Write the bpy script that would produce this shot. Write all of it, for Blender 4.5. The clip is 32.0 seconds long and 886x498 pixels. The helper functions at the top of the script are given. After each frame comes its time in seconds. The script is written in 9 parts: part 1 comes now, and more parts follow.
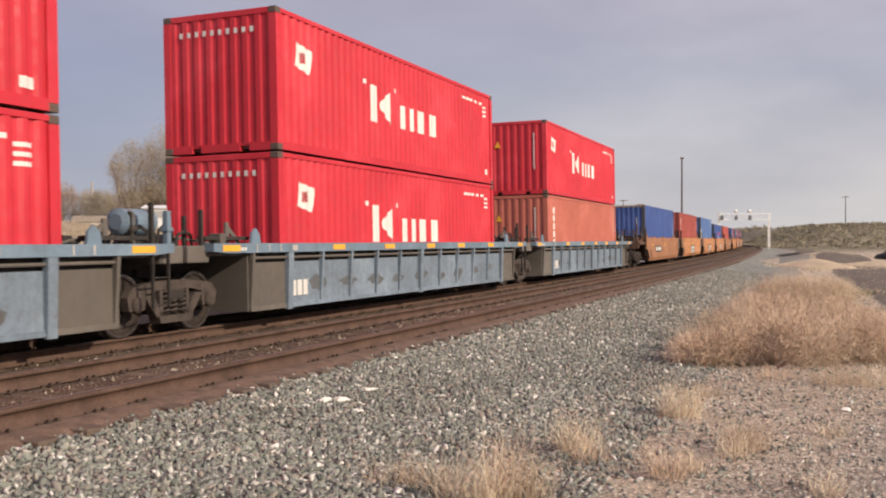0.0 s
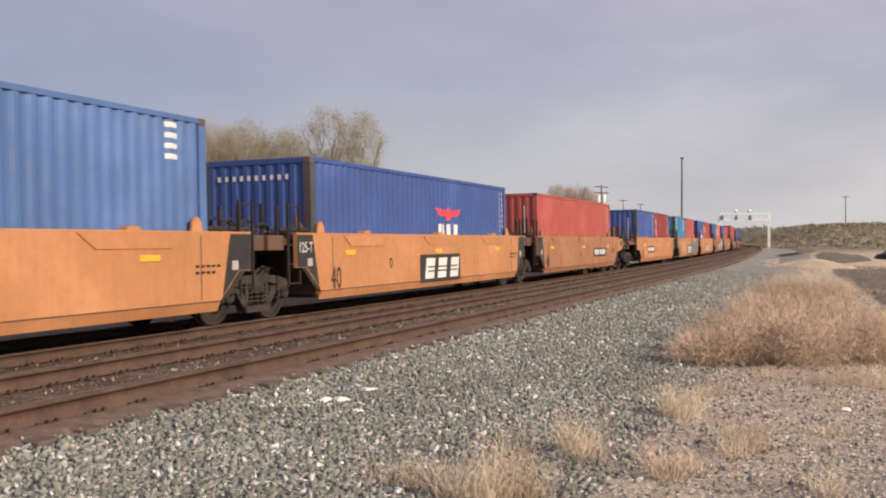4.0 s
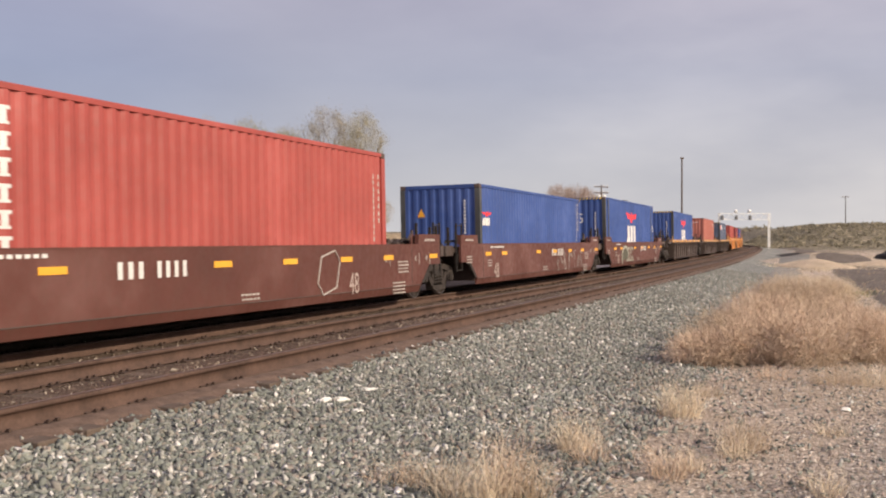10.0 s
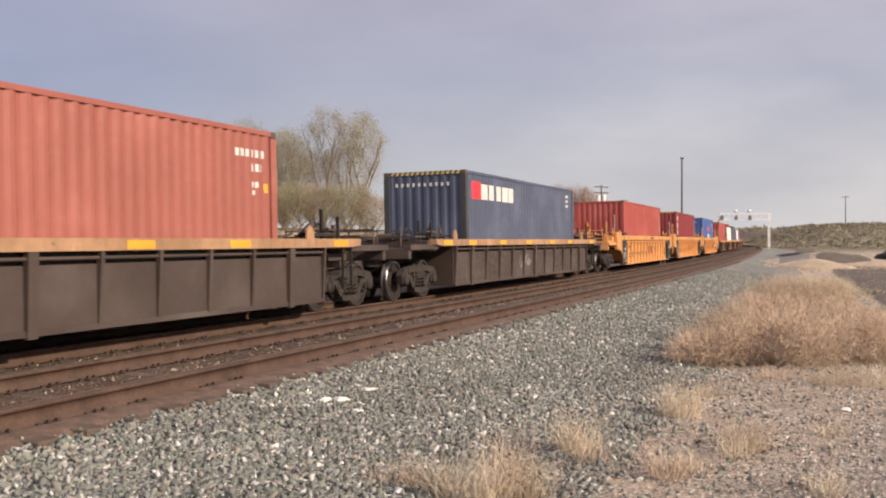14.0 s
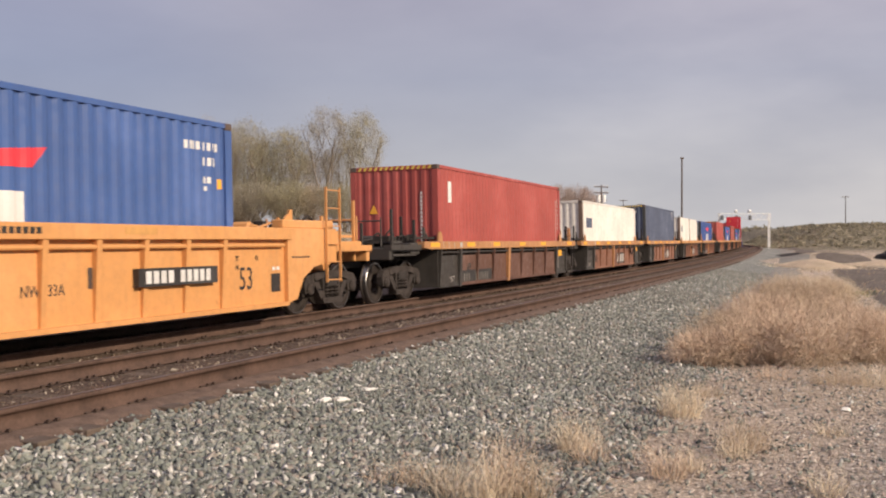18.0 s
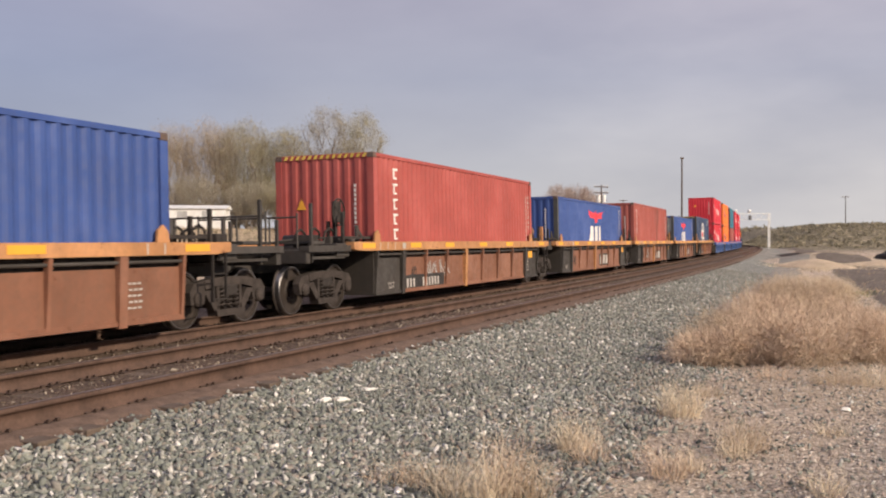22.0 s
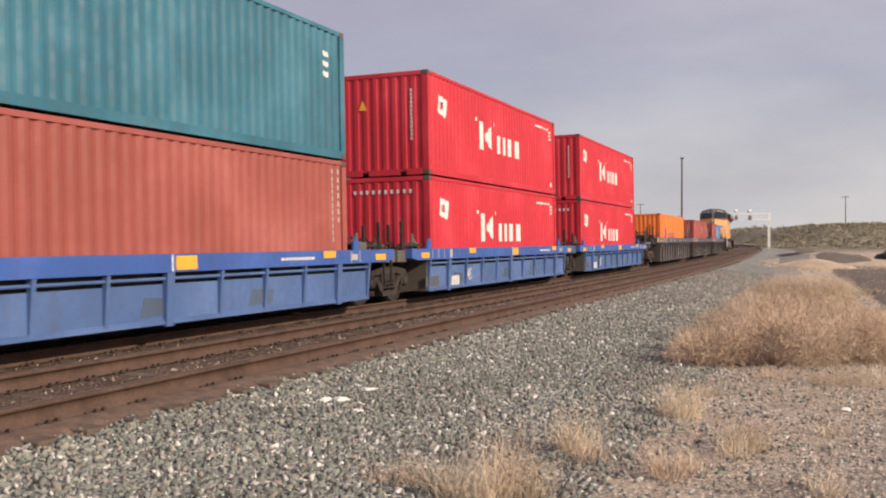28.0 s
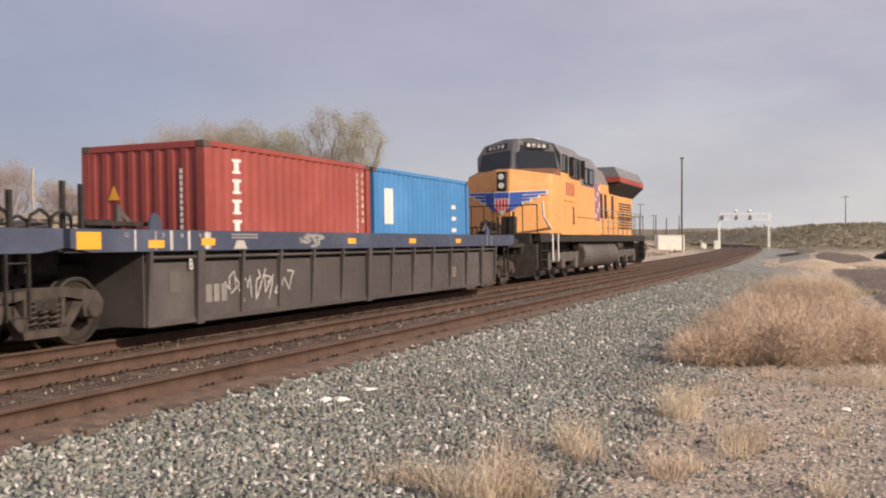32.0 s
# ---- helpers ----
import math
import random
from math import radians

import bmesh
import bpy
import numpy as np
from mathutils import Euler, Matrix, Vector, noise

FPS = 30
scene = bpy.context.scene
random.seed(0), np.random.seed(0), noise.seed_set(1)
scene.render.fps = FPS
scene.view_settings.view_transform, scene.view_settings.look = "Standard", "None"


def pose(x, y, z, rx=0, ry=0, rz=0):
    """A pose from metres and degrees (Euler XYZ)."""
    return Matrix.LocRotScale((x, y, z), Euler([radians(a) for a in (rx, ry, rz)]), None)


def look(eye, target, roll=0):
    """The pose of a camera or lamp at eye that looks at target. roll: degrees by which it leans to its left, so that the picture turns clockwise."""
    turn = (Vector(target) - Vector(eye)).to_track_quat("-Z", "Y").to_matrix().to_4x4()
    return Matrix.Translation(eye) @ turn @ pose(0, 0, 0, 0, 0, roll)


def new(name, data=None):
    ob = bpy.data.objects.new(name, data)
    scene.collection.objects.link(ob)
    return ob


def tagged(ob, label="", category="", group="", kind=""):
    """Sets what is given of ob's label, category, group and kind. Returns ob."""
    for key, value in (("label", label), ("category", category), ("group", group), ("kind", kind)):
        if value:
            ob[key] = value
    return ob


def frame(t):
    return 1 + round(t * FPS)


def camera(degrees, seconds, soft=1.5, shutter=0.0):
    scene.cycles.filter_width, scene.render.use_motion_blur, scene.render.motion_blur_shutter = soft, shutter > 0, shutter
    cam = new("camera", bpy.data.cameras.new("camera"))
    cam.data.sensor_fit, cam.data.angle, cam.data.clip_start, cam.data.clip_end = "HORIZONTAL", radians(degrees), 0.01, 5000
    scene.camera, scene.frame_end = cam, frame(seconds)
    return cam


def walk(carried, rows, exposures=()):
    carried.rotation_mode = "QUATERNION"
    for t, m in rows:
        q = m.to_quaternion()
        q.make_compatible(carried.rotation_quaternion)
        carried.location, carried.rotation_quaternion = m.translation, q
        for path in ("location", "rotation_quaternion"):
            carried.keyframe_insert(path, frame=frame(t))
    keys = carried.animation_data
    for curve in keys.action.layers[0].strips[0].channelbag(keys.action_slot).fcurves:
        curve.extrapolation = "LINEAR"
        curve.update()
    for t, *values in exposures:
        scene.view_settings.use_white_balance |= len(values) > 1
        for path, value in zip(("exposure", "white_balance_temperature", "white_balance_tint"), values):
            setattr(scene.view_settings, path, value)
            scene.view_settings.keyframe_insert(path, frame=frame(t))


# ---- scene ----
SECONDS = 32.0
cam = camera(48.0, SECONDS, soft=2.0, shutter=0.06)
EYE = 1.45
walk(cam, [(0.0, look((0, 0, EYE), (0, 10, EYE - 0.0893))), (SECONDS, look((0, 0, EYE), (0, 10, EYE - 0.0893)))],
     exposures=[(0.0, -0.03), (13.0, 0.04), (15.0, 0.02), (17.0, -0.06), (19.0, -0.13), (20.0, -0.22), (21.0, -0.28), (21.5, -0.16), (22.0, -0.03), (23.0, 0.0), (28.0, -0.04), (30.0, 0.0), (SECONDS, 0.0)])

# ---- light: thin high overcast with a low warm sun behind and to the right ----
SUN_AZ, SUN_EL = 126.0, 27.0     # degrees clockwise from +y, and above the horizon
world = bpy.data.worlds.new("sky_world")
scene.world = world
world.use_nodes = True


def mix_col(n, ln, fac, a, b, kind="MIX"):
    m = n("ShaderNodeMix")
    m.data_type, m.blend_type = "RGBA", kind
    for sock, v in ((m.inputs[0], fac), (m.inputs[6], a), (m.inputs[7], b)):
        if isinstance(v, (int, float)):
            sock.default_value = v
        elif isinstance(v, tuple):
            sock.default_value = (*v, 1)
        else:
            ln(v, sock)
    return m.outputs[2]


def sky_nodes():
    nt = world.node_tree
    nt.nodes.clear()
    n, ln = nt.nodes.new, nt.links.new
    out, bg = n("ShaderNodeOutputWorld"), n("ShaderNodeBackground")
    sky = n("ShaderNodeTexSky")
    sky.sky_type, sky.sun_disc = "NISHITA", False
    sky.sun_elevation, sky.sun_rotation = radians(SUN_EL), radians(SUN_AZ)
    sky.dust_density = 3.0
    dim = n("ShaderNodeMix")
    dim.data_type, dim.blend_type = "RGBA", "MULTIPLY"
    dim.inputs[0].default_value = 1.0
    dim.inputs[7].default_value = (0.09, 0.09, 0.09, 1)
    ln(sky.outputs[0], dim.inputs[6])
    co = n("ShaderNodeTexCoord")
    sep = n("ShaderNodeSeparateXYZ")
    ln(co.outputs["Generated"], sep.inputs[0])
    ramp = n("ShaderNodeValToRGB")
    els = ramp.color_ramp.elements
    els[0].position, els[0].color = 0.0, (0.60, 0.59, 0.60, 1)
    els[1].position, els[1].color = 0.55, (0.46, 0.43, 0.53, 1)
    for pos, col in ((0.06, (0.50, 0.50, 0.54, 1)), (0.16, (0.40, 0.41, 0.50, 1)), (0.26, (0.43, 0.41, 0.50, 1))):
        e = els.new(pos)
        e.color = col
    ln(sep.outputs[2], ramp.inputs[0])
    mp = n("ShaderNodeMapping")
    mp.inputs["Scale"].default_value = (1.5, 1.5, 4.2)
    mp.inputs["Rotation"].default_value = (0.0, 0.22, 0.5)
    ln(co.outputs["Generated"], mp.inputs[0])
    nz = n("ShaderNodeTexNoise")
    nz.inputs["Scale"].default_value, nz.inputs["Detail"].default_value = 1.6, 5.0
    nz.inputs["Roughness"].default_value = 0.55
    ln(mp.outputs[0], nz.inputs[0])
    cr = n("ShaderNodeValToRGB")
    cr.color_ramp.elements[0].position, cr.color_ramp.elements[0].color = 0.30, (0.99, 0.985, 1.02, 1)
    cr.color_ramp.elements[1].position, cr.color_ramp.elements[1].color = 0.74, (1.26, 1.24, 1.22, 1)
    ln(nz.outputs[0], cr.inputs[0])
    mul = n("ShaderNodeMix")
    mul.data_type, mul.blend_type = "RGBA", "MULTIPLY"
    mul.inputs[0].default_value = 1.0
    ln(ramp.outputs[0], mul.inputs[6])
    ln(cr.outputs[0], mul.inputs[7])
    # a brighter bank of thin cloud ahead and to the right
    aim = n("ShaderNodeVectorMath")
    aim.operation = "DOT_PRODUCT"
    aim.inputs[1].default_value = Vector((0.47, 0.88, 0.19)).normalized()
    ln(co.outputs["Generated"], aim.inputs[0])
    wisp = n("ShaderNodeMath")
    wisp.operation = "MULTIPLY_ADD"
    ln(nz.outputs[0], wisp.inputs[0])
    wisp.inputs[1].default_value = 0.16
    ln(aim.outputs["Value"], wisp.inputs[2])
    bank = n("ShaderNodeMapRange")
    bank.interpolation_type = "SMOOTHSTEP"
    bank.inputs[1].default_value, bank.inputs[2].default_value = 0.99, 1.10
    ln(wisp.outputs[0], bank.inputs[0])
    lift = mix_col(n, ln, bank.outputs[0], mul.outputs[2], mix_col(n, ln, 1.0, mul.outputs[2], (1.25, 1.21, 1.14), "MULTIPLY"))
    # bluer, dimmer cloud low down to the left
    dusk = n("ShaderNodeVectorMath")
    dusk.operation = "DOT_PRODUCT"
    dusk.inputs[1].default_value = Vector((-0.44, 0.90, 0.03)).normalized()
    ln(co.outputs["Generated"], dusk.inputs[0])
    low_left = n("ShaderNodeMapRange")
    low_left.interpolation_type = "SMOOTHSTEP"
    low_left.inputs[1].default_value, low_left.inputs[2].default_value = 0.94, 0.995
    ln(dusk.outputs["Value"], low_left.inputs[0])
    lift = mix_col(n, ln, low_left.outputs[0], lift, mix_col(n, ln, 1.0, lift, (0.80, 0.85, 0.95), "MULTIPLY"))
    mix = n("ShaderNodeMix")
    mix.data_type = "RGBA"
    mix.inputs[0].default_value = 0.88
    ln(dim.outputs[2], mix.inputs[6])
    ln(lift, mix.inputs[7])
    ln(mix.outputs[2], bg.inputs[0])
    bg.inputs[1].default_value = 1.0
    ln(bg.outputs[0], out.inputs[0])


sky_nodes()
sun_dir = Vector((math.sin(radians(SUN_AZ)) * math.cos(radians(SUN_EL)), math.cos(radians(SUN_AZ)) * math.cos(radians(SUN_EL)), math.sin(radians(SUN_EL))))
sun = new("sun", bpy.data.lights.new("sun", "SUN"))
sun.data.energy, sun.data.angle, sun.data.color = 4.6, radians(0.8), (1.0, 0.84, 0.66)
sun.matrix_world = look(sun_dir * 50, (0, 0, 0))

# ---- materials ----
MATS = {}


def nodes_of(m):
    m.use_nodes = True
    nt = m.node_tree
    return nt, nt.nodes["Principled BSDF"], nt.nodes.new, nt.links.new


def noise_tex(n, ln, vec, scale, detail=4.0, rough=0.6):
    t = n("ShaderNodeTexNoise")
    t.inputs["Scale"].default_value, t.inputs["Detail"].default_value, t.inputs["Roughness"].default_value = scale, detail, rough
    ln(vec, t.inputs["Vector"])
    return t.outputs[0]


def ramp_of(n, ln, fac, stops):
    r = n("ShaderNodeValToRGB")
    els = r.color_ramp.elements
    while len(els) < len(stops):
        els.new(0.5)
    for e, (pos, col) in zip(els, stops):
        e.position, e.color = pos, (*col, 1) if len(col) == 3 else col
    ln(fac, r.inputs[0])
    return r.outputs[0]


def shifted(n, ln, stretch=(1, 1, 1)):
    """Object space, offset by each object's random number."""
    co, info, mp = n("ShaderNodeTexCoord"), n("ShaderNodeObjectInfo"), n("ShaderNodeMapping")
    mul = n("ShaderNodeMath")
    mul.operation = "MULTIPLY"
    mul.inputs[1].default_value = 37.0
    ln(info.outputs["Random"], mul.inputs[0])
    ln(co.outputs["Object"], mp.inputs[0])
    ln(mul.outputs[0], mp.inputs["Location"])
    mp.inputs["Scale"].default_value = stretch
    return mp.outputs[0]


def paint(name, col, dirt=(0.10, 0.075, 0.055), amount=0.35, rust=0.12, rough=0.5, fade=0.25, bump=0.08):
    """Weathered paint on steel: faded patches, vertical streaks, dirt grain, rust specks."""
    if name in MATS:
        return MATS[name]
    m = MATS[name] = bpy.data.materials.new(name)
    nt, bs, n, ln = nodes_of(m)
    v = shifted(n, ln)
    st = shifted(n, ln, (2.6, 2.6, 0.22))
    light = tuple(min(1.0, c * (1 + fade) + 0.03) for c in col)
    dark = tuple(c * (1 - fade * 0.8) for c in col)
    base = ramp_of(n, ln, noise_tex(n, ln, v, 0.55, 5), [(0.3, dark), (0.52, col), (0.75, light)])
    streak = ramp_of(n, ln, noise_tex(n, ln, st, 2.2, 6, 0.65), [(0.48, (0, 0, 0)), (0.85, (amount * 0.65,) * 3)])
    c1 = mix_col(n, ln, streak, base, dirt)
    grain = ramp_of(n, ln, noise_tex(n, ln, v, 9.0, 6, 0.7), [(0.42, (0, 0, 0)), (0.85, (amount * 0.8,) * 3)])
    c2 = mix_col(n, ln, grain, c1, dirt)
    spot = ramp_of(n, ln, noise_tex(n, ln, v, 3.1, 8, 0.75), [(0.66 - rust * 0.3, (0, 0, 0)), (0.74 - rust * 0.3, (min(1.0, rust * 5),) * 3)])
    c3 = mix_col(n, ln, spot, c2, (0.13, 0.05, 0.025))
    ln(c3, bs.inputs["Base Color"])
    rr = ramp_of(n, ln, noise_tex(n, ln, v, 6.0, 4), [(0.3, (rough - 0.1,) * 3), (0.7, (min(1.0, rough + 0.25),) * 3)])
    ln(rr, bs.inputs["Roughness"])
    bp = n("ShaderNodeBump")
    bp.inputs["Strength"].default_value, bp.inputs["Distance"].default_value = bump, 0.02
    ln(noise_tex(n, ln, v, 14.0, 5), bp.inputs["Height"])
    ln(bp.outputs[0], bs.inputs["Normal"])
    bs.inputs["Specular IOR Level"].default_value = 0.35
    return m


def plain(name, col, rough=0.7, metal=0.0, var=0.25, scale=4.0, bump=0.15, emit=None):
    if name in MATS:
        return MATS[name]
    m = MATS[name] = bpy.data.materials.new(name)
    nt, bs, n, ln = nodes_of(m)
    v = shifted(n, ln)
    a = tuple(c * (1 - var) for c in col)
    b = tuple(min(1.0, c * (1 + var)) for c in col)
    big = ramp_of(n, ln, noise_tex(n, ln, v, scale, 5), [(0.3, a), (0.7, b)])
    small = ramp_of(n, ln, noise_tex(n, ln, v, scale * 9, 4), [(0.3, (1 - var * 0.7,) * 3), (0.7, (1 + var * 0.5,) * 3)])
    ln(mix_col(n, ln, 1.0, big, small, "MULTIPLY"), bs.inputs["Base Color"])
    bs.inputs["Roughness"].default_value, bs.inputs["Metallic"].default_value = rough, metal
    bs.inputs["Specular IOR Level"].default_value = 0.3
    if bump:
        bp = n("ShaderNodeBump")
        bp.inputs["Strength"].default_value, bp.inputs["Distance"].default_value = bump, 0.03
        ln(noise_tex(n, ln, v, scale * 6, 5), bp.inputs["Height"])
        ln(bp.outputs[0], bs.inputs["Normal"])
    return m


# ---- the line of the railway ----
KNOTS = (-20, 20, 60, 100, 150, 220, 330, 430)
BENDS = (-0.00004, -0.00029, -0.00069, -0.00035, -0.00019, -0.00125, -0.00125, 0.0)
LEAN = 0.0196
GS = np.arange(-900.0, 1300.0, 1.0)


def line_table():
    k = np.interp(GS, KNOTS, BENDS)
    k[GS < -20] = 0.0
    h = np.concatenate([[0], np.cumsum((k[1:] + k[:-1]) / 2)])
    i0 = 900
    h = h - h[i0] + 0.3779
    dx, dy = np.sin(h), np.cos(h)
    x = np.concatenate([[0], np.cumsum((dx[1:] + dx[:-1]) / 2)])
    y = np.concatenate([[0], np.cumsum((dy[1:] + dy[:-1]) / 2)])
    return x - x[i0] - 10.509 * math.cos(0.3779), y - y[i0] + 10.509 * math.sin(0.3779), h


LX, LY, LH = line_table()


def on_line(s, lat=0.0):
    """Plan position and heading at s metres along the railway and lat metres to its right."""
    x, y, h = np.interp(s, GS, LX), np.interp(s, GS, LY), np.interp(s, GS, LH)
    return x + lat * np.cos(h), y - lat * np.sin(h), h


def lat_of(x, y):
    """Metres to the right of the railway, for arrays of plan positions; and metres along it."""
    x, y = np.asarray(x, float), np.asarray(y, float)
    s = x * math.sin(0.3779) + y * math.cos(0.3779)
    for _ in range(6):
        px, py, h = on_line(s)
        s = s + (x - px) * np.sin(h) + (y - py) * np.cos(h)
    px, py, h = on_line(s)
    return (x - px) * np.cos(h) - (y - py) * np.sin(h), s


def run(t):
    """How far the train has rolled after t seconds."""
    return 21.0385 * t + 0.03116 * t * t / 2 - 0.001415 * t ** 3 / 6


def rolling(u, t):
    x, y, h = on_line(u - run(t))
    return Matrix.Translation((float(x), float(y), 0)) @ Matrix.Rotation(-float(h), 4, "Z") @ Matrix.Rotation(-LEAN, 4, "Y")


# ---- mesh helpers ----
class Geo:
    def __init__(self):
        self.v, self.f = [], []

    def add(self, vs, fs):
        o = len(self.v)
        self.v += [tuple(p) for p in vs]
        self.f += [tuple(i + o for i in f) for f in fs]
        return self

    def box(self, x0, x1, y0, y1, z0, z1, c=0.0):
        if c <= 0:
            vs = [(x, y, z) for z in (z0, z1) for y in (y0, y1) for x in (x0, x1)]
            return self.add(vs, [(0, 2, 3, 1), (4, 5, 7, 6), (0, 1, 5, 4), (2, 6, 7, 3), (0, 4, 6, 2), (1, 3, 7, 5)])
        bm = bmesh.new()
        bmesh.ops.create_cube(bm, size=1.0)
        for w in bm.verts:
            w.co = Vector(((x0 + x1) / 2 + w.co.x * (x1 - x0), (y0 + y1) / 2 + w.co.y * (y1 - y0), (z0 + z1) / 2 + w.co.z * (z1 - z0)))
        bmesh.ops.bevel(bm, geom=bm.edges[:], offset=c, segments=2, affect="EDGES", profile=0.5)
        bm.verts.index_update()
        self.add([w.co for w in bm.verts], [[w.index for w in f.verts] for f in bm.faces])
        bm.free()
        return self

    def prism(self, poly, a, b, axis="x"):
        """poly: outline in the other two axes in order; from a to b along axis."""
        k = len(poly)
        put = {"x": lambda p, w: (w, p[0], p[1]), "y": lambda p, w: (p[0], w, p[1]), "z": lambda p, w: (p[0], p[1], w)}[axis]
        area = sum(poly[i][0] * poly[(i + 1) % k][1] - poly[(i + 1) % k][0] * poly[i][1] for i in range(k))
        if (area < 0) != (axis == "y"):
            poly = poly[::-1]
        vs = [put(p, a) for p in poly] + [put(p, b) for p in poly]
        fs = [tuple(range(k - 1, -1, -1)), tuple(range(k, 2 * k))] + [(i, (i + 1) % k, (i + 1) % k + k, i + k) for i in range(k)]
        return self.add(vs, fs)

    def rod(self, p0, p1, r, n=8, r1=None):
        p0, p1 = Vector(p0), Vector(p1)
        r1 = r if r1 is None else r1
        d = (p1 - p0).normalized()
        e = d.orthogonal().normalized()
        g = d.cross(e)
        ang = [2 * math.pi * i / n for i in range(n)]
        vs = [p0 + (e * math.cos(a) + g * math.sin(a)) * r for a in ang] + [p1 + (e * math.cos(a) + g * math.sin(a)) * r1 for a in ang]
        fs = [(i, (i + 1) % n, (i + 1) % n + n, i + n) for i in range(n)] + [tuple(range(n - 1, -1, -1)), tuple(range(n, 2 * n))]
        return self.add(vs, fs)

    def path(self, pts, r, n=6):
        for a, b in zip(pts, pts[1:]):
            self.rod(a, b, r, n)
        return self

    def turned(self, prof, n=20, at=(0, 0, 0)):
        """A body turned about the x axis; prof: (x, radius) from one end to the other."""
        k = len(prof)
        vs = [(at[0] + x, at[1] + r * math.cos(2 * math.pi * j / n), at[2] + r * math.sin(2 * math.pi * j / n)) for x, r in prof for j in range(n)]
        fs = [(i * n + j, i * n + (j + 1) % n, (i + 1) * n + (j + 1) % n, (i + 1) * n + j) for i in range(k - 1) for j in range(n)]
        fs += [tuple(range(n - 1, -1, -1)), tuple((k - 1) * n + j for j in range(n))]
        return self.add(vs, fs)

    def mesh(self, name, smooth=False):
        me = bpy.data.meshes.new(name)
        me.from_pydata(self.v, [], self.f)
        me.materials.append(None)
        if smooth:
            me.shade_smooth()
        me.update()
        return me


MESHES = {}


def shared(key, make):
    if key not in MESHES:
        MESHES[key] = make()
    return MESHES[key]


def part(name, data, material, parent, label="", at=None):
    """Links a mesh as one object under a thing or part, with its own material."""
    if isinstance(data, Geo):
        data = data.mesh(name)
    ob = new(name, data)
    if data.materials and len(data.materials):
        ob.material_slots[0].link = "OBJECT"
        ob.material_slots[0].material = material
    else:
        data.materials.append(material)
    if parent is not None:
        ob.parent = parent
    if at is not None:
        ob.matrix_basis = at
    if label:
        ob["label"] = label
    return ob


def thing(name, label, category, group="", at=None):
    ob = new(name)
    ob.empty_display_size = 0.2
    if at is not None:
        ob.matrix_basis = at
    return tagged(ob, label, category, group)


def text_mesh(txt, size, slim=1.0):
    """Letters standing in the x = 0 plane, read from +x, y along the line, bottom left at the origin."""
    def make():
        cu = bpy.data.curves.new("lettering", "FONT")
        cu.body, cu.size, cu.extrude, cu.resolution_u = txt, size, 0.002, 2
        ob = bpy.data.objects.new("lettering", cu)
        me = bpy.data.meshes.new_from_object(ob)
        me.transform(Matrix(((0, 0, 1, 0), (slim, 0, 0, 0), (0, 1, 0, 0), (0, 0, 0, 1))))
        bpy.data.objects.remove(ob)
        me.materials.clear()
        me.materials.append(None)
        return me
    return shared(("text", txt, size, slim), make)


MOVERS = []      # (thing, metres along the train)
WHEELS = []      # (wheelset, metres along the train, radius, centre)
# ---- ground ----
def sstep(a, b, x):
    t = np.clip((np.asarray(x, float) - a) / (b - a), 0, 1)
    return t * t * (3 - 2 * t)


def wob(x, y, f, ph=0.0):
    """Smooth unevenness from a few waves, about -1 to 1."""
    return (np.sin(x * f + 1.3 + ph) * np.cos(y * f * 1.17 + 0.4 + ph) + 0.6 * np.sin(x * f * 2.3 + y * f * 1.9 + ph) + 0.35 * np.cos(x * f * 4.7 - y * f * 3.8 + 2.0 + ph)) / 1.95


def ground_z(x, y):
    x, y = np.asarray(x, float), np.asarray(y, float)
    lat, s = lat_of(x, y)
    z = -0.36 + 0.05 * wob(x, y, 0.35) * sstep(7, 10, np.abs(lat)) + 0.025 * wob(x, y, 1.7) * sstep(6, 9, lat)
    # bank behind the train, rising to the trees
    z += 2.9 * sstep(-9, -42, lat) * (1 - 0.55 * sstep(105, 150, y)) * (1 + 0.10 * wob(x, y, 0.12))
    z += 1.5 * sstep(-4.5, -12, lat) * sstep(128, 150, y) * (1 - sstep(170, 215, y))
    # brush-covered hill beyond the signal bridge
    hill = sstep(6.5, 24, lat) * sstep(205, 250, y)
    z += hill * (5.5 + 0.45 * wob(x, y, 0.035) + 0.4 * wob(x, y, 0.16, 1.0))
    z += 0.9 * np.exp(-(((x - 30) / 4.0) ** 2 + ((y - 78) / 3.0) ** 2))
    # far country
    r = np.hypot(x, y)
    z += sstep(420, 1100, r) * (6 + 7 * wob(x, y, 0.0035) + 3 * wob(x, y, 0.011)) * sstep(-0.2, 0.15, y / (r + 1))
    return z


def spread(a, b, fine_a, fine_b, fine, grow=1.18):
    out = list(np.arange(fine_a, fine_b + 1e-6, fine))
    st, v = fine, fine_a
    lo = []
    while v > a:
        st *= grow
        v -= st
        lo.append(v)
    st, v = fine, fine_b
    hi = []
    while v < b:
        st *= grow
        v += st
        hi.append(v)
    return np.array(lo[::-1] + out + hi)


def sheet(xs, ys, zf):
    X, Y = np.meshgrid(xs, ys)
    Z = zf(X, Y)
    w = len(xs)
    vs = np.stack([X.ravel(), Y.ravel(), Z.ravel()], 1)
    i, j = np.meshgrid(np.arange(len(ys) - 1), np.arange(w - 1), indexing="ij")
    a = (i * w + j).ravel()
    fs = np.stack([a, a + 1, a + w + 1, a + w], 1)
    return vs, fs


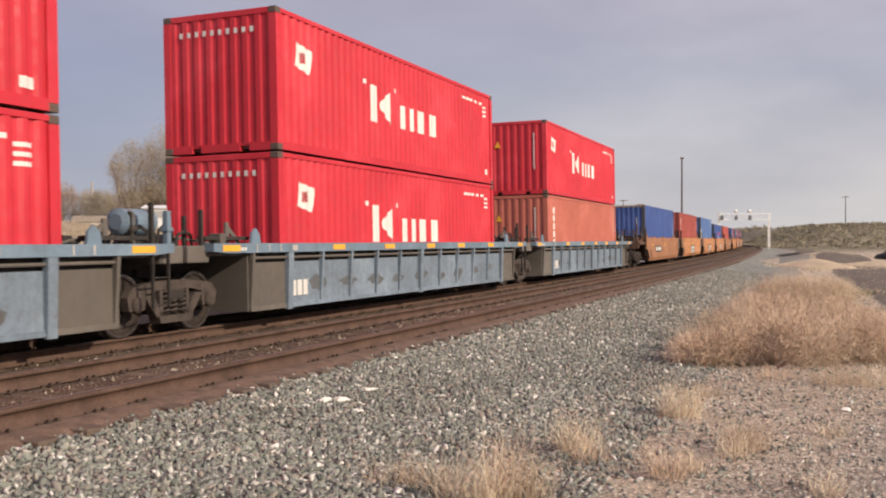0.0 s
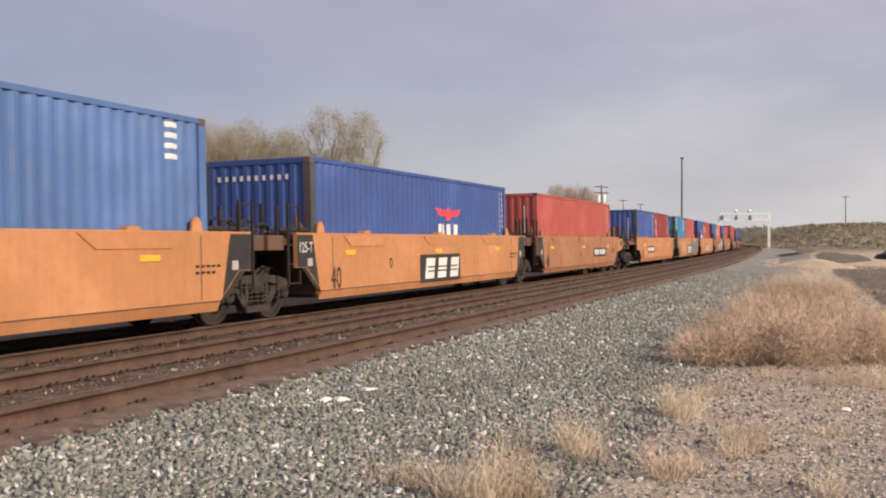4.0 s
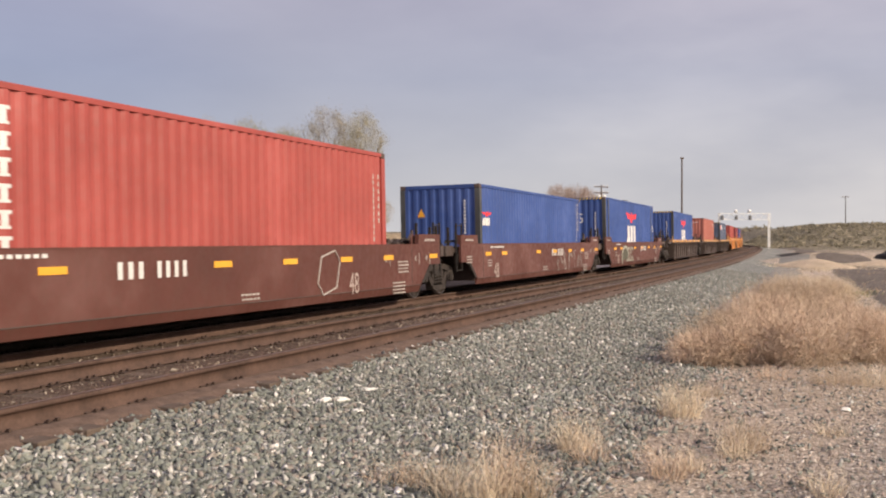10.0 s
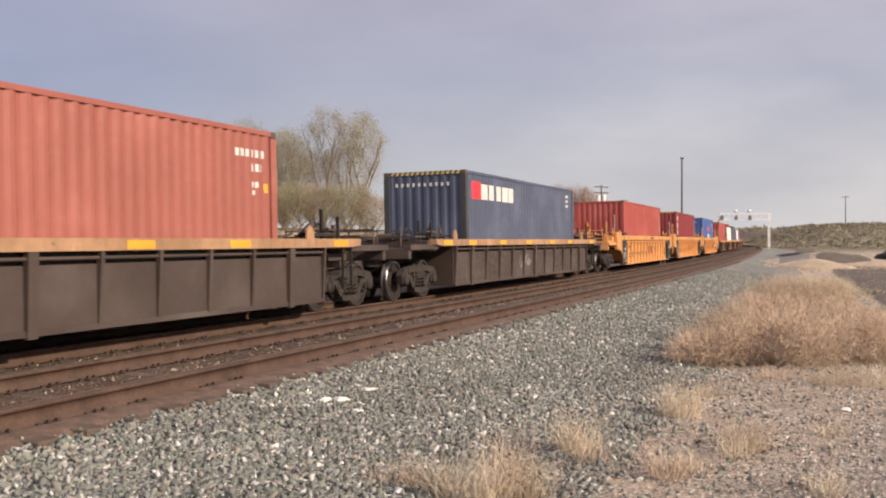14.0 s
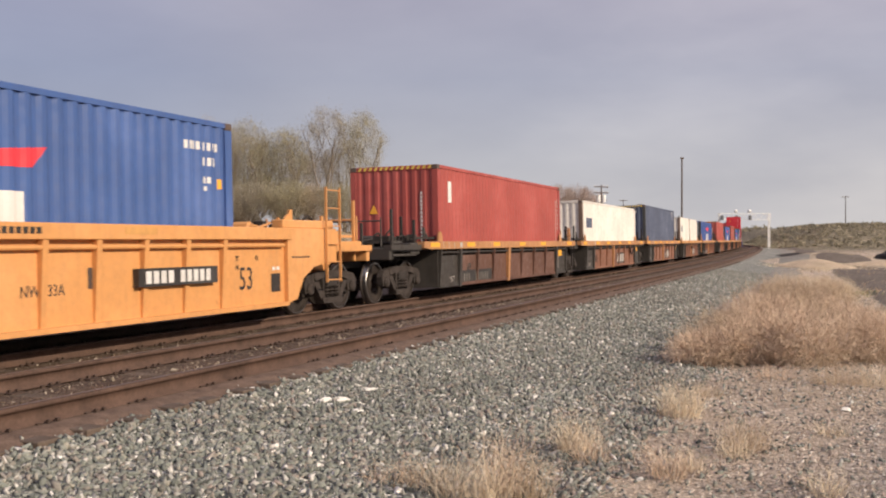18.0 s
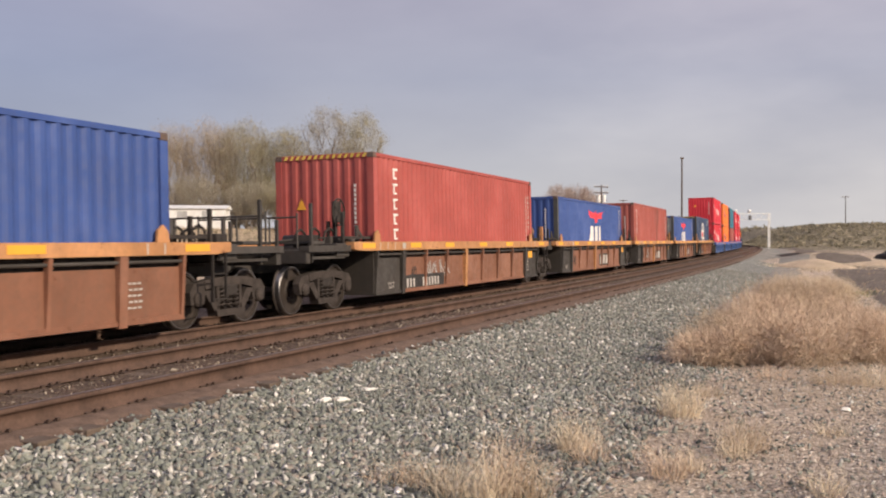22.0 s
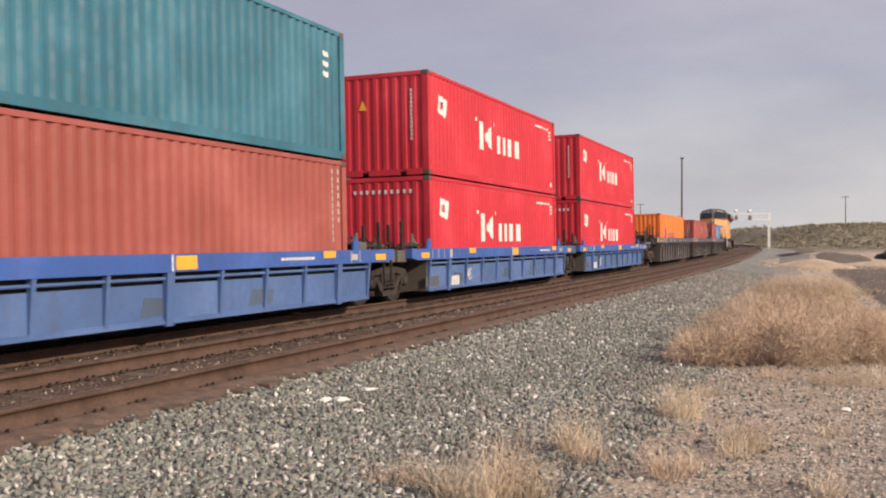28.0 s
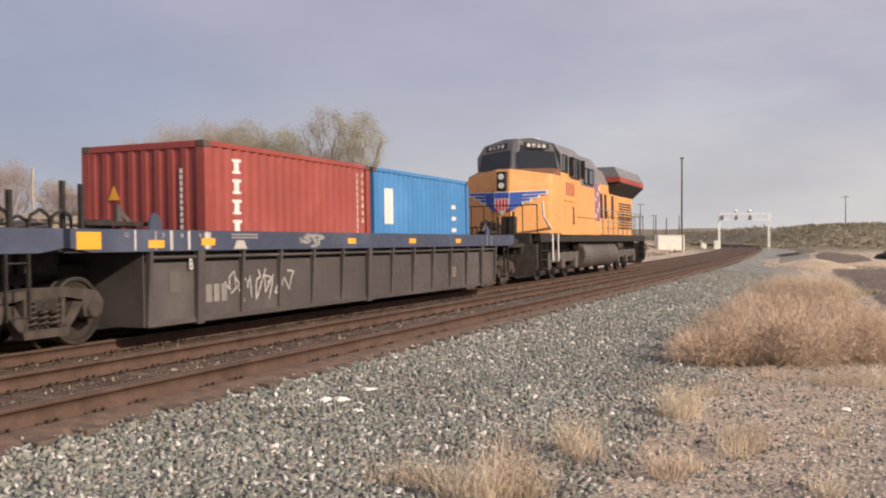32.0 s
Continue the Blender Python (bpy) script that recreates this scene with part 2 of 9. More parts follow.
def big_mesh(name, vs, fs, smooth=False):
    me = bpy.data.meshes.new(name)
    vs, fs = np.asarray(vs, np.float32), np.asarray(fs, np.int32)
    k = fs.shape[1]
    me.vertices.add(len(vs))
    me.vertices.foreach_set("co", vs.ravel())
    me.loops.add(fs.size)
    me.loops.foreach_set("vertex_index", fs.ravel())
    me.polygons.add(len(fs))
    me.polygons.foreach_set("loop_start", np.arange(len(fs), dtype=np.int32) * k)
    me.materials.append(None)
    me.update(calc_edges=True)
    me.validate()
    if smooth:
        me.shade_smooth()
    return me


def ground_material():
    m = bpy.data.materials.new("dry_ground")
    nt, bs, n, ln = nodes_of(m)
    co = n("ShaderNodeTexCoord").outputs["Object"]
    big = noise_tex(n, ln, co, 0.09, 5)
    mid = noise_tex(n, ln, co, 0.7, 6, 0.65)
    fine = noise_tex(n, ln, co, 16.0, 6, 0.7)
    dirt = ramp_of(n, ln, mid, [(0.25, (0.42, 0.355, 0.30)), (0.5, (0.58, 0.49, 0.415)), (0.75, (0.74, 0.64, 0.55))])
    straw = ramp_of(n, ln, noise_tex(n, ln, co, 2.6, 6, 0.7), [(0.3, (0.28, 0.22, 0.145)), (0.7, (0.58, 0.47, 0.32))])
    scrub = ramp_of(n, ln, noise_tex(n, ln, co, 0.45, 7, 0.8), [(0.36, (0.10, 0.095, 0.065)), (0.5, (0.24, 0.21, 0.15)), (0.66, (0.50, 0.42, 0.31))])
    geo = n("ShaderNodeSeparateXYZ")
    ln(co, geo.inputs[0])
    up = n("ShaderNodeMapRange")
    up.inputs[1].default_value, up.inputs[2].default_value = 0.1, 1.6
    ln(geo.outputs[2], up.inputs[0])
    far = n("ShaderNodeMapRange")
    far.inputs[1].default_value, far.inputs[2].default_value = 130.0, 190.0
    ln(geo.outputs[1], far.inputs[0])
    patch = ramp_of(n, ln, big, [(0.42, (0, 0, 0)), (0.62, (0.75,) * 3)])
    c = mix_col(n, ln, patch, dirt, straw)
    c = mix_col(n, ln, up.outputs[0], c, straw)
    c = mix_col(n, ln, far.outputs[0], c, scrub)
    peb = ramp_of(n, ln, fine, [(0.3, (0.55,) * 3), (0.5, (1.0,) * 3), (0.72, (1.5,) * 3)])
    c = mix_col(n, ln, 0.8, c, peb, "MULTIPLY")
    vo = n("ShaderNodeTexVoronoi")
    vo.inputs["Scale"].default_value = 38.0
    ln(co, vo.inputs["Vector"])
    sp = n("ShaderNodeSeparateColor")
    ln(vo.outputs["Color"], sp.inputs[0])
    gravel = ramp_of(n, ln, sp.outputs[0], [(0.0, (0.28, 0.28, 0.29)), (0.25, (0.66, 0.66, 0.66)), (0.6, (0.98, 0.97, 0.96)), (0.85, (1.28, 1.28, 1.28)), (1.0, (1.6, 1.62, 1.64))])
    near = n("ShaderNodeMapRange")
    near.inputs[1].default_value, near.inputs[2].default_value = 0.40, 0.62
    ln(noise_tex(n, ln, co, 0.9, 4), near.inputs[0])
    near.inputs[3].default_value, near.inputs[4].default_value = 0.6, 1.0
    c = mix_col(n, ln, near.outputs[0], c, mix_col(n, ln, 1.0, c, gravel, "MULTIPLY"))
    side = n("ShaderNodeVectorMath")
    side.operation = "DOT_PRODUCT"
    side.inputs[1].default_value = (1.0, -0.80, 0.0)
    ln(co, side.inputs[0])
    warp = n("ShaderNodeMath")
    warp.operation = "MULTIPLY_ADD"
    ln(noise_tex(n, ln, co, 1.3, 5, 0.6), warp.inputs[0])
    warp.inputs[1].default_value = 2.2
    ln(side.outputs["Value"], warp.inputs[2])
    lane = n("ShaderNodeMapRange")
    lane.inputs[1].default_value, lane.inputs[2].default_value = -3.1, -1.7
    lane.inputs[4].default_value = 0.8
    ln(warp.outputs[0], lane.inputs[0])
    close = n("ShaderNodeMapRange")
    close.inputs[1].default_value, close.inputs[2].default_value = 16.0, 11.0
    ln(geo.outputs[1], close.inputs[0])
    both = n("ShaderNodeMath")
    both.operation = "MULTIPLY"
    ln(lane.outputs[0], both.inputs[0])
    ln(close.outputs[0], both.inputs[1])
    c = mix_col(n, ln, both.outputs[0], c, mix_col(n, ln, 1.0, (0.37, 0.335, 0.30), gravel, "MULTIPLY"))
    ln(c, bs.inputs["Base Color"])
    bs.inputs["Roughness"].default_value = 0.95
    bs.inputs["Specular IOR Level"].default_value = 0.1
    bp = n("ShaderNodeBump")
    bp.inputs["Strength"].default_value, bp.inputs["Distance"].default_value = 0.75, 0.06
    ln(noise_tex(n, ln, co, 24.0, 7, 0.75), bp.inputs["Height"])
    ln(bp.outputs[0], bs.inputs["Normal"])
    return m


def stone_material(name, cols, per_island=True, bump=0.4, scale=30.0):
    m = bpy.data.materials.new(name)
    nt, bs, n, ln = nodes_of(m)
    co = n("ShaderNodeTexCoord").outputs["Object"]
    if per_island:
        fac = n("ShaderNodeNewGeometry").outputs["Random Per Island"]
    else:
        vo = n("ShaderNodeTexVoronoi")
        vo.inputs["Scale"].default_value = 24.0
        ln(co, vo.inputs["Vector"])
        sp = n("ShaderNodeSeparateColor")
        ln(vo.outputs["Color"], sp.inputs[0])
        fac = sp.outputs[0]
    k = len(cols)
    base = ramp_of(n, ln, fac, [(i / (k - 1), c) for i, c in enumerate(cols)])
    gr = ramp_of(n, ln, noise_tex(n, ln, co, scale, 5, 0.7), [(0.3, (0.72,) * 3), (0.7, (1.25,) * 3)])
    c = mix_col(n, ln, 0.85, base, gr, "MULTIPLY")
    patch = ramp_of(n, ln, noise_tex(n, ln, co, 0.5, 4), [(0.35, (0.85,) * 3), (0.65, (1.12,) * 3)])
    ln(mix_col(n, ln, 1.0, c, patch, "MULTIPLY"), bs.inputs["Base Color"])
    bs.inputs["Roughness"].default_value = 0.9
    bs.inputs["Specular IOR Level"].default_value = 0.15
    bp = n("ShaderNodeBump")
    bp.inputs["Strength"].default_value, bp.inputs["Distance"].default_value = bump, 0.03
    if per_island:
        ln(noise_tex(n, ln, co, scale * 1.5, 5), bp.inputs["Height"])
    else:
        vd = n("ShaderNodeTexVoronoi")
        vd.inputs["Scale"].default_value = 24.0
        ln(co, vd.inputs["Vector"])
        ln(vd.outputs["Distance"], bp.inputs["Height"])
        bp.invert = True
        bp.inputs["Strength"].default_value = 1.0
    ln(bp.outputs[0], bs.inputs["Normal"])
    return m


GREYS = [(1.50 * r, 1.47 * g, 1.46 * b) for r, g, b in [(0.06, 0.066, 0.06), (0.13, 0.143, 0.128), (0.17, 0.183, 0.16), (0.09, 0.10, 0.092), (0.21, 0.222, 0.196), (0.15, 0.168, 0.152), (0.25, 0.24, 0.205), (0.19, 0.207, 0.188), (0.115, 0.128, 0.118), (0.42, 0.41, 0.385), (0.14, 0.157, 0.143), (0.18, 0.165, 0.145), (0.16, 0.177, 0.162), (0.25, 0.215, 0.19), (0.10, 0.11, 0.10), (0.60, 0.585, 0.55)]]
M_GROUND = ground_material()
M_BALLAST = stone_material("ballast_bed", [tuple(c * 1.0 for c in g) for g in GREYS], per_island=False)
M_STONES = stone_material("ballast_stone", GREYS)
M_PEBBLE = stone_material("pebble", [(0.40, 0.335, 0.29), (0.55, 0.445, 0.37), (0.66, 0.555, 0.465), (0.44, 0.365, 0.31), (0.80, 0.74, 0.66), (0.17, 0.16, 0.15), (0.62, 0.49, 0.41), (0.24, 0.23, 0.22), (0.78, 0.70, 0.61), (0.13, 0.12, 0.115)])
M_RUSTBED = stone_material("rusty_ballast", [(0.092, 0.065, 0.049), (0.12, 0.085, 0.065), (0.142, 0.103, 0.078), (0.10, 0.071, 0.055), (0.20, 0.15, 0.115), (0.124, 0.089, 0.067)], per_island=False)
M_RUSTSTONE = stone_material("rusty_stone", [(0.10, 0.075, 0.058), (0.14, 0.105, 0.08), (0.18, 0.135, 0.105), (0.12, 0.088, 0.068), (0.42, 0.36, 0.29), (0.15, 0.11, 0.085), (0.24, 0.20, 0.155)])
M_RAIL = plain("rusty_rail", (0.100, 0.061, 0.045), 0.75, 0.0, 0.3, 3.0, 0.1)
M_RAILTOP = plain("worn_rail_head", (0.15, 0.12, 0.105), 0.55, 0.2, 0.25, 2.0, 0.04)
M_TIE = plain("weathered_tie", (0.13, 0.098, 0.076), 0.9, 0.0, 0.35, 3.0, 0.5)
M_PLATE = plain("rusty_tie_plate", (0.072, 0.048, 0.037), 0.8, 0.0, 0.3, 6.0, 0.2)

vs, fs = sheet(spread(-1500, 1800, -14, 26, 0.35, 1.06), spread(-900, 2600, -4, 60, 0.4, 1.05), ground_z)
tagged(part("ground", big_mesh("ground", vs, fs, True), M_GROUND, None), "dry dirt and gravel ground with straw-coloured grass", "ground", kind="structure")

NEAR_TRACK, NEAR_TOP = 3.79, 0.152
S_STEPS = np.concatenate([np.arange(-720, -40, 10.0), np.arange(-40, 120, 1.0), np.arange(120, 900, 5.0)])


def along(profile, steps=None):
    """Sweeps a profile of (lateral, height) points along the railway."""
    steps = S_STEPS if steps is None else steps
    k = len(profile)
    rows = []
    for lat, z in profile:
        x, y, _ = on_line(steps, lat)
        rows.append(np.stack([x, y, np.full(len(steps), z)], 1))
    v = np.stack(rows, 1).reshape(-1, 3)
    a = (np.arange(len(steps) - 1)[:, None] * k + np.arange(k - 1)[None, :]).ravel()
    return v, np.stack([a, a + 1, a + k + 1, a + k], 1)[:, ::-1]


bed = big_mesh("roadbed", *along([(-4.2, -0.5), (-2.6, -0.26), (-1.3, -0.19), (1.3, -0.165), (2.0, -0.14), (2.6, -0.035), (4.62, -0.028), (4.86, -0.045), (5.15, -0.12)]), True)
tagged(part("rusty_roadbed", bed, M_RUSTBED, None), "rust-brown stained ballast under both tracks", "roadbed", kind="structure")
# Rust-brown bed carried past the far rail, darker than the dirt beyond it.
far_side = big_mesh("far_bed", *along([(-10.5, -0.60), (-9.0, -0.33), (-6.0, -0.29), (-4.0, -0.30), (-2.5, -0.255)], np.arange(-120, 62, 2.0)), True)
tagged(part("cinder_verge", far_side, M_RUSTBED, None), "dark brown verge on the far side of the tracks", "verge", kind="structure")
dust = big_mesh("dust_strip", *along([(4.55, -0.018), (4.72, -0.012), (4.90, -0.030), (5.06, -0.10)], np.arange(-40, 140, 1.0)), True)
tagged(part("rust_dust", dust, plain("rusty_brown_dust", (0.165, 0.112, 0.084), 0.95, 0.0, 0.35, 5.0, 0.6), None), "rust-brown dirt banked against the outer rail", "dirt", kind="structure")
sh = big_mesh("shoulder", *along([(4.80, -0.065), (5.15, -0.085), (5.6, -0.15), (6.6, -0.27), (7.6, -0.345), (8.3, -0.40), (8.8, -0.48)]), True)
tagged(part("ballast_shoulder", sh, M_BALLAST, None), "grey crushed-stone ballast shoulder beside the track", "ballast", kind="structure")


def rail(lat, top, label):
    prof = [(-0.070, -0.172), (0.070, -0.172), (0.070, -0.160), (0.011, -0.140), (0.008, -0.044), (0.039, -0.040), (0.039, -0.010), (0.024, 0.0), (-0.024, 0.0), (-0.039, -0.010), (-0.039, -0.040), (-0.008, -0.044), (-0.011, -0.140), (-0.070, -0.160), (-0.070, -0.172)]
    v, f = along([(lat + a, top + b) for a, b in prof])
    ob = tagged(part("rail", big_mesh("rail", v, f), M_RAIL, None), label, "rail", kind="structure")
    v, f = along([(lat + 0.026, top + 0.0025), (lat - 0.026, top + 0.0025)])
    part("running_surface", big_mesh("rail_top", v, f), M_RAILTOP, ob, "dull worn steel running surface")


for lat, top in ((-0.75, -0.0147), (0.75, 0.0147)):
    rail(lat, top, "steel rail under the train, rusty sides")
for lat in (NEAR_TRACK - 0.75, NEAR_TRACK + 0.75):
    rail(lat, NEAR_TOP, "rusty brown steel rail of the empty track")


def stone_field(name, count, where, size, flat=0.42, seed=1):
    """Angular stones as one mesh. where: function(rng, n) to x, y, z of the seats."""
    rng = np.random.default_rng(seed)
    P = np.stack(where(rng, count), 1)
    count = len(P)
    base = np.array([(x, y, z) for z in (-0.6, 0.6) for y in (-0.6, 0.6) for x in (-0.6, 0.6)], float)
    tri = np.array([(0, 2, 3), (0, 3, 1), (4, 5, 7), (4, 7, 6), (0, 1, 5), (0, 5, 4), (2, 6, 7), (2, 7, 3), (0, 4, 6), (0, 6, 2), (1, 3, 7), (1, 7, 5)])
    s = size[0] + (size[1] - size[0]) * rng.random(count) ** 1.9
    jig = base[None] * (0.55 + 0.75 * rng.random((count, 8, 1))) + rng.normal(0, 0.12, (count, 8, 3))
    jig *= np.stack([1 + 1.0 * rng.random(count), np.full(count, 0.78), flat + 0.3 * rng.random(count)], 1)[:, None, :]
    q = rng.normal(size=(count, 4))
    q[:, 1:3] *= 0.6
    q /= np.linalg.norm(q, axis=1)[:, None]
    w, x, y, z = q.T
    R = np.stack([1 - 2 * (y * y + z * z), 2 * (x * y - z * w), 2 * (x * z + y * w), 2 * (x * y + z * w), 1 - 2 * (x * x + z * z), 2 * (y * z - x * w), 2 * (x * z - y * w), 2 * (y * z + x * w), 1 - 2 * (x * x + y * y)], 1).reshape(-1, 3, 3)
    V = np.einsum("nij,nkj->nki", R, jig) * s[:, None, None] + P[:, None, :]
    V[:, :, 2] += (s * 0.10)[:, None]
    F = tri[None] + (np.arange(count) * 8)[:, None, None]
    return big_mesh(name, V.reshape(-1, 3), F.reshape(-1, 3))


def shoulder_z(lat):
    return np.interp(lat, (4.80, 5.15, 5.6, 6.6, 7.6, 8.3, 8.8), (-0.06, -0.08, -0.15, -0.27, -0.345, -0.40, -0.48))


def seats_shoulder(rng, n):
    s = 3 + 52 * rng.random(n) ** 1.6
    lat = 4.84 + 0.16 * rng.random(n) + 4.0 * rng.random(n)
    x, y, _ = on_line(s, lat)
    return x, y, np.maximum(shoulder_z(lat), np.where(lat > 7.7, ground_z(x, y), -9.0))


def seats_edge(rng, n):
    s = 3 + 40 * rng.random(n) ** 1.4
    lat = 7.7 + 4.2 * rng.random(n) ** 2.0
    x, y, _ = on_line(s, lat)
    return x, y, ground_z(x, y)


def seats_bed(rng, n):
    s = 2 + 45 * rng.random(n) ** 1.5
    lat = -2.2 + 7.2 * rng.random(n)
    x, y, _ = on_line(s, lat)
    ok = np.min(np.abs(lat[:, None] - np.array([-0.75, 0.75, NEAR_TRACK - 0.75, NEAR_TRACK + 0.75])[None]), axis=1) > 0.13
    return x[ok], y[ok], np.interp(lat, (-2.6, -1.3, 1.3, 2.0, 2.6, 4.62, 4.86, 5.15), (-0.26, -0.19, -0.165, -0.14, -0.035, -0.028, -0.045, -0.12))[ok]


def seats_dirt(rng, n):
    x, y = -1.5 + 9.5 * rng.random(n), 4.5 + 16 * rng.random(n) ** 1.5
    lat, s = lat_of(x, y)
    ok = lat > 7.6
    return x[ok], y[ok], ground_z(x[ok], y[ok]) - 0.004


tagged(part("ballast_stones", stone_field("ballast_stones", 98000, seats_shoulder, (0.012, 0.043), flat=0.34, seed=3), M_STONES, None), "loose angular grey-green ballast stones", "gravel", kind="stuff")
tagged(part("scattered_ballast", stone_field("scattered_ballast", 21000, seats_edge, (0.007, 0.036), seed=4), M_STONES, None), "grey stones scattered over the dirt", "gravel", kind="stuff")
tagged(part("rusty_stones", stone_field("rusty_stones", 21000, seats_bed, (0.007, 0.024), seed=5), M_RUSTSTONE, None), "brown dusty stones between the rails", "gravel", kind="stuff")
tagged(part("pebbles", stone_field("pebbles", 60000, seats_dirt, (0.005, 0.024), seed=6), M_PEBBLE, None), "small tan and grey pebbles on dirt", "gravel", kind="stuff")
M_LITTER = stone_material("pale_litter", [(0.28, 0.22, 0.165), (0.38, 0.32, 0.25), (0.22, 0.175, 0.135), (0.44, 0.385, 0.315)])


def seats_litter(rng, n):
    s = 3 + 40 * rng.random(n) ** 1.5
    lat = np.where(rng.random(n) < 0.55, 1.15 + 1.4 * rng.random(n), 3.2 + 1.2 * rng.random(n))
    x, y, _ = on_line(s, lat)
    keep = wob(x, y, 2.3) + 0.8 * rng.random(n) > 0.4
    z = np.interp(lat, (1.3, 2.0, 2.6, 4.62), (-0.165, -0.14, -0.035, -0.028))
    return x[keep], y[keep], z[keep]


tagged(part("straw_litter", stone_field("straw_litter", 6000, seats_litter, (0.008, 0.038), flat=0.12, seed=8), M_LITTER, None), "pale straw and splinter litter between the rails", "litter", kind="stuff")
M_WHITE = plain("white_rock", (0.80, 0.78, 0.72), 0.85, 0, 0.12, 9, 0.3)


def rock(x, y, r, stretch, name="white_rock", m=None):
    bm = bmesh.new()
    bmesh.ops.create_icosphere(bm, subdivisions=2, radius=r)
    for w in bm.verts:
        w.co *= 1 + 0.75 * noise.noise(w.co * (1.9 / r) + Vector((x * 3, y * 3, 0)))
        w.co.x *= stretch
        w.co.z *= 0.5
    me = bpy.data.meshes.new(name)
    bm.to_mesh(me)
    bm.free()
    me.materials.append(None)
    lat = float(lat_of(x, y)[0])
    z = float(shoulder_z(lat)) if lat < 8.5 else float(ground_z(x, y))
    ob = part(name, me, m or M_WHITE, None, at=pose(x, y, z + r * 0.3, 0, 0, 20))
    return tagged(ob, "small white stone lying on grey ballast", "rock", "white stones on the ballast")


# ---- ties ----
def tie_mesh():
    return Geo().box(-1.3, 1.3, -0.115, 0.115, -0.17, 0.0, 0.012).mesh("tie")


def plates_mesh(outer):
    g = Geo()
    for sx in (-0.75, 0.75):
        bare = sx > 0 and not outer
        g.box(sx - 0.17, sx + (0.07 if bare else 0.17), -0.09, 0.09, 0.0, 0.018)
        for dx in (-0.105,) if bare else (-0.105, 0.105):
            for dy in (-0.05, 0.05):
                g.box(sx + dx - 0.014, sx + dx + 0.014, dy - 0.014, dy + 0.014, 0.018, 0.045)
        g.box(sx - 0.10, sx - 0.072, -0.16, -0.115, -0.03, 0.03)
        if not bare:
            g.box(sx + 0.072, sx + 0.10, -0.16, -0.115, -0.03, 0.03)
    return g.mesh("plates")


TIE, PLATES, INNER_PLATES = tie_mesh(), plates_mesh(True), plates_mesh(False)


def ties(centre, top, first, count, lean):
    holder = tagged(new("tie_row"), "weathered brown wooden cross ties half sunk in dirty ballast", "railway ties", kind="structure")
    rng = random.Random(int(centre * 100))
    for i in range(count):
        s = first + 0.54 * i + rng.uniform(-0.03, 0.03)
        x, y, h = on_line(s, centre)
        m = Matrix.Translation((float(x), float(y), top - 0.184)) @ Matrix.Rotation(-float(h) + rng.uniform(-0.015, 0.015), 4, "Z") @ Matrix.Rotation(-lean, 4, "Y")
        part("tie", TIE, M_TIE, holder, at=m @ Matrix.Translation((0, 0, rng.uniform(-0.012, 0.004))))
        part("tie_plates", PLATES if rng.random() < 0.7 else INNER_PLATES, M_PLATE, holder, at=m)


ties(NEAR_TRACK, NEAR_TOP, 2.5, 130, 0.0)
ties(0.0, 0.0, 4.0, 100, LEAN)
# ---- paints of the train ----
RED = paint("signal_red_paint", (0.585, 0.028, 0.048), amount=0.22, rust=0.05, fade=0.16)
DIM_MARK = paint("dusty_white_marking", (0.50, 0.46, 0.42), amount=0.4, rust=0.05, fade=0.2)
DULL_RED = paint("faded_red_paint", (0.385, 0.080, 0.068), amount=0.25, rust=0.06, fade=0.2)
OXIDE = paint("oxide_red_paint", (0.345, 0.088, 0.071), amount=0.25, rust=0.06, fade=0.2)
CORAL = paint("coral_red_paint", (0.47, 0.135, 0.098), amount=0.25, rust=0.06, fade=0.18)
POST = paint("dark_corner_post", (0.062, 0.066, 0.066), amount=0.5, rust=0.2, fade=0.3)
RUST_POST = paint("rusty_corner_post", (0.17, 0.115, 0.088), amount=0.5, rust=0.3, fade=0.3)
SALMON = paint("salmon_red_paint", (0.385, 0.128, 0.099), amount=0.22, rust=0.05, fade=0.18)
BRICK = paint("brick_red_paint", (0.33, 0.068, 0.058), amount=0.28, rust=0.07, fade=0.2)
MAROON = paint("maroon_paint", (0.23, 0.030, 0.038), amount=0.25, rust=0.06, fade=0.2)
ROYAL = paint("royal_blue_paint", (0.042, 0.088, 0.285), amount=0.25, rust=0.05, fade=0.22)
PALE_BLUE = paint("pale_blue_paint", (0.085, 0.165, 0.375), amount=0.28, rust=0.05, fade=0.22)
SEA_BLUE = paint("sea_blue_paint", (0.040, 0.18, 0.34), amount=0.3, rust=0.07, fade=0.25)
NAVY = paint("navy_paint", (0.035, 0.060, 0.125), amount=0.25, rust=0.05, fade=0.25)
SLATE = paint("slate_blue_paint", (0.085, 0.105, 0.165), amount=0.25, rust=0.05, fade=0.22)
TEAL = paint("teal_paint", (0.038, 0.168, 0.24), amount=0.5, rust=0.12, fade=0.28)
CREAM = paint("cream_white_paint", (0.79, 0.755, 0.70), amount=0.4, rust=0.09, fade=0.15)
ORANGE = paint("bright_orange_paint", (0.86, 0.205, 0.042), amount=0.18, rust=0.06, fade=0.12)
SKY = paint("sky_blue_paint", (0.058, 0.225, 0.49), amount=0.18, rust=0.04, fade=0.15)
CASTING = paint("grimy_corner_steel", (0.12, 0.085, 0.07), amount=0.4, rust=0.2)
ROD = paint("dull_galvanised_rod", (0.33, 0.33, 0.32), amount=0.3, rust=0.1)
GREY_DOOR = paint("worn_grey_door", (0.17, 0.19, 0.21), amount=0.4, rust=0.12, fade=0.3)
W_MARK = paint("white_marking", (0.72, 0.70, 0.67), amount=0.18, rust=0.02, fade=0.1)
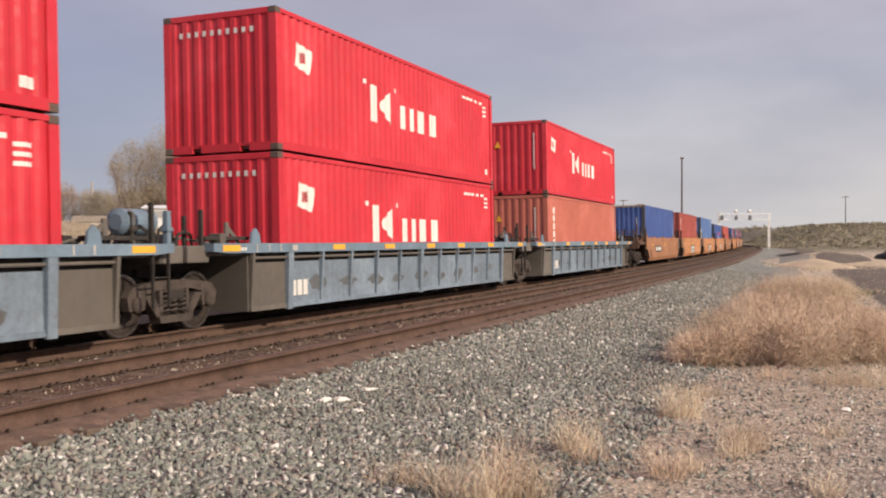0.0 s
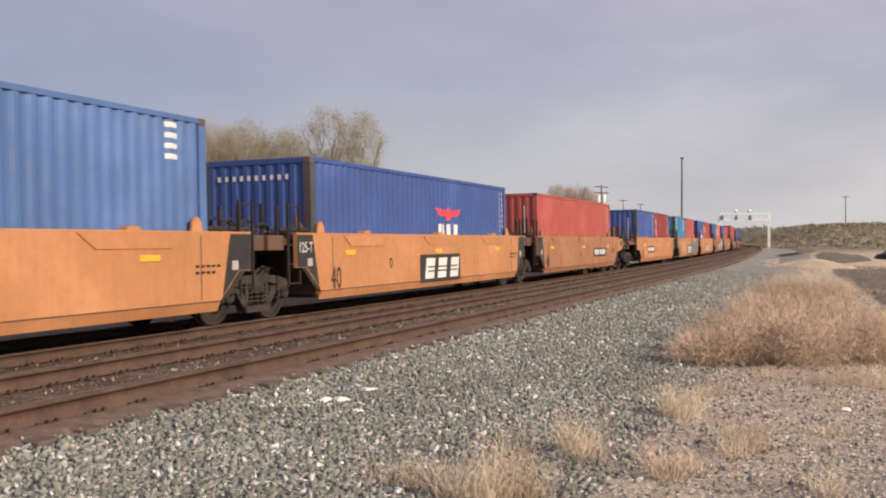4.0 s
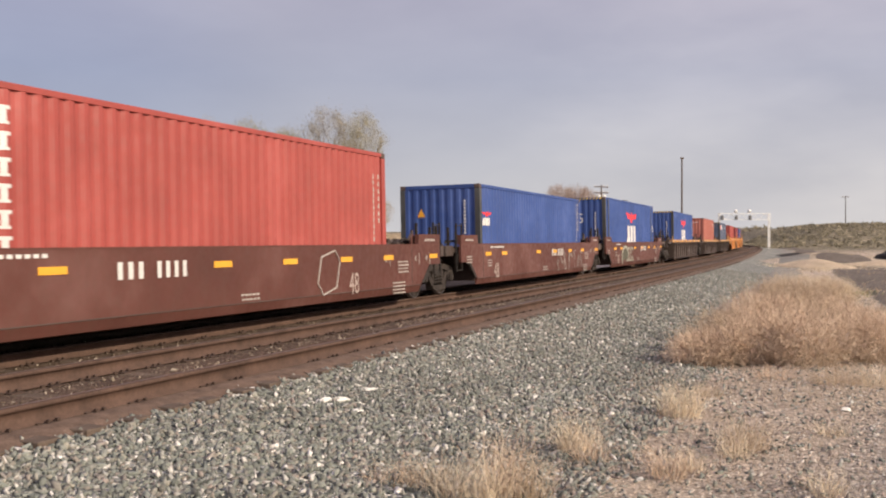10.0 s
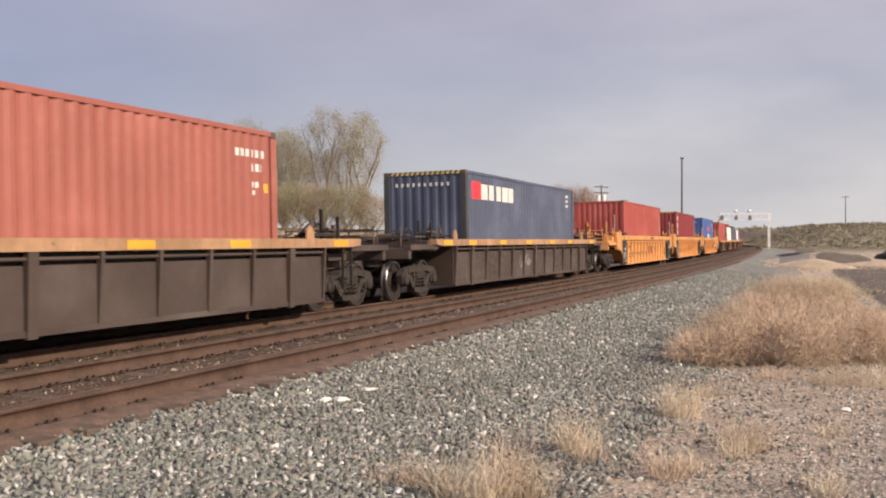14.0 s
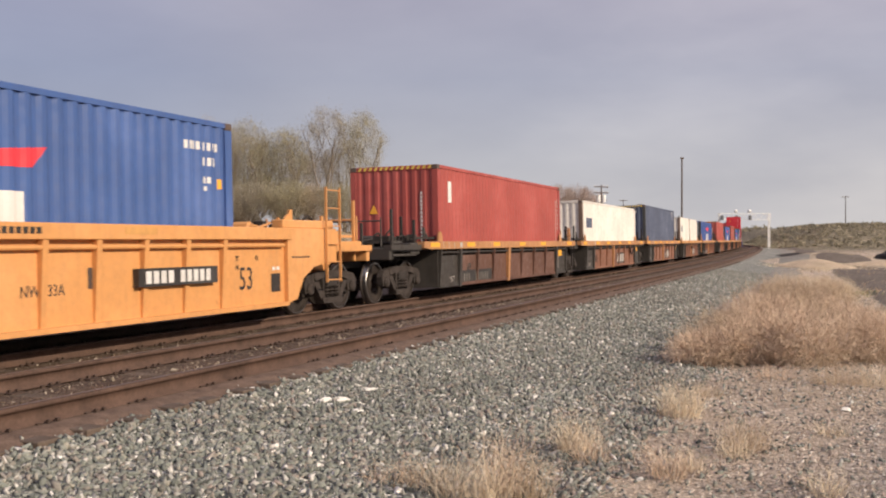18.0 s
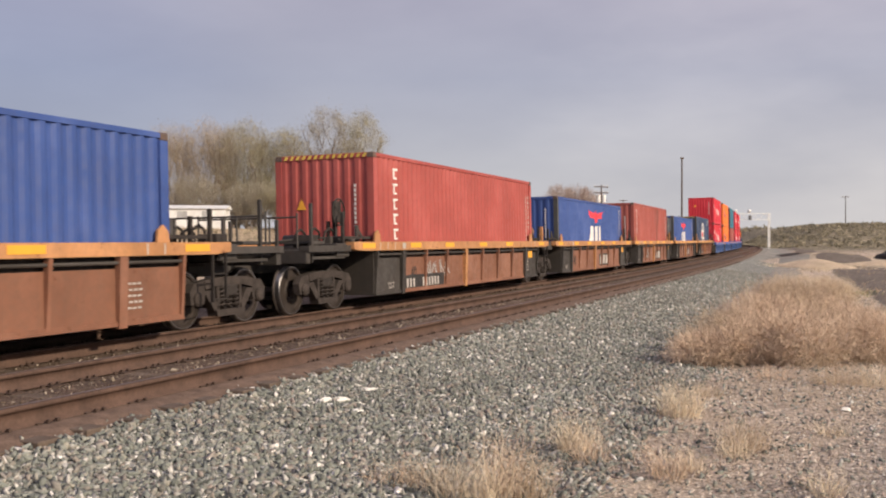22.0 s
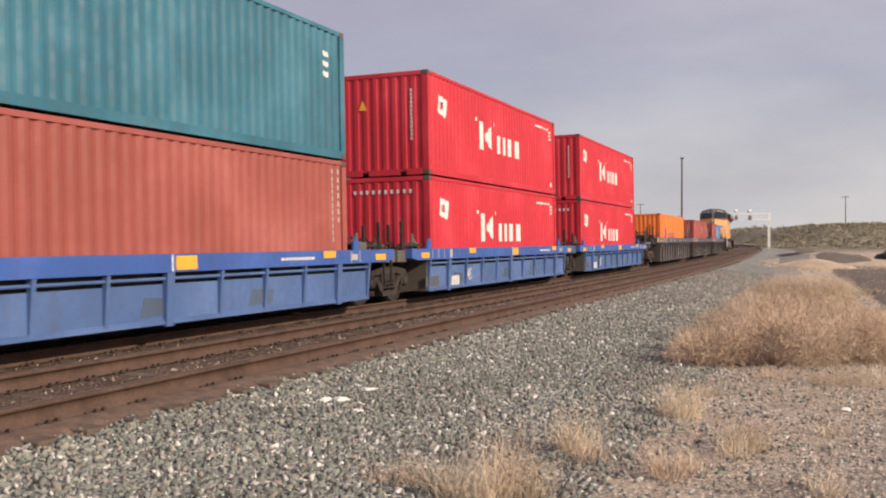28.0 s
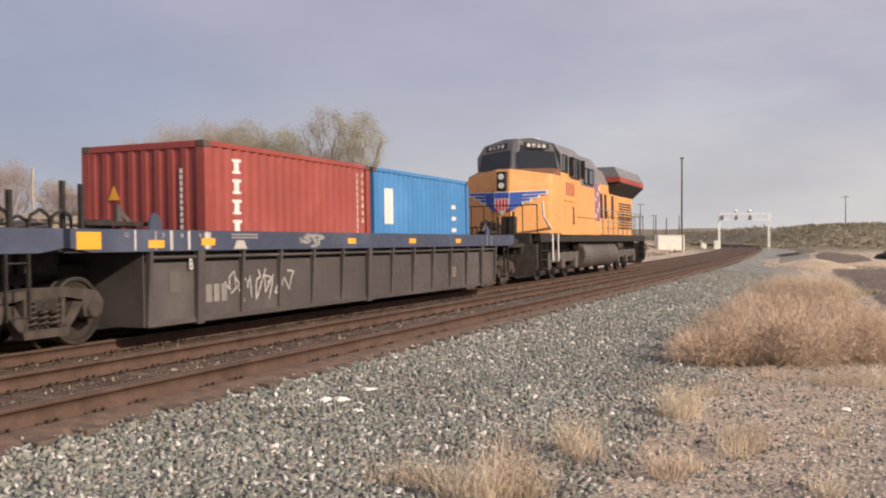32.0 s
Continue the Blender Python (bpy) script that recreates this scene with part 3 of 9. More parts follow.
R_MARK = paint("red_marking", (0.75, 0.05, 0.07), amount=0.12, rust=0.02, fade=0.1)
B_MARK = paint("blue_marking", (0.04, 0.10, 0.42), amount=0.12, rust=0.02, fade=0.1)
B_DARK = paint("deep_blue_marking", (0.035, 0.07, 0.24), amount=0.12, rust=0.02, fade=0.1)
K_MARK = paint("black_marking", (0.035, 0.033, 0.032), amount=0.3, rust=0.04, fade=0.3)
Y_MARK = paint("yellow_reflector", (0.86, 0.42, 0.045), amount=0.12, rust=0.02, fade=0.1)
HAZARD = paint("yellow_stripe_marking", (0.75, 0.55, 0.10), amount=0.25, rust=0.03)
GRIME = plain("grimy_running_gear", (0.074, 0.059, 0.051), 0.85, 0.0, 0.35, 5.0, 0.3)
DARK_CAST = plain("dark_cast_steel", (0.052, 0.042, 0.037), 0.85, 0.0, 0.4, 5.0, 0.3)
# Dark steel of real parts; also the shade painted into the chord slot.
SOOT_SHADE = plain("sooty_steel_and_shade", (0.040, 0.034, 0.031), 0.85, 0.0, 0.35, 5.0, 0.2)
WHEEL_M = plain("wheel_steel", (0.055, 0.044, 0.038), 0.6, 0.35, 0.3, 4.0, 0.15)
RIM_M = plain("polished_wheel_rim", (0.27, 0.255, 0.245), 0.3, 0.9, 0.1, 3.0, 0.0)
HW = 1.219
PITCH, DEEP = 0.2785, 0.036


def flute(y, L):
    """How deep the wall lies behind its outer face at y."""
    t = ((y + L / 2 - 0.16) % PITCH) / PITCH
    if t < 0.26:
        return 0.0
    if t < 0.5:
        return DEEP * (t - 0.26) / 0.24
    if t < 0.76:
        return DEEP
    return DEEP * (1 - (t - 0.76) / 0.24)


def breaks(a, b, L):
    o = -L / 2 + 0.16
    ys = {a, b}
    k = math.floor((a - o) / PITCH)
    while o + k * PITCH < b:
        for t in (0.0, 0.26, 0.5, 0.76):
            y = o + (k + t) * PITCH
            if a < y < b:
                ys.add(y)
        k += 1
    return sorted(ys)


def wall_mesh(L, H):
    def make():
        g = Geo()
        ys = breaks(-L / 2 + 0.10, L / 2 - 0.10, L)
        z0, z1 = 0.15, H - 0.07
        vs = []
        for y in ys:
            d = flute(y, L) if abs(y) < L / 2 - 0.16 else 0.0
            vs += [(HW - 0.012 - d, y, z0), (HW - 0.012 - d, y, z1)]
        fs = [(2 * i, 2 * i + 2, 2 * i + 3, 2 * i + 1) for i in range(len(ys) - 1)]
        o = len(vs)
        vs += [(x - 0.004, y, z) for x, y, z in vs]
        fs += [(a + o, d + o, c + o, b + o) for a, b, c, d in fs]
        return g.add(vs, fs).mesh("corrugated_wall")
    return shared(("wall", L, H), make)


def end_mesh(H):
    """Corrugated end wall in the y = 0 plane, looking towards -y."""
    def make():
        p, deep, n = 0.262, 0.02, 8
        xs = []
        for k in range(n):
            o = -n * p / 2 + k * p
            xs += [(o, 0.0), (o + 0.30 * p, 0.0), (o + 0.44 * p, deep), (o + 0.80 * p, deep), (o + 0.94 * p, 0.0)]
        xs = [(-HW + 0.09, 0.0)] + xs + [(HW - 0.09, 0.0)]
        vs = []
        for x, d in xs:
            vs += [(x, 0.012 + d, 0.14), (x, 0.012 + d, H - 0.10)]
        fs = [(2 * i, 2 * i + 2, 2 * i + 3, 2 * i + 1) for i in range(len(xs) - 1)]
        o = len(vs)
        vs += [(x, y + 0.004, z) for x, y, z in vs]
        fs += [(a + o, d + o, c + o, b + o) for a, b, c, d in fs]
        return Geo().add(vs, fs).mesh("corrugated_end")
    return shared(("end", H), make)


def door_mesh(H):
    def make():
        g = Geo()
        for sx in (-1, 1):
            a, b = (0.02, HW - 0.10) if sx > 0 else (-HW + 0.10, -0.02)
            g.box(a, b, 0.02, 0.06, 0.16, H - 0.11)
            for k in range(5):
                z = 0.3 + k * (H - 0.55) / 4.6
                g.box(a + 0.06, b - 0.06, 0.008, 0.022, z, z + (H - 0.55) / 4.6 - 0.12)
        return g.mesh("door_leaf")
    return shared(("door", H), make)


def rod_mesh(H, left):
    """One lock rod with its guides and handle, standing on the y = 0 plane."""
    def make():
        g = Geo().rod((0, -0.02, 0.14), (0, -0.02, H - 0.09), 0.02, 8)
        for z in (0.3, 1.1, 1.9, H - 0.3):
            g.box(-0.05, 0.05, -0.035, 0.01, z, z + 0.07)
        g.box(-0.02, 0.32 if left else 0.02, -0.05, -0.025, 1.02, 1.06)
        return g.mesh("lock_rod")
    return shared(("rod", H, left), make)


def roof_mesh(L, H):
    def make():
        ys = breaks(-L / 2 + 0.09, L / 2 - 0.09, L)
        vs = []
        for y in ys:
            d = flute(y, L) * 0.5
            vs += [(-HW + 0.05, y, H - 0.015 - d), (HW - 0.05, y, H - 0.015 - d)]
        fs = [(2 * i, 2 * i + 1, 2 * i + 3, 2 * i + 2) for i in range(len(ys) - 1)]
        return Geo().add(vs, fs).mesh("roof")
    return shared(("roof", L, H), make)


def base_mesh(L):
    def make():
        g = Geo().box(-HW + 0.06, HW - 0.06, -L / 2 + 0.09, L / 2 - 0.09, 0.05, 0.15)
        for k in range(int(L / 0.45)):
            y = -L / 2 + 0.3 + k * 0.45
            g.box(-HW + 0.06, HW - 0.06, y, y + 0.05, 0.02, 0.06)
        return g.mesh("floor")
    return shared(("base", L), make)


def rail_mesh(L, kind):
    def make():
        if kind == "bottom":
            return Geo().box(HW - 0.055, HW - 0.002, -L / 2 + 0.17, L / 2 - 0.17, 0.012, 0.165).mesh("bottom_rail")
        return Geo().box(HW - 0.06, HW - 0.004, -L / 2 + 0.17, L / 2 - 0.17, 0.0, 0.085, 0.008).mesh("top_rail")
    return shared(("crail", L, kind), make)


def cross_mesh(kind):
    def make():
        if kind == "header":
            return Geo().box(-HW + 0.17, HW - 0.17, 0.003, 0.10, -0.115, -0.004, 0.008).mesh("header")
        g = Geo()
        for a, b in ((-HW + 0.17, -0.62), (-0.42, 0.42), (0.62, HW - 0.17)):
            g.box(a, b, 0.003, 0.10, 0.005, 0.155)
        g.box(-HW + 0.17, HW - 0.17, 0.02, 0.09, 0.10, 0.15)
        return g.mesh("sill")
    return shared(("cross", kind), make)


def post_mesh(H):
    return shared(("post", H), lambda: Geo().prism([(0, 0.002), (0.15, 0.002), (0.15, 0.05), (0.055, 0.06), (0.05, 0.19), (0.0, 0.19)], 0.12, H - 0.12, "z").mesh("corner_post"))


def casting_mesh():
    return shared("casting", lambda: Geo().box(0, 0.162, 0, 0.178, 0, 0.118, 0.012).mesh("corner_casting"))


def strip_poly(g, poly, L, x_out):
    """A painted patch with outline poly of (y, z), laid on the fluted side wall."""
    ys = sorted({p[0] for p in poly})
    cut = sorted(set(breaks(ys[0], ys[-1], L)) | set(ys))

    def span(y):
        hits = []
        k = len(poly)
        for i in range(k):
            (a, za), (b, zb) = poly[i], poly[(i + 1) % k]
            if abs(b - a) < 1e-9:
                if abs(a - y) < 1e-9:
                    hits += [za, zb]
            elif min(a, b) - 1e-9 <= y <= max(a, b) + 1e-9:
                hits.append(za + (zb - za) * (y - a) / (b - a))
        return (min(hits), max(hits)) if hits else None
    e = 1e-5
    for a, b in zip(cut, cut[1:]):
        sa, sb = span(a + e), span(b - e)
        if not sa or not sb:
            continue
        xa, xb = x_out - flute(a, L), x_out - flute(b, L)
        g.add([(xa, a, sa[0]), (xb, b, sb[0]), (xb, b, sb[1]), (xa, a, sa[1])], [(0, 1, 2, 3)])


def patch(polys, L, name="marking"):
    g = Geo()
    for q in polys:
        strip_poly(g, q, L, HW - 0.0075)
    return g.mesh(name)


def rect(y0, y1, z0, z1, slant=0.0):
    return [(y0, z0), (y1, z0), (y1 + slant, z1), (y0 + slant, z1)]


def spokes(y0, z0, n, w, h, gap, up=False):
    """A row (or a column) of n small bars."""
    return [rect(y0, y0 + w, z0 + i * (h + gap), z0 + i * (h + gap) + h) if up else rect(y0 + i * (w + gap), y0 + i * (w + gap) + w, z0, z0 + h) for i in range(n)]


# Plain shapes of the right size and colour stand for trade marks. Heights are above the box's floor.
def marks_red_line():
    z = 0.95
    big = [rect(-2.10, -1.80, z, z + 0.80), [(-1.74, z + 0.40), (-1.05, z), (-1.05, z + 0.80)]]
    small = [rect(-0.55, -0.25, z, z + 0.54), rect(0.02, 0.22, z, z + 0.54), rect(0.46, 0.94, z, z + 0.54), rect(1.26, 1.64, z, z + 0.54)]
    dots = [rect(-2.5, -2.34, z + 0.78, z + 0.88), rect(-0.9, -0.74, z + 0.78, z + 0.88)]
    flag = [[(-5.4, 1.62), (-4.85, 1.52), (-4.72, 1.98), (-5.35, 2.08)]]
    tail = spokes(3.6, 2.22, 5, 0.26, 0.07, 0.08) + spokes(5.35, 1.9, 3, 0.3, 0.06, 0.06, True) + [rect(5.45, 5.7, 0.25, 0.4)]
    return [(big + small + dots + flag + tail, W_MARK, "white trade mark and lettering"), ([rect(-5.18, -5.0, 1.7, 1.9)], R_MARK, "small red flag device")]


def marks_eagle(yc, z, k=1.0):
    red = [[(yc - 1.5 * k, z + 1.18 * k), (yc - 1.2 * k, z + 0.86 * k), (yc - 0.35 * k, z + 0.84 * k), (yc - 0.2 * k, z + 0.66 * k), (yc + 0.2 * k, z + 0.66 * k), (yc + 0.35 * k, z + 0.84 * k), (yc + 1.2 * k, z + 0.86 * k), (yc + 1.45 * k, z + 1.18 * k), (yc + 0.2 * k, z + 1.06 * k), (yc, z + 1.24 * k), (yc - 0.2 * k, z + 1.06 * k)]]
    white = [[(yc - 1.4 * k, z - 0.35 * k), (yc - 0.95 * k, z - 0.35 * k), (yc - 0.9 * k, z + 0.5 * k), (yc - 1.15 * k, z + 0.5 * k)], [(yc - 0.85 * k, z - 0.35 * k), (yc - 0.5 * k, z - 0.35 * k), (yc - 0.55 * k, z + 0.5 * k), (yc - 0.8 * k, z + 0.5 * k)], rect(yc - 0.30 * k, yc + 0.24 * k, z - 0.35 * k, z + 0.5 * k), rect(yc + 0.52 * k, yc + 1.0 * k, z - 0.35 * k, z + 0.5 * k)]
    return [(red, R_MARK, "red winged emblem"), (white, W_MARK, "white block lettering shapes")]


def marks_code(L):
    """Rows of small code figures at the top of the far end."""
    y = L / 2 - 1.25
    return [(spokes(y, 2.40, 4, 0.065, 0.13, 0.035) + spokes(y + 0.48, 2.40, 4, 0.06, 0.13, 0.05) + spokes(y + 0.46, 2.16, 3, 0.08, 0.13, 0.05) + spokes(y + 0.48, 1.88, 2, 0.07, 0.10, 0.03) + spokes(y + 0.5, 1.76, 1, 0.08, 0.07, 0.0), W_MARK, "small white code figures"), ([rect(y + 0.86, y + 0.95, 1.80, 1.96)], Y_MARK, "small yellow label")]


def marks_column(y, z0, z1, n, w=0.34):
    """Tall capitals one above another, as plain upright bars."""
    h = (z1 - z0) / n
    out = []
    for i in range(n):
        z = z0 + i * h
        a, b, lo, hi = y + w * 0.10, y + w * 0.86, z + h * 0.12, z + h * 0.84
        out += [rect(a, b, hi - h * 0.15, hi), rect((a + b) / 2 - w * 0.13, (a + b) / 2 + w * 0.13, lo + h * 0.12, hi - h * 0.15), rect(a + w * 0.1, b - w * 0.1, lo, lo + h * 0.12)]
    return [(out, W_MARK, "white stacked lettering shapes")]


def marks_tail(L):
    """Thin columns of white code figures near the far end, as bars."""
    e = L / 2
    return [(spokes(e - 0.62, 0.95, 11, 0.045, 0.10, 0.035, True) + spokes(e - 0.36, 1.35, 7, 0.04, 0.1, 0.06, True), DIM_MARK, "white code figures"), ([[(e - 0.70, 0.42), (e - 0.46, 0.42), (e - 0.58, 0.64)]], Y_MARK, "small yellow warning triangle")]


def marks_globe(yc, zc):
    def oval(y, z, ry, rz, n=22):
        return [(y + ry * math.cos(2 * math.pi * q / n), z + rz * math.sin(2 * math.pi * q / n)) for q in range(n)]
    disc = [oval(yc, zc + 0.30, 1.36, 0.98)]
    band = [rect(yc - 1.6, yc + 1.5, zc - 0.02, zc + 0.56)]
    seas = [[(yc - 0.9, zc + 0.75), (yc - 0.55, zc + 1.05), (yc - 0.2, zc + 0.98), (yc - 0.35, zc + 0.66)], [(yc + 0.1, zc + 0.9), (yc + 0.2, zc + 1.12), (yc + 0.5, zc + 1.02), (yc + 0.4, zc + 0.86)], [(yc + 0.45, zc + 0.62), (yc + 0.75, zc + 0.78), (yc + 1.0, zc + 0.62)], [(yc - 1.0, zc - 0.08), (yc - 0.5, zc - 0.5), (yc - 0.3, zc - 0.08)], [(yc + 0.3, zc - 0.08), (yc + 0.45, zc - 0.48), (yc + 0.7, zc - 0.36), (yc + 0.9, zc - 0.08)]]
    return [(disc, W_MARK, "white globe device"), (band, W_MARK, "white banner")], [(spokes(yc - 1.45, zc + 0.08, 6, 0.13, 0.38, 0.11), R_MARK, "red block lettering shapes"), (spokes(yc + 0.04, zc + 0.08, 6, 0.12, 0.38, 0.11), K_MARK, "black block lettering shapes"), (seas, NAVY, "navy patch of sea on the globe")]


def container(u0, L, H, z0, m, label, marks=(), doors=False, group="freight containers on the train", hazard=False, front="bars", marks2=(), door_m=None):
    """A steel box; its near end stands u0 metres along the train."""
    box = thing("shipping_container", label, "shipping container", group)
    for sx, nm in ((1, "side_wall"), (-1, "side_wall")):
        part(nm, wall_mesh(L, H), m, box, at=None if sx > 0 else Matrix.Rotation(math.pi, 4, "Z"))
        rot = Matrix.Identity(4) if sx > 0 else Matrix.Rotation(math.pi, 4, "Z")
        part("bottom_rail", rail_mesh(L, "bottom"), m, box, at=rot)
        part("top_rail", rail_mesh(L, "top"), m, box, at=rot @ Matrix.Translation((0, 0, H - 0.09)))
    part("roof_panel", roof_mesh(L, H), m, box)
    part("floor_frame", base_mesh(L), CASTING, box)
    for sy in (-1, 1):
        rot = Matrix.Translation((0, -L / 2, 0)) if sy < 0 else Matrix.Rotation(math.pi, 4, "Z") @ Matrix.Translation((0, -L / 2, 0))
        if doors and sy < 0:
            part("door_leaves", door_mesh(H), door_m or m, box, at=rot)
            g = Geo()
            for k in range(8):
                g.box(0.16 + 0.10 * k, 0.22 + 0.10 * k, -0.002, 0.007, H - 0.72, H - 0.60)
            for k in range(4):
                g.box(0.50 + 0.10 * k, 0.56 + 0.10 * k, -0.002, 0.007, H - 0.90, H - 0.80)
            part("code_figures", g, DIM_MARK, box, "white code figures on the door", at=rot)
            for x in (-0.85, -0.38, 0.38, 0.85):
                part("lock_rod", rod_mesh(H, x < 0), ROD, box, "dull galvanised door lock rod", at=rot @ Matrix.Translation((x, 0, 0)))
        else:
            part("end_wall", end_mesh(H), m, box, at=rot)
        part("header_beam", cross_mesh("header"), m, box, at=rot @ Matrix.Translation((0, 0, H)))
        part("sill_beam", cross_mesh("sill"), m, box, at=rot)
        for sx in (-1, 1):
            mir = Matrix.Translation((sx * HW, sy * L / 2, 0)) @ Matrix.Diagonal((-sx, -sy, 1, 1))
            # Blue and cream boxes: near-end posts get another paint than the walls.
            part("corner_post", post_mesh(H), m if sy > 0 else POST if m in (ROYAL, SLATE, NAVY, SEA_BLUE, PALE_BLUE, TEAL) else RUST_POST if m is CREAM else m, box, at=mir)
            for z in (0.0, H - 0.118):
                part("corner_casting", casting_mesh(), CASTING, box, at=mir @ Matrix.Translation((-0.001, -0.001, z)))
    for shift, group_marks in ((0.0, marks), (0.004, marks2)):
        for polys, mm, lab in group_marks:
            tiny = []
            for q in polys:
                ys, zs = [p[0] for p in q], [p[1] for p in q]
                if (max(ys) - min(ys)) * (max(zs) - min(zs)) > 0.035:
                    part("marking", patch([q], L), mm, box, lab, at=Matrix.Translation((shift, 0, 0)))
                else:
                    tiny.append(q)
            if tiny:
                ob = part("small_figures", patch(tiny, L), mm, box, lab, at=Matrix.Translation((shift, 0, 0)))
                ob["kind"] = "stuff"
    if front == "bars" and not doors:
        g = Geo()
        col = [0.30 + 0.10 * k for k in range(13)]
        for z in col:
            g.box(0.74, 0.79, 0.002, 0.006, z + H * 0.22, z + H * 0.22 + 0.075)
        part("code_figures", g, W_MARK, box, "white code figures, one above another", at=Matrix.Translation((0, -L / 2 + 0.004, 0)))
        part("warning_triangle", Geo().prism([(-0.69, 1.68), (-0.45, 1.68), (-0.57, 1.92)], 0.002, 0.006, "y"), Y_MARK, box, "yellow warning triangle", at=Matrix.Translation((0, -L / 2 + 0.004, 0)))
    elif front == "row" and not doors:
        g = Geo()
        for k in range(10):
            g.box(-0.86 + k * 0.17, -0.79 + k * 0.17, 0.002, 0.006, H - 0.42, H - 0.32)
        part("code_figures", g, W_MARK, box, "white code figures in a row", at=Matrix.Translation((0, -L / 2 + 0.004, 0)))
    if hazard:
        g = Geo()
        for k in range(14):
            x = -1.0 + k * 0.15
            g.prism([(x, H - 0.10), (x + 0.07, H - 0.10), (x + 0.12, H - 0.015), (x + 0.05, H - 0.015)], -0.002, 0.002, "y")
        part("hazard_stripes", g, HAZARD, box, "yellow height-warning stripes", at=Matrix.Translation((0, -L / 2, 0)))
    MOVERS.append((box, u0 + L / 2, z0))
    return box


# ---- trucks ----
def side_frame():
    def make():
        g = Geo()
        g.prism([(-1.06, 0.40), (-1.10, 0.60), (-0.98, 0.74), (-0.72, 0.78), (-0.68, 0.56), (-0.72, 0.40)], -0.07, 0.07)
        g.prism([(1.06, 0.40), (1.10, 0.60), (0.98, 0.74), (0.72, 0.78), (0.68, 0.56), (0.72, 0.40)], -0.07, 0.07)
        g.prism([(-0.72, 0.78), (-0.30, 0.82), (0.30, 0.82), (0.72, 0.78), (0.68, 0.63), (0.40, 0.68), (-0.40, 0.68), (-0.68, 0.63)], -0.08, 0.08)
        g.prism([(-0.70, 0.60), (-0.62, 0.48), (-0.36, 0.20), (-0.30, 0.32), (-0.52, 0.62)], -0.07, 0.07)
        g.prism([(0.70, 0.60), (0.62, 0.48), (0.36, 0.20), (0.30, 0.32), (0.52, 0.62)], -0.07, 0.07)
        g.prism([(-0.38, 0.18), (0.38, 0.18), (0.42, 0.29), (-0.42, 0.29)], -0.10, 0.10)
        for y in (-0.36, 0.29):
            g.box(-0.07, 0.07, y, y + 0.07, 0.28, 0.70)
        for y in (-0.89, 0.89):
            g.turned([(0.02, 0.12), (0.10, 0.12), (0.13, 0.09), (0.14, 0.03)], 12, (0, y, 0.48))
        return g.mesh("side_frame")
    return shared("side_frame", make)


def spring_mesh():
    """One coil spring as a tube wound round the z axis."""
    def make():
        turns, n, q = 5, 11, 5
        vs, fs = [], []
        for k in range(turns * n + 1):
            a, z = 2 * math.pi * k / n, 0.30 + 0.36 * k / (turns * n)
            for j in range(q):
                b = 2 * math.pi * j / q
                r = 0.070 + 0.018 * math.cos(b)
                vs.append((r * math.cos(a), r * math.sin(a), z + 0.018 * math.sin(b)))
        for k in range(turns * n):
            for j in range(q):
                fs.append((k * q + j, (k + 1) * q + j, (k + 1) * q + (j + 1) % q, k * q + (j + 1) % q))
        return Geo().add(vs, fs).mesh("spring")
    return shared("spring", make)


def bolster_mesh():
    def make():
        g = Geo().box(-1.12, 1.12, -0.2, 0.2, 0.52, 0.68, 0.02)
        g.box(-0.3, 0.3, -0.22, 0.22, 0.60, 0.86, 0.02)
        g.box(-0.9, 0.9, -1.0, -0.94, 0.30, 0.36).box(-0.9, 0.9, 0.94, 1.0, 0.30, 0.36)
        g.rod((-0.7, -0.5, 0.42), (-0.7, 0.5, 0.42), 0.03).rod((0.7, -0.5, 0.42), (0.7, 0.5, 0.42), 0.03)
        for y in (-0.42, 0.42):
            g.box(-0.95, 0.95, y - 0.04, y + 0.04, 0.32, 0.44)
        return g.mesh("bolster")
    return shared("bolster", make)


def wheelset_mesh(r=0.47):
    def make():
        g = Geo()
        for sx in (-1, 1):
            prof = [(0.672, r + 0.028), (0.69, r + 0.028), (0.712, r + 0.004), (0.80, r), (0.812, r - 0.012), (0.812, r - 0.062), (0.778, r - 0.075), (0.758, 0.20), (0.80, 0.13), (0.80, 0.06), (0.66, 0.06), (0.66, 0.16), (0.70, 0.22), (0.705, r - 0.07), (0.672, r - 0.06), (0.672, r + 0.028)]
            p = [(sx * x, q) for x, q in prof]
            g.turned(p if sx > 0 else p[::-1], 28)
        g.rod((-1.02, 0, 0), (1.02, 0, 0), 0.075, 12)
        for a in range(3):
            g.box(0.80, 0.803, 0.24 * math.cos(a * 2.1) - 0.02, 0.24 * math.cos(a * 2.1) + 0.02, 0.24 * math.sin(a * 2.1) - 0.02, 0.24 * math.sin(a * 2.1) + 0.02)
        return g.mesh("wheelset")
    return shared(("wheelset", r), make)


def rim_mesh(r=0.47):
    """An open band over the tread and the outer edge of the near wheel."""
    def make():
        g = Geo().turned([(0.716, r + 0.006), (0.801, r + 0.002), (0.8145, r - 0.011), (0.8145, r - 0.030)], 28)
        g.f = g.f[:-2]
        return g.mesh("rim")
    return shared(("rim", r), make)


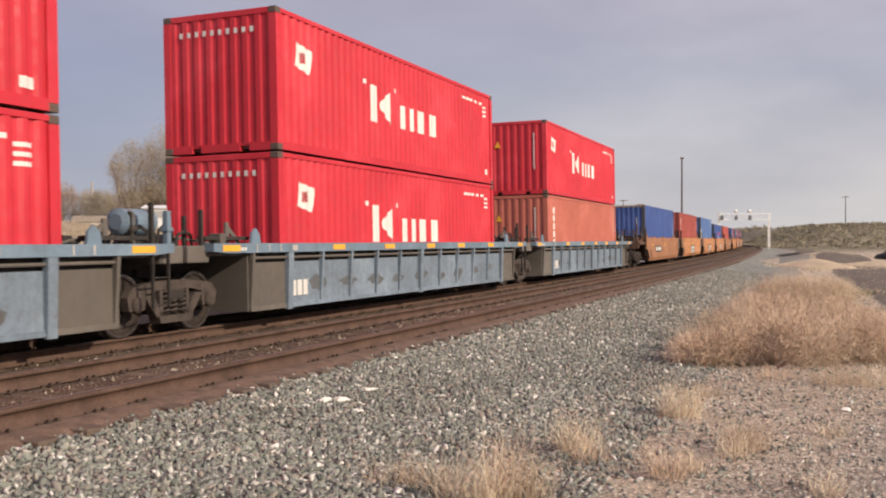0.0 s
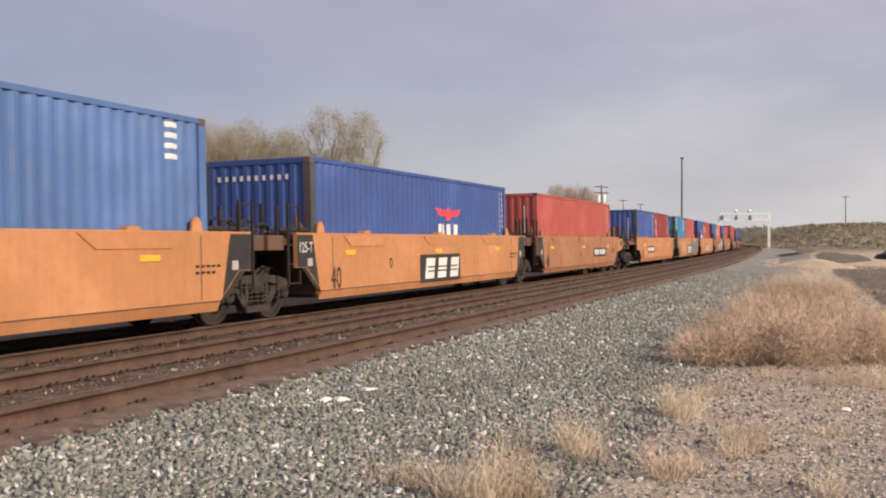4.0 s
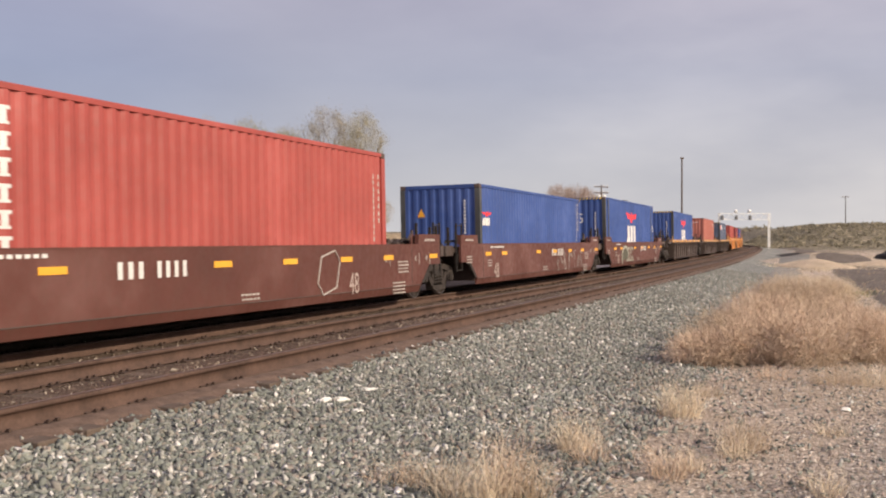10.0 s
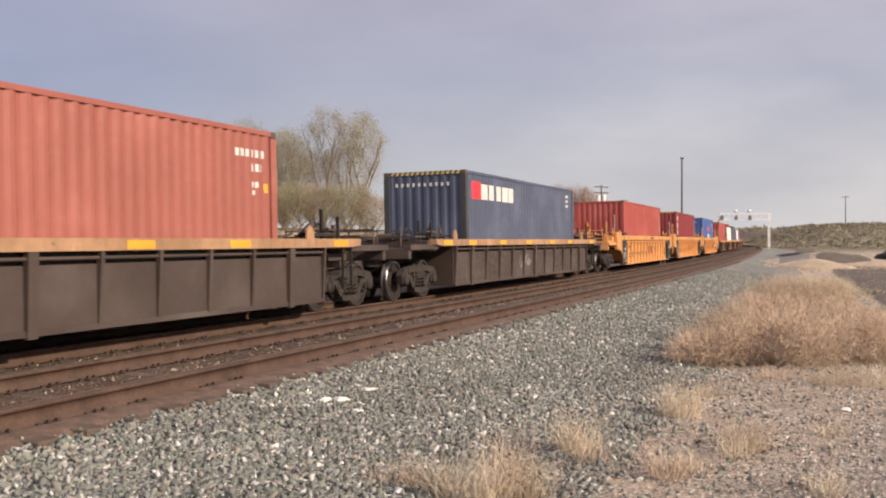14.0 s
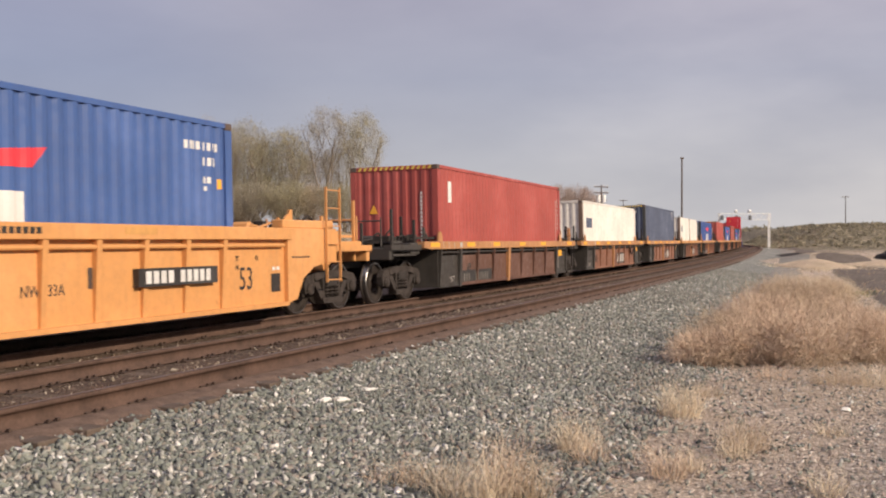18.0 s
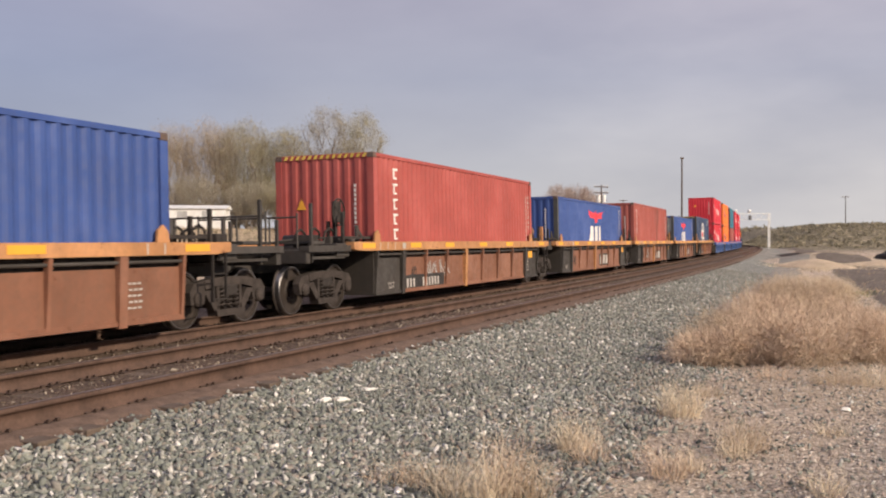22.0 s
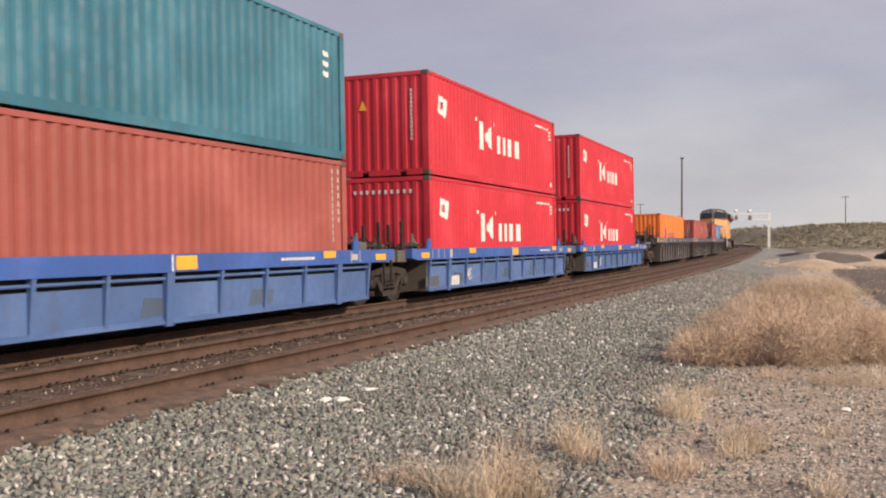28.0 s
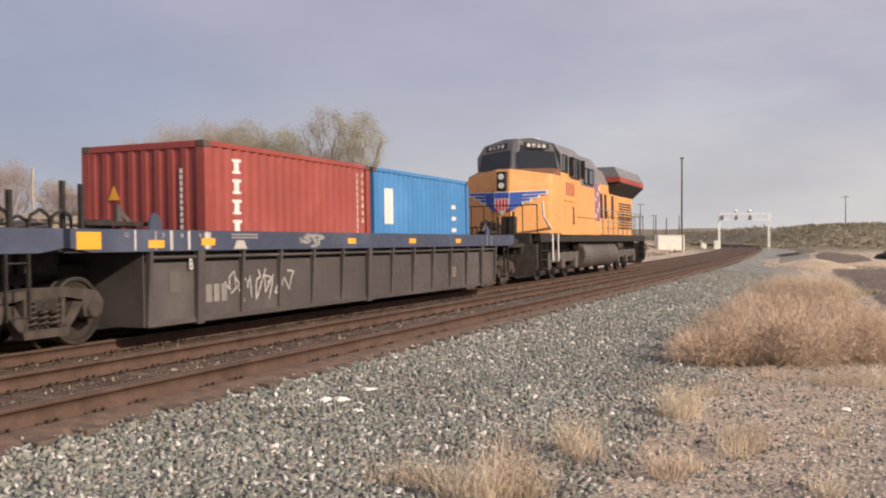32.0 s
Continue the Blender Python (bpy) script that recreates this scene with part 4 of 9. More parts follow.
def truck(car, u_car, y, m=None):
    """A two-axle truck under car, y metres from the car's middle."""
    m = m or DARK_CAST
    tr = part("truck_bolster", bolster_mesh(), SOOT_SHADE, car, "grimy cast-steel truck", at=Matrix.Translation((0, y, 0)))
    for sx in (1, -1):
        part("side_frame", side_frame(), m, tr, at=Matrix.Translation((sx * 1.02, 0, 0)) @ Matrix.Diagonal((sx, 1, 1, 1)))
        if sx > 0:
            for dy in (-0.2, 0.0, 0.2):
                part("spring", spring_mesh(), m, tr, at=Matrix.Translation((1.04, dy, 0)))
    for dy in (-0.89, 0.89):
        w = part("wheelset", wheelset_mesh(), WHEEL_M, tr, at=Matrix.Translation((0, dy, 0.47)))
        part("tread_rim", rim_mesh(), RIM_M, w, "bright worn wheel tread")
        WHEELS.append((w, u_car + y + dy, 0.47, Vector((0, dy, 0.47))))


# ---- well cars ----
def reflectors(car, spots, x, w=0.42, h=0.10):
    me = shared(("refl", w, h), lambda: Geo().box(0, 0.005, -w / 2, w / 2, 0, h).mesh("reflector"))
    for y, z in spots:
        part("reflector", me, Y_MARK, car, "yellow reflective strip", at=Matrix.Translation((x, y, z)))


def bars_row(car, y, z, n, w, h, gap, m, x, label):
    if w * h > 0.016:
        bar = shared(("bar", round(w, 3), round(h, 3)), lambda: Geo().box(0, 0.004, 0, w, 0, h).mesh("stencil"))
        for i in range(n):
            part("stencil", bar, m, car, label, at=Matrix.Translation((x, y + i * (w + gap), z)))
        return
    g = Geo()
    for i in range(n):
        g.box(x, x + 0.004, y + i * (w + gap), y + i * (w + gap) + w, z, z + h)
    part("small_stencil", g, m, car, label)["kind"] = "stuff"


def letters(car, txt, y, z, size, m, x, label, slim=0.8):
    return part("lettering", text_mesh(txt, size, slim), m, car, label, at=Matrix.Translation((x, y, z)))


def ladder(car, y, z0, z1, m, w=0.42, x=1.44):
    key = (round(w, 2), round(z1 - z0, 2))
    stile = shared(("stile", key), lambda: Geo().box(-0.022, 0.022, -0.014, 0.014, 0, z1 - z0).mesh("stile"))
    rung = shared(("rung", key), lambda: Geo().rod((0, 0, 0), (0, w, 0), 0.012, 6).mesh("rung"))
    lad = part("ladder", stile, m, car, at=Matrix.Translation((x, y - w / 2, z0)))
    part("stile", stile, m, lad, at=Matrix.Translation((0, w, 0)))
    k = max(2, int((z1 - z0) / 0.36))
    for i in range(k + 1):
        part("rung", rung, m, lad, at=Matrix.Translation((0, 0, 0.04 + i * (z1 - z0 - 0.1) / k)))
    return lad


def deck_gear(car, hs, top, m, m2, rng, tall=True, tank=False, hand_wheel=False):
    """Platforms over the trucks with their pipes, stands and coupling posts."""
    for sy in (-1, 1):
        a, b = sorted((sy * (hs - 1.95), sy * (hs - 0.5)))
        g = Geo().box(-1.27, 1.27, a, b, top - 0.20, top - 0.09)
        for k in range(4):
            yy = a + 0.15 + k * (b - a - 0.3) / 3
            g.box(-1.2, 1.2, yy - 0.03, yy + 0.03, top - 0.09, top - 0.05)
        part("end_platform", g, m2, car, at=None)
        c, d = sorted((sy * (hs - 0.75), sy * (hs - 0.05)))
        part("draft_sill", Geo().box(-0.34, 0.34, c - (1.2 if sy > 0 else 0), d + (1.2 if sy < 0 else 0), 0.84, 1.10, 0.03).box(-0.62, 0.62, c, d, 1.0, top - 0.2), SOOT_SHADE, car)
        for k in range(5):
            x, y, w = rng.uniform(-1.0, 1.15), sy * (hs - rng.uniform(0.5, 1.8)), rng.uniform(0.06, 0.2)
            h = rng.uniform(0.04, 0.2)
            part("brake_valve", Geo().box(x - w, x + w, y - w * 0.7, y + w * 0.7, top - 0.10, top + h, 0.015), SOOT_SHADE if rng.random() < 0.5 else m2, car)
        part("brake_pipe", Geo().path([(1.1, sy * (hs - 0.5), top + 0.05), (1.1, sy * (hs - 1.2), top + 0.09), (0.9, sy * (hs - 1.9), top + 0.06)], 0.022), SOOT_SHADE, car)
        for k in range(3):
            x, y, h = 0.25 + 0.28 * k, sy * (hs - 0.35 - 0.1 * k), rng.uniform(0.16, 0.34)
            part("brake_hose", Geo().path([(x, y - 0.16, top - 0.1), (x + 0.04, y - 0.13, top + h * 0.7), (x + 0.08, y, top + h), (x + 0.1, y + 0.13, top + h * 0.7), (x + 0.1, y + 0.17, top - 0.1)], 0.024, 6), SOOT_SHADE, car)
        y = sy * (hs - 1.5)
        part("guide_bracket", Geo().box(1.02, 1.06, y - 0.05, y + 0.05, top - 0.1, top + 0.36).prism([(y - sy * 0.05, top + 0.30), (y - sy * 0.05, top + 0.20), (y - sy * 0.42, top - 0.06), (y - sy * 0.50, top - 0.06)], 1.025, 1.055), m2, car)
        part("pivot_box", Geo().box(0.55, 1.30, min(sy * (hs - 0.62), sy * (hs - 0.06)), max(sy * (hs - 0.62), sy * (hs - 0.06)), top - 0.30, top - 0.03, 0.02), m2, car)
        part("brake_cylinder", Geo().turned([(-0.30, 0.03), (-0.28, 0.12), (0.10, 0.12), (0.14, 0.08), (0.34, 0.03)], 10, (-0.2, sy * (hs - 1.1), top + 0.06)), m2, car)
        part("brake_pipe", Geo().path([(-0.4, sy * (hs - 0.5), top + 0.02), (0.3, sy * (hs - 1.0), top + 0.13), (0.5, sy * (hs - 1.9), top)], 0.025), m2, car)
        if tall:
            g = Geo()
            for x, y in ((1.15, sy * (hs - 0.62)), (0.8, sy * (hs - 0.66))):
                g.box(x - 0.03, x + 0.03, y - 0.03, y + 0.03, top - 0.12, top + 0.42 + rng.uniform(0, 0.25))
            part("guide_post", g, SOOT_SHADE, car)
        g = Geo()
        y = sy * (hs - 2.0)
        g.prism([(y - 0.15, top - 0.02), (y + 0.15, top - 0.02), (y + 0.12, top + 0.16), (y, top + 0.26), (y - 0.12, top + 0.18)], 1.26, 1.30)
        part("corner_guide", g, m, car)
        g = Geo().box(1.02, 1.16, min(y, y - sy * -1.3), max(y, y - sy * -1.3), top + 0.06, top + 0.12)
        part("walkway_bar", g, SOOT_SHADE, car)
    if tank:
        y = hs - 0.38
        tank = part("air_tank", Geo().rod((0.62, y - 0.34, top + 0.34), (0.62, y + 0.34, top + 0.34), 0.205, 20).rod((0.62, y - 0.39, top + 0.34), (0.62, y - 0.34, top + 0.34), 0.12, 16, 0.205).rod((0.62, y + 0.34, top + 0.34), (0.62, y + 0.39, top + 0.34), 0.205, 16, 0.12), m, car, "dented rusty air reservoir")
        for d in (-0.2, 0.2):
            part("tank_strap", Geo().rod((0.62, y + d - 0.025, top + 0.34), (0.62, y + d + 0.025, top + 0.34), 0.212, 20), m2, tank)
            part("tank_saddle", Geo().prism([(0.40, top - 0.1), (0.84, top - 0.1), (0.78, top + 0.2), (0.46, top + 0.2)], y + d - 0.03, y + d + 0.03, "y"), m2, tank)
        part("brake_stand", Geo().box(1.12, 1.22, y + 0.05, y + 0.15, top - 0.1, top + 0.5, 0.015).box(1.10, 1.24, y + 0.03, y + 0.17, top + 0.18, top + 0.25, 0.01), m, car, "upright brake stand")
    if hand_wheel:
        y = (hs - 0.75) * (1 if hand_wheel > 0 else -1)
        g = Geo()
        n = 20
        ring = [(1.0, y + 0.27 * math.cos(2 * math.pi * i / n), top + 0.62 + 0.27 * math.sin(2 * math.pi * i / n)) for i in range(n + 1)]
        g.path(ring, 0.02, 5)
        for i in range(0, n, 4):
            g.rod((1.0, y, top + 0.62), ring[i], 0.013, 5)
        g.box(0.9, 1.0, y - 0.14, y + 0.14, top + 0.4, top + 0.85, 0.03).box(0.88, 0.94, y - 0.05, y + 0.05, top - 0.1, top + 0.5)
        part("hand_brake", g, SOOT_SHADE, car, "hand brake wheel on a stand")


def ribbed_car(uc, hs, sill, panel, dark, label, top, sill_h, bottom, rib_gap, rng, ends=1.66, dark_ends=0, pipe=True, tank=False, hand_wheel=False, step_paint=None, tall_step=False, group="well cars", dark_far=True, reach=0.5):
    """A well car with a flat top chord, upright ribs and thin recessed panels."""
    car = thing("well_car", label, "freight car", group)
    wl = hs - ends
    for sx in (1, -1):
        mir = Matrix.Diagonal((sx, 1, 1, 1))
        g = Geo().prism([(-hs + reach, top), (-hs + reach, top - sill_h * 0.8), (-hs + reach + 0.4, top - sill_h), (hs - reach - 0.4, top - sill_h), (hs - reach, top - sill_h * 0.8), (hs - reach, top)], 1.28, 1.47)
        part("top_chord", g, sill, car, at=mir if sx < 0 else None)
        for a, b, mm in ((-wl, -wl + dark_ends, dark), (-wl + dark_ends, wl - dark_ends, panel), (wl - dark_ends, wl, dark if dark_far else panel)):
            if b > a:
                part("bottom_chord", Geo().box(1.20, 1.40, a, b, bottom, bottom + 0.035).box(1.36, 1.385, a, b, bottom, bottom + 0.08), mm, car, at=mir if sx < 0 else None)
        if dark_ends and sx > 0:
            part("side_panel", Geo().box(1.345, 1.36, -wl + dark_ends, wl - dark_ends, bottom + 0.035, top - sill_h - 0.17), panel, car)
            for q in (-1, 1):
                a, b = sorted((q * wl, q * (wl - dark_ends)))
                black = q < 0 or dark_far
                part("end_panel", Geo().box(1.345, 1.36, a, b, bottom + 0.035, top - sill_h - 0.17), dark if black else panel, car, "dark repainted end panel" if black else "")
        else:
            part("side_panel", Geo().box(1.345, 1.36, -wl, wl, bottom + 0.035, top - sill_h - 0.17), panel, car, at=mir if sx < 0 else None)
        # Added dark sheet, no part of the car: paints the slot's shade.
        part("upper_web", Geo().box(1.285, 1.30, -wl, wl, top - sill_h - 0.24, top - sill_h), SOOT_SHADE, car, "dark sheet added as shade in the slot under the chord", at=mir if sx < 0 else None)
    n = max(6, round(2 * wl / rib_gap))
    hgt = top - sill_h - bottom
    rib = shared(("rib", round(hgt, 3)), lambda: Geo().prism([(1.36, 0.0), (1.385, 0.0), (1.455, hgt), (1.36, hgt)], -0.035, 0.035, "y").mesh("rib"))
    wide = shared(("wide_rib", round(hgt, 3)), lambda: Geo().prism([(1.36, -0.03), (1.42, -0.03), (1.46, hgt), (1.36, hgt)], -0.085, 0.085, "y").mesh("wide_rib"))
    for i in range(n + 1):
        y = -wl + 0.04 + i * (2 * wl - 0.08) / n
        mid = i in (1, n - 1) or i == n // 2
        near_end = dark_ends and (y < -wl + dark_ends or (dark_far and y > wl - dark_ends))
        part("rib", wide if mid else rib, dark if near_end else sill if step_paint and i == n // 2 else panel, car, at=Matrix.Translation((0, y, bottom)))
    if pipe:
        part("side_pipe", Geo().rod((1.40, -wl, top - sill_h - 0.09), (1.40, wl, top - sill_h - 0.09), 0.026, 8), dark if dark_ends else panel, car)
    part("well_floor", Geo().box(-1.32, 1.32, -wl, wl, 0.335, 0.435), SOOT_SHADE, car)
    for sy in (-1, 1):
        y = sy * wl
        a, b = sorted((y + sy * 0.02, y + sy * 0.05))
        g = Geo().box(-1.36, 1.36, a, b, bottom + 0.01, top - sill_h)
        part("end_bulkhead", g, dark, car)
        stiff = shared(("stiff", round(top, 2), round(bottom, 2)), lambda: Geo().box(-0.05, 0.05, -0.07, 0.07, bottom + 0.1, top - 0.2).mesh("stiffener"))
        for x in (-0.8, -0.1):
            part("stiffener", stiff, dark, car, at=Matrix.Translation((x, y + sy * 0.12, 0)))
    deck_gear(car, hs, top, sill, dark, rng, True, tank, hand_wheel)
    for y, k in ((-hs + 1.75, 3), (hs - 2.6, 2)):
        bars_row(car, y, top - sill_h + 0.015, k, 0.028, sill_h - 0.03, 0.36, DIM_MARK, 1.4705, "thin white position marks on the chord")
    part("notice", Geo().box(1.4705, 1.474, -hs + 2.95, -hs + 3.12, top - sill_h + 0.03, top - 0.03), DIM_MARK, car, "small pale notice plate")
    ladder(car, hs - 0.80, 0.45, top + 0.5 if tall_step else top - 0.04, step_paint if tall_step else SOOT_SHADE, 0.36)
    MOVERS.append((car, uc, 0.0))
    return car


def smooth_car(uc, hs, m, dark, label, top, bottom, rng, ends=2.0, pads=3, black_ends=True, tank=False, hand_wheel=False, group="well cars"):
    """A well car with smooth deep side plates, cut away over the trucks."""
    car = thing("well_car", label, "freight car", group)
    wl = hs - (ends if hs > 7.95 else 1.65)
    up = bottom + 0.62
    for sx in (1, -1):
        mir = Matrix.Diagonal((sx, 1, 1, 1))
        out = [(-hs + 0.75, top), (-hs + 0.75, up), (-wl - 0.55, up), (-wl, bottom + 0.16), (wl, bottom + 0.16), (wl + 0.55, up), (hs - 0.75, up), (hs - 0.75, top)]
        part("side_plate", Geo().prism(out, 1.40, 1.465), m, car, at=mir if sx < 0 else None)
        g = Geo().add([(1.465, -wl, bottom + 0.16), (1.465, wl, bottom + 0.16), (1.40, wl, bottom), (1.40, -wl, bottom), (1.36, -wl, bottom + 0.16), (1.36, wl, bottom + 0.16)], [(0, 3, 2, 1), (3, 4, 5, 2), (0, 1, 5, 4), (0, 4, 3), (1, 2, 5)])
        part("lower_plate", g, m, car, at=mir if sx < 0 else None)
    part("weld_seam", Geo().box(1.4655, 1.470, -wl, wl, bottom + 0.155, bottom + 0.172), dark, car, "dark seam along the side")
    for y in (-wl + 0.5, wl - 0.5):
        part("plate_joint", Geo().box(1.4655, 1.469, y - 0.012, y + 0.012, bottom + 0.2, top - 0.06), dark, car)
    lip = Geo().box(1.33, 1.47, -hs + 0.75, hs - 0.75, top - 0.005, top + 0.02)
    part("top_lip", lip, m, car)
    for k in range(pads):
        y = (k - (pads - 1) / 2) * (2 * wl / pads)
        g = Geo().prism([(y - 1.15, top - 0.02), (y + 1.15, top - 0.02), (y + 0.8, top - 0.24), (y - 0.8, top - 0.24)], 1.466, 1.482)
        part("access_flap", g, m, car)
        g = Geo().prism([(y - 0.16, top + 0.015), (y + 0.16, top + 0.015), (y + 0.12, top + 0.08), (y - 0.12, top + 0.08)], 1.30, 1.46)
        part("guide_block", g, m, car)
    part("well_floor", Geo().box(-1.395, 1.395, -wl, wl, 0.335, 0.435), SOOT_SHADE, car)
    for sy in (-1, 1):
        y = sy * wl
        a, b = sorted((y + sy * 0.02, y + sy * 0.05))
        part("end_bulkhead", Geo().box(-1.395, 1.395, a, b, bottom + 0.1, top - 0.1), dark, car)
        c, d = sorted((sy * (hs - 0.75), sy * (wl + 0.62)))
        part("arch_liner", Geo().box(1.25, 1.40, c, d, up + 0.02, up + 0.06).prism([(sy * (wl + 0.58), up), (sy * (wl + 0.03), bottom + 0.2), (sy * (wl + 0.2), bottom + 0.2), (sy * (wl + 0.72), up)], 1.41, 1.472), SOOT_SHADE, car, "black arch over the wheels")
        if black_ends == sy or black_ends == 2:
            edge = [(hs - 0.76, up + 0.01), (hs - 0.76, top - 0.02), (wl + 0.30, top - 0.02), (wl + 0.06, bottom + 0.24), (wl + 0.53, up + 0.01)]
            part("end_patch", Geo().prism([(sy * a, b) for a, b in edge], 1.466, 1.471), K_MARK, car, "dark grimy end of the side plate")
            part("end_plate_label", Geo().box(1.4715, 1.475, sy * (wl + 0.42) - 0.09, sy * (wl + 0.42) + 0.09, up + 0.02, up + 0.17), DIM_MARK, car, "small pale label on the dark end")
    deck_gear(car, hs, top, m, dark, rng, True, tank, hand_wheel)
    for y in (-hs + 0.78, hs - 0.78):
        ladder(car, y, 0.6, top + 0.55, SOOT_SHADE, 0.4, 1.39)
    MOVERS.append((car, uc, 0.0))
    return car


def deep_car(uc, hs, m, label, rng, logo=True, group="yellow articulated well cars"):
    """A long yellow well car: heavy box rail on close ribs, black end panels, arched ends."""
    car = thing("well_car", label, "freight car", group)
    top, bottom, wl = 1.64, 0.26, hs - 2.3
    for sx in (1, -1):
        mir = Matrix.Diagonal((sx, 1, 1, 1))
        part("top_chord", Geo().box(1.30, 1.49, -wl - 0.1, wl + 0.1, 1.43, top, 0.012), m, car, at=mir if sx < 0 else None)
        part("side_panel", Geo().box(1.34, 1.365, -wl, wl, bottom + 0.05, 1.43), m, car, at=mir if sx < 0 else None)
        part("bottom_chord", Geo().box(1.22, 1.47, -wl, wl, bottom, bottom + 0.07), m, car, at=mir if sx < 0 else None)
        for sy in (-1, 1):
            o = [(sy * wl, top), (sy * (hs - 0.45), top), (sy * (hs - 0.45), 0.98), (sy * (hs - 0.95), 0.98), (sy * (hs - 1.35), 0.92), (sy * (hs - 1.75), 0.72), (sy * (hs - 1.98), 0.36), (sy * wl, 0.30)]
            part("end_plate", Geo().prism(o, 1.33, 1.45), m, car, at=mir if sx < 0 else None)
    rib = shared("deep_rib", lambda: Geo().prism([(1.365, 0.30), (1.40, 0.30), (1.47, 1.43), (1.365, 1.43)], -0.05, 0.05, "y").mesh("rib"))
    n = 15
    for i in range(1, n - 1):
        part("rib", rib, m, car, at=Matrix.Translation((0, -wl + i * 2 * wl / n, 0)))
    for sy in (-1, 1):
        a, b = sorted((sy * (wl + 0.62), sy * (wl - 0.38 - 0.3 * (sy > 0))))
        if sy < 0 or logo:
            part("black_panel", Geo().box(1.47, 1.476, a, b, 0.28, 1.43).box(1.46, 1.50, a - 0.05, b + 0.05, 1.66, 1.78), K_MARK, car, "black stencil panel")
            bars_row(car, sy * (wl + 0.1) - 0.15, 0.95, 3, 0.10, 0.10, 0.04, W_MARK, 1.477, "white stencil figures")
            bars_row(car, sy * (wl + 0.1) - 0.2, 0.42, 5, 0.09, 0.04, 0.03, W_MARK, 1.477, "white stencil lines")
        else:
            part("notice", Geo().box(1.366, 1.370, wl - 0.44, wl - 0.14, 0.52, 0.84), K_MARK, car, "small black notice with a pale edge")
            bars_row(car, wl - 0.40, 0.90, 2, 0.09, 0.06, 0.05, W_MARK, 1.369, "small white stencil figures")
            bars_row(car, wl + 0.15, 1.10, 6, 0.08, 0.03, 0.03, K_MARK, 1.4505, "small black stencil lines")
        a, b = sorted((sy * (wl - 0.1), sy * (hs - 0.5)))
        part("raised_end", Geo().box(1.18, 1.42, a, b, top, top + 0.15, 0.02), m, car)
        part("end_bulkhead", Geo().box(-1.34, 1.34, min(sy * wl, sy * (wl - 0.03)), max(sy * wl, sy * (wl - 0.03)), 0.3, 1.5), m, car)
        part("wheel_arch", Geo().box(-1.2, 1.33, min(sy * (hs - 0.5), sy * (hs - 1.9)), max(sy * (hs - 0.5), sy * (hs - 1.9)), 1.0, 1.06), SOOT_SHADE, car)
        if sy > 0:
            ladder(car, hs - 0.66, 0.62, top + 0.80, m, 0.55, 1.50)
    bars_row(car, 0.3, 1.50, 10, 0.075, 0.085, 0.035, K_MARK, 1.4905, "small black stencil on the rail")
    for y in (-wl + 0.6, -1.6, 2.9):
        part("pocket_strip", Geo().box(1.4905, 1.494, y, y + 0.7, 1.5, 1.6), paint("dull_yellow_patch", (0.55, 0.28, 0.08)), car)
    part("well_floor", Geo().box(-1.335, 1.335, -wl, wl, 0.335, 0.435), SOOT_SHADE, car)
    deck_gear(car, hs, top, m, m, rng, False)
    letters(car, "125T", -wl - 0.56, 0.56, 0.44, W_MARK, 1.479, "white capacity figures", 0.82)
    letters(car, "48", -wl + 0.05, 1.08, 0.14, W_MARK, 1.479, "small white length figures", 0.8)
    letters(car, "45", -wl + 0.70, 1.08, 0.14, K_MARK, 1.369, "small black length figures", 0.8)
    for k, txt in enumerate(("20", "40")):
        letters(car, txt, -wl + 1.32, 1.08 - 0.15 * k, 0.14, K_MARK, 1.369, "small black length figures", 0.8)
        letters(car, txt, wl - 1.55, 1.08 - 0.15 * k, 0.13, K_MARK, 1.369, "small black length figures", 0.8)
    letters(car, "45", wl - 0.95, 1.08, 0.13, K_MARK, 1.369, "small black length figures", 0.8)
    part("side_pipe", Geo().rod((1.43, -wl + 0.1, 1.33), (1.43, wl - 0.1, 1.33), 0.034, 8), m, car)
    for r in range(2):
        bars_row(car, -wl + 1.6, 0.72 - 0.13 * r, 5, 0.06, 0.06, 0.05, K_MARK, 1.369, "small black stencil figures")
        bars_row(car, -wl + 2.35, 0.66 - 0.06 * r, 6, 0.07, 0.03, 0.03, K_MARK, 1.369, "small black stencil lines")
    letters(car, "53", wl - 1.45, 0.60, 0.54, K_MARK, 1.372, "black length figures", 0.8)
    part("bar_code_panel", Geo().box(1.366, 1.370, 2.3, 2.55, 0.78, 1.06), UMBER, car)
    if logo:
        bars_row(car, 0.2, 0.70, 3, 0.30, 0.40, 0.12, MAROON, 1.369, "maroon trade mark, plain blocks")
    else:
        part("number_panel", Geo().box(1.366, 1.474, 3.2, 5.1, 0.76, 1.02), K_MARK, car, "black number panel")
        letters(car, "NWG33A", 1.12, 0.72, 0.21, K_MARK, 1.369, "black stencil letters", 0.85)
        bars_row(car, 3.35, 0.80, 4, 0.12, 0.18, 0.05, W_MARK, 1.4745, "white reporting mark as plain bars")
        bars_row(car, 4.15, 0.80, 5, 0.11, 0.18, 0.05, W_MARK, 1.4745, "white car number as plain bars")
    for r in range(4):
        bars_row(car, -wl + 3.1 + 1.15 * r, 0.78 - 0.03 * (r % 2), 7, 0.085, 0.05, 0.03, K_MARK, 1.369, "small black stencil lines")
        bars_row(car, -wl + 3.1 + 1.15 * r, 0.70 - 0.03 * (r % 2), 6, 0.085, 0.035, 0.03, K_MARK, 1.369, "small black stencil lines")
    bars_row(car, -wl + 1.9, 0.75, 6, 0.14, 0.08, 0.05, K_MARK, 1.369, "small black stencil figures")
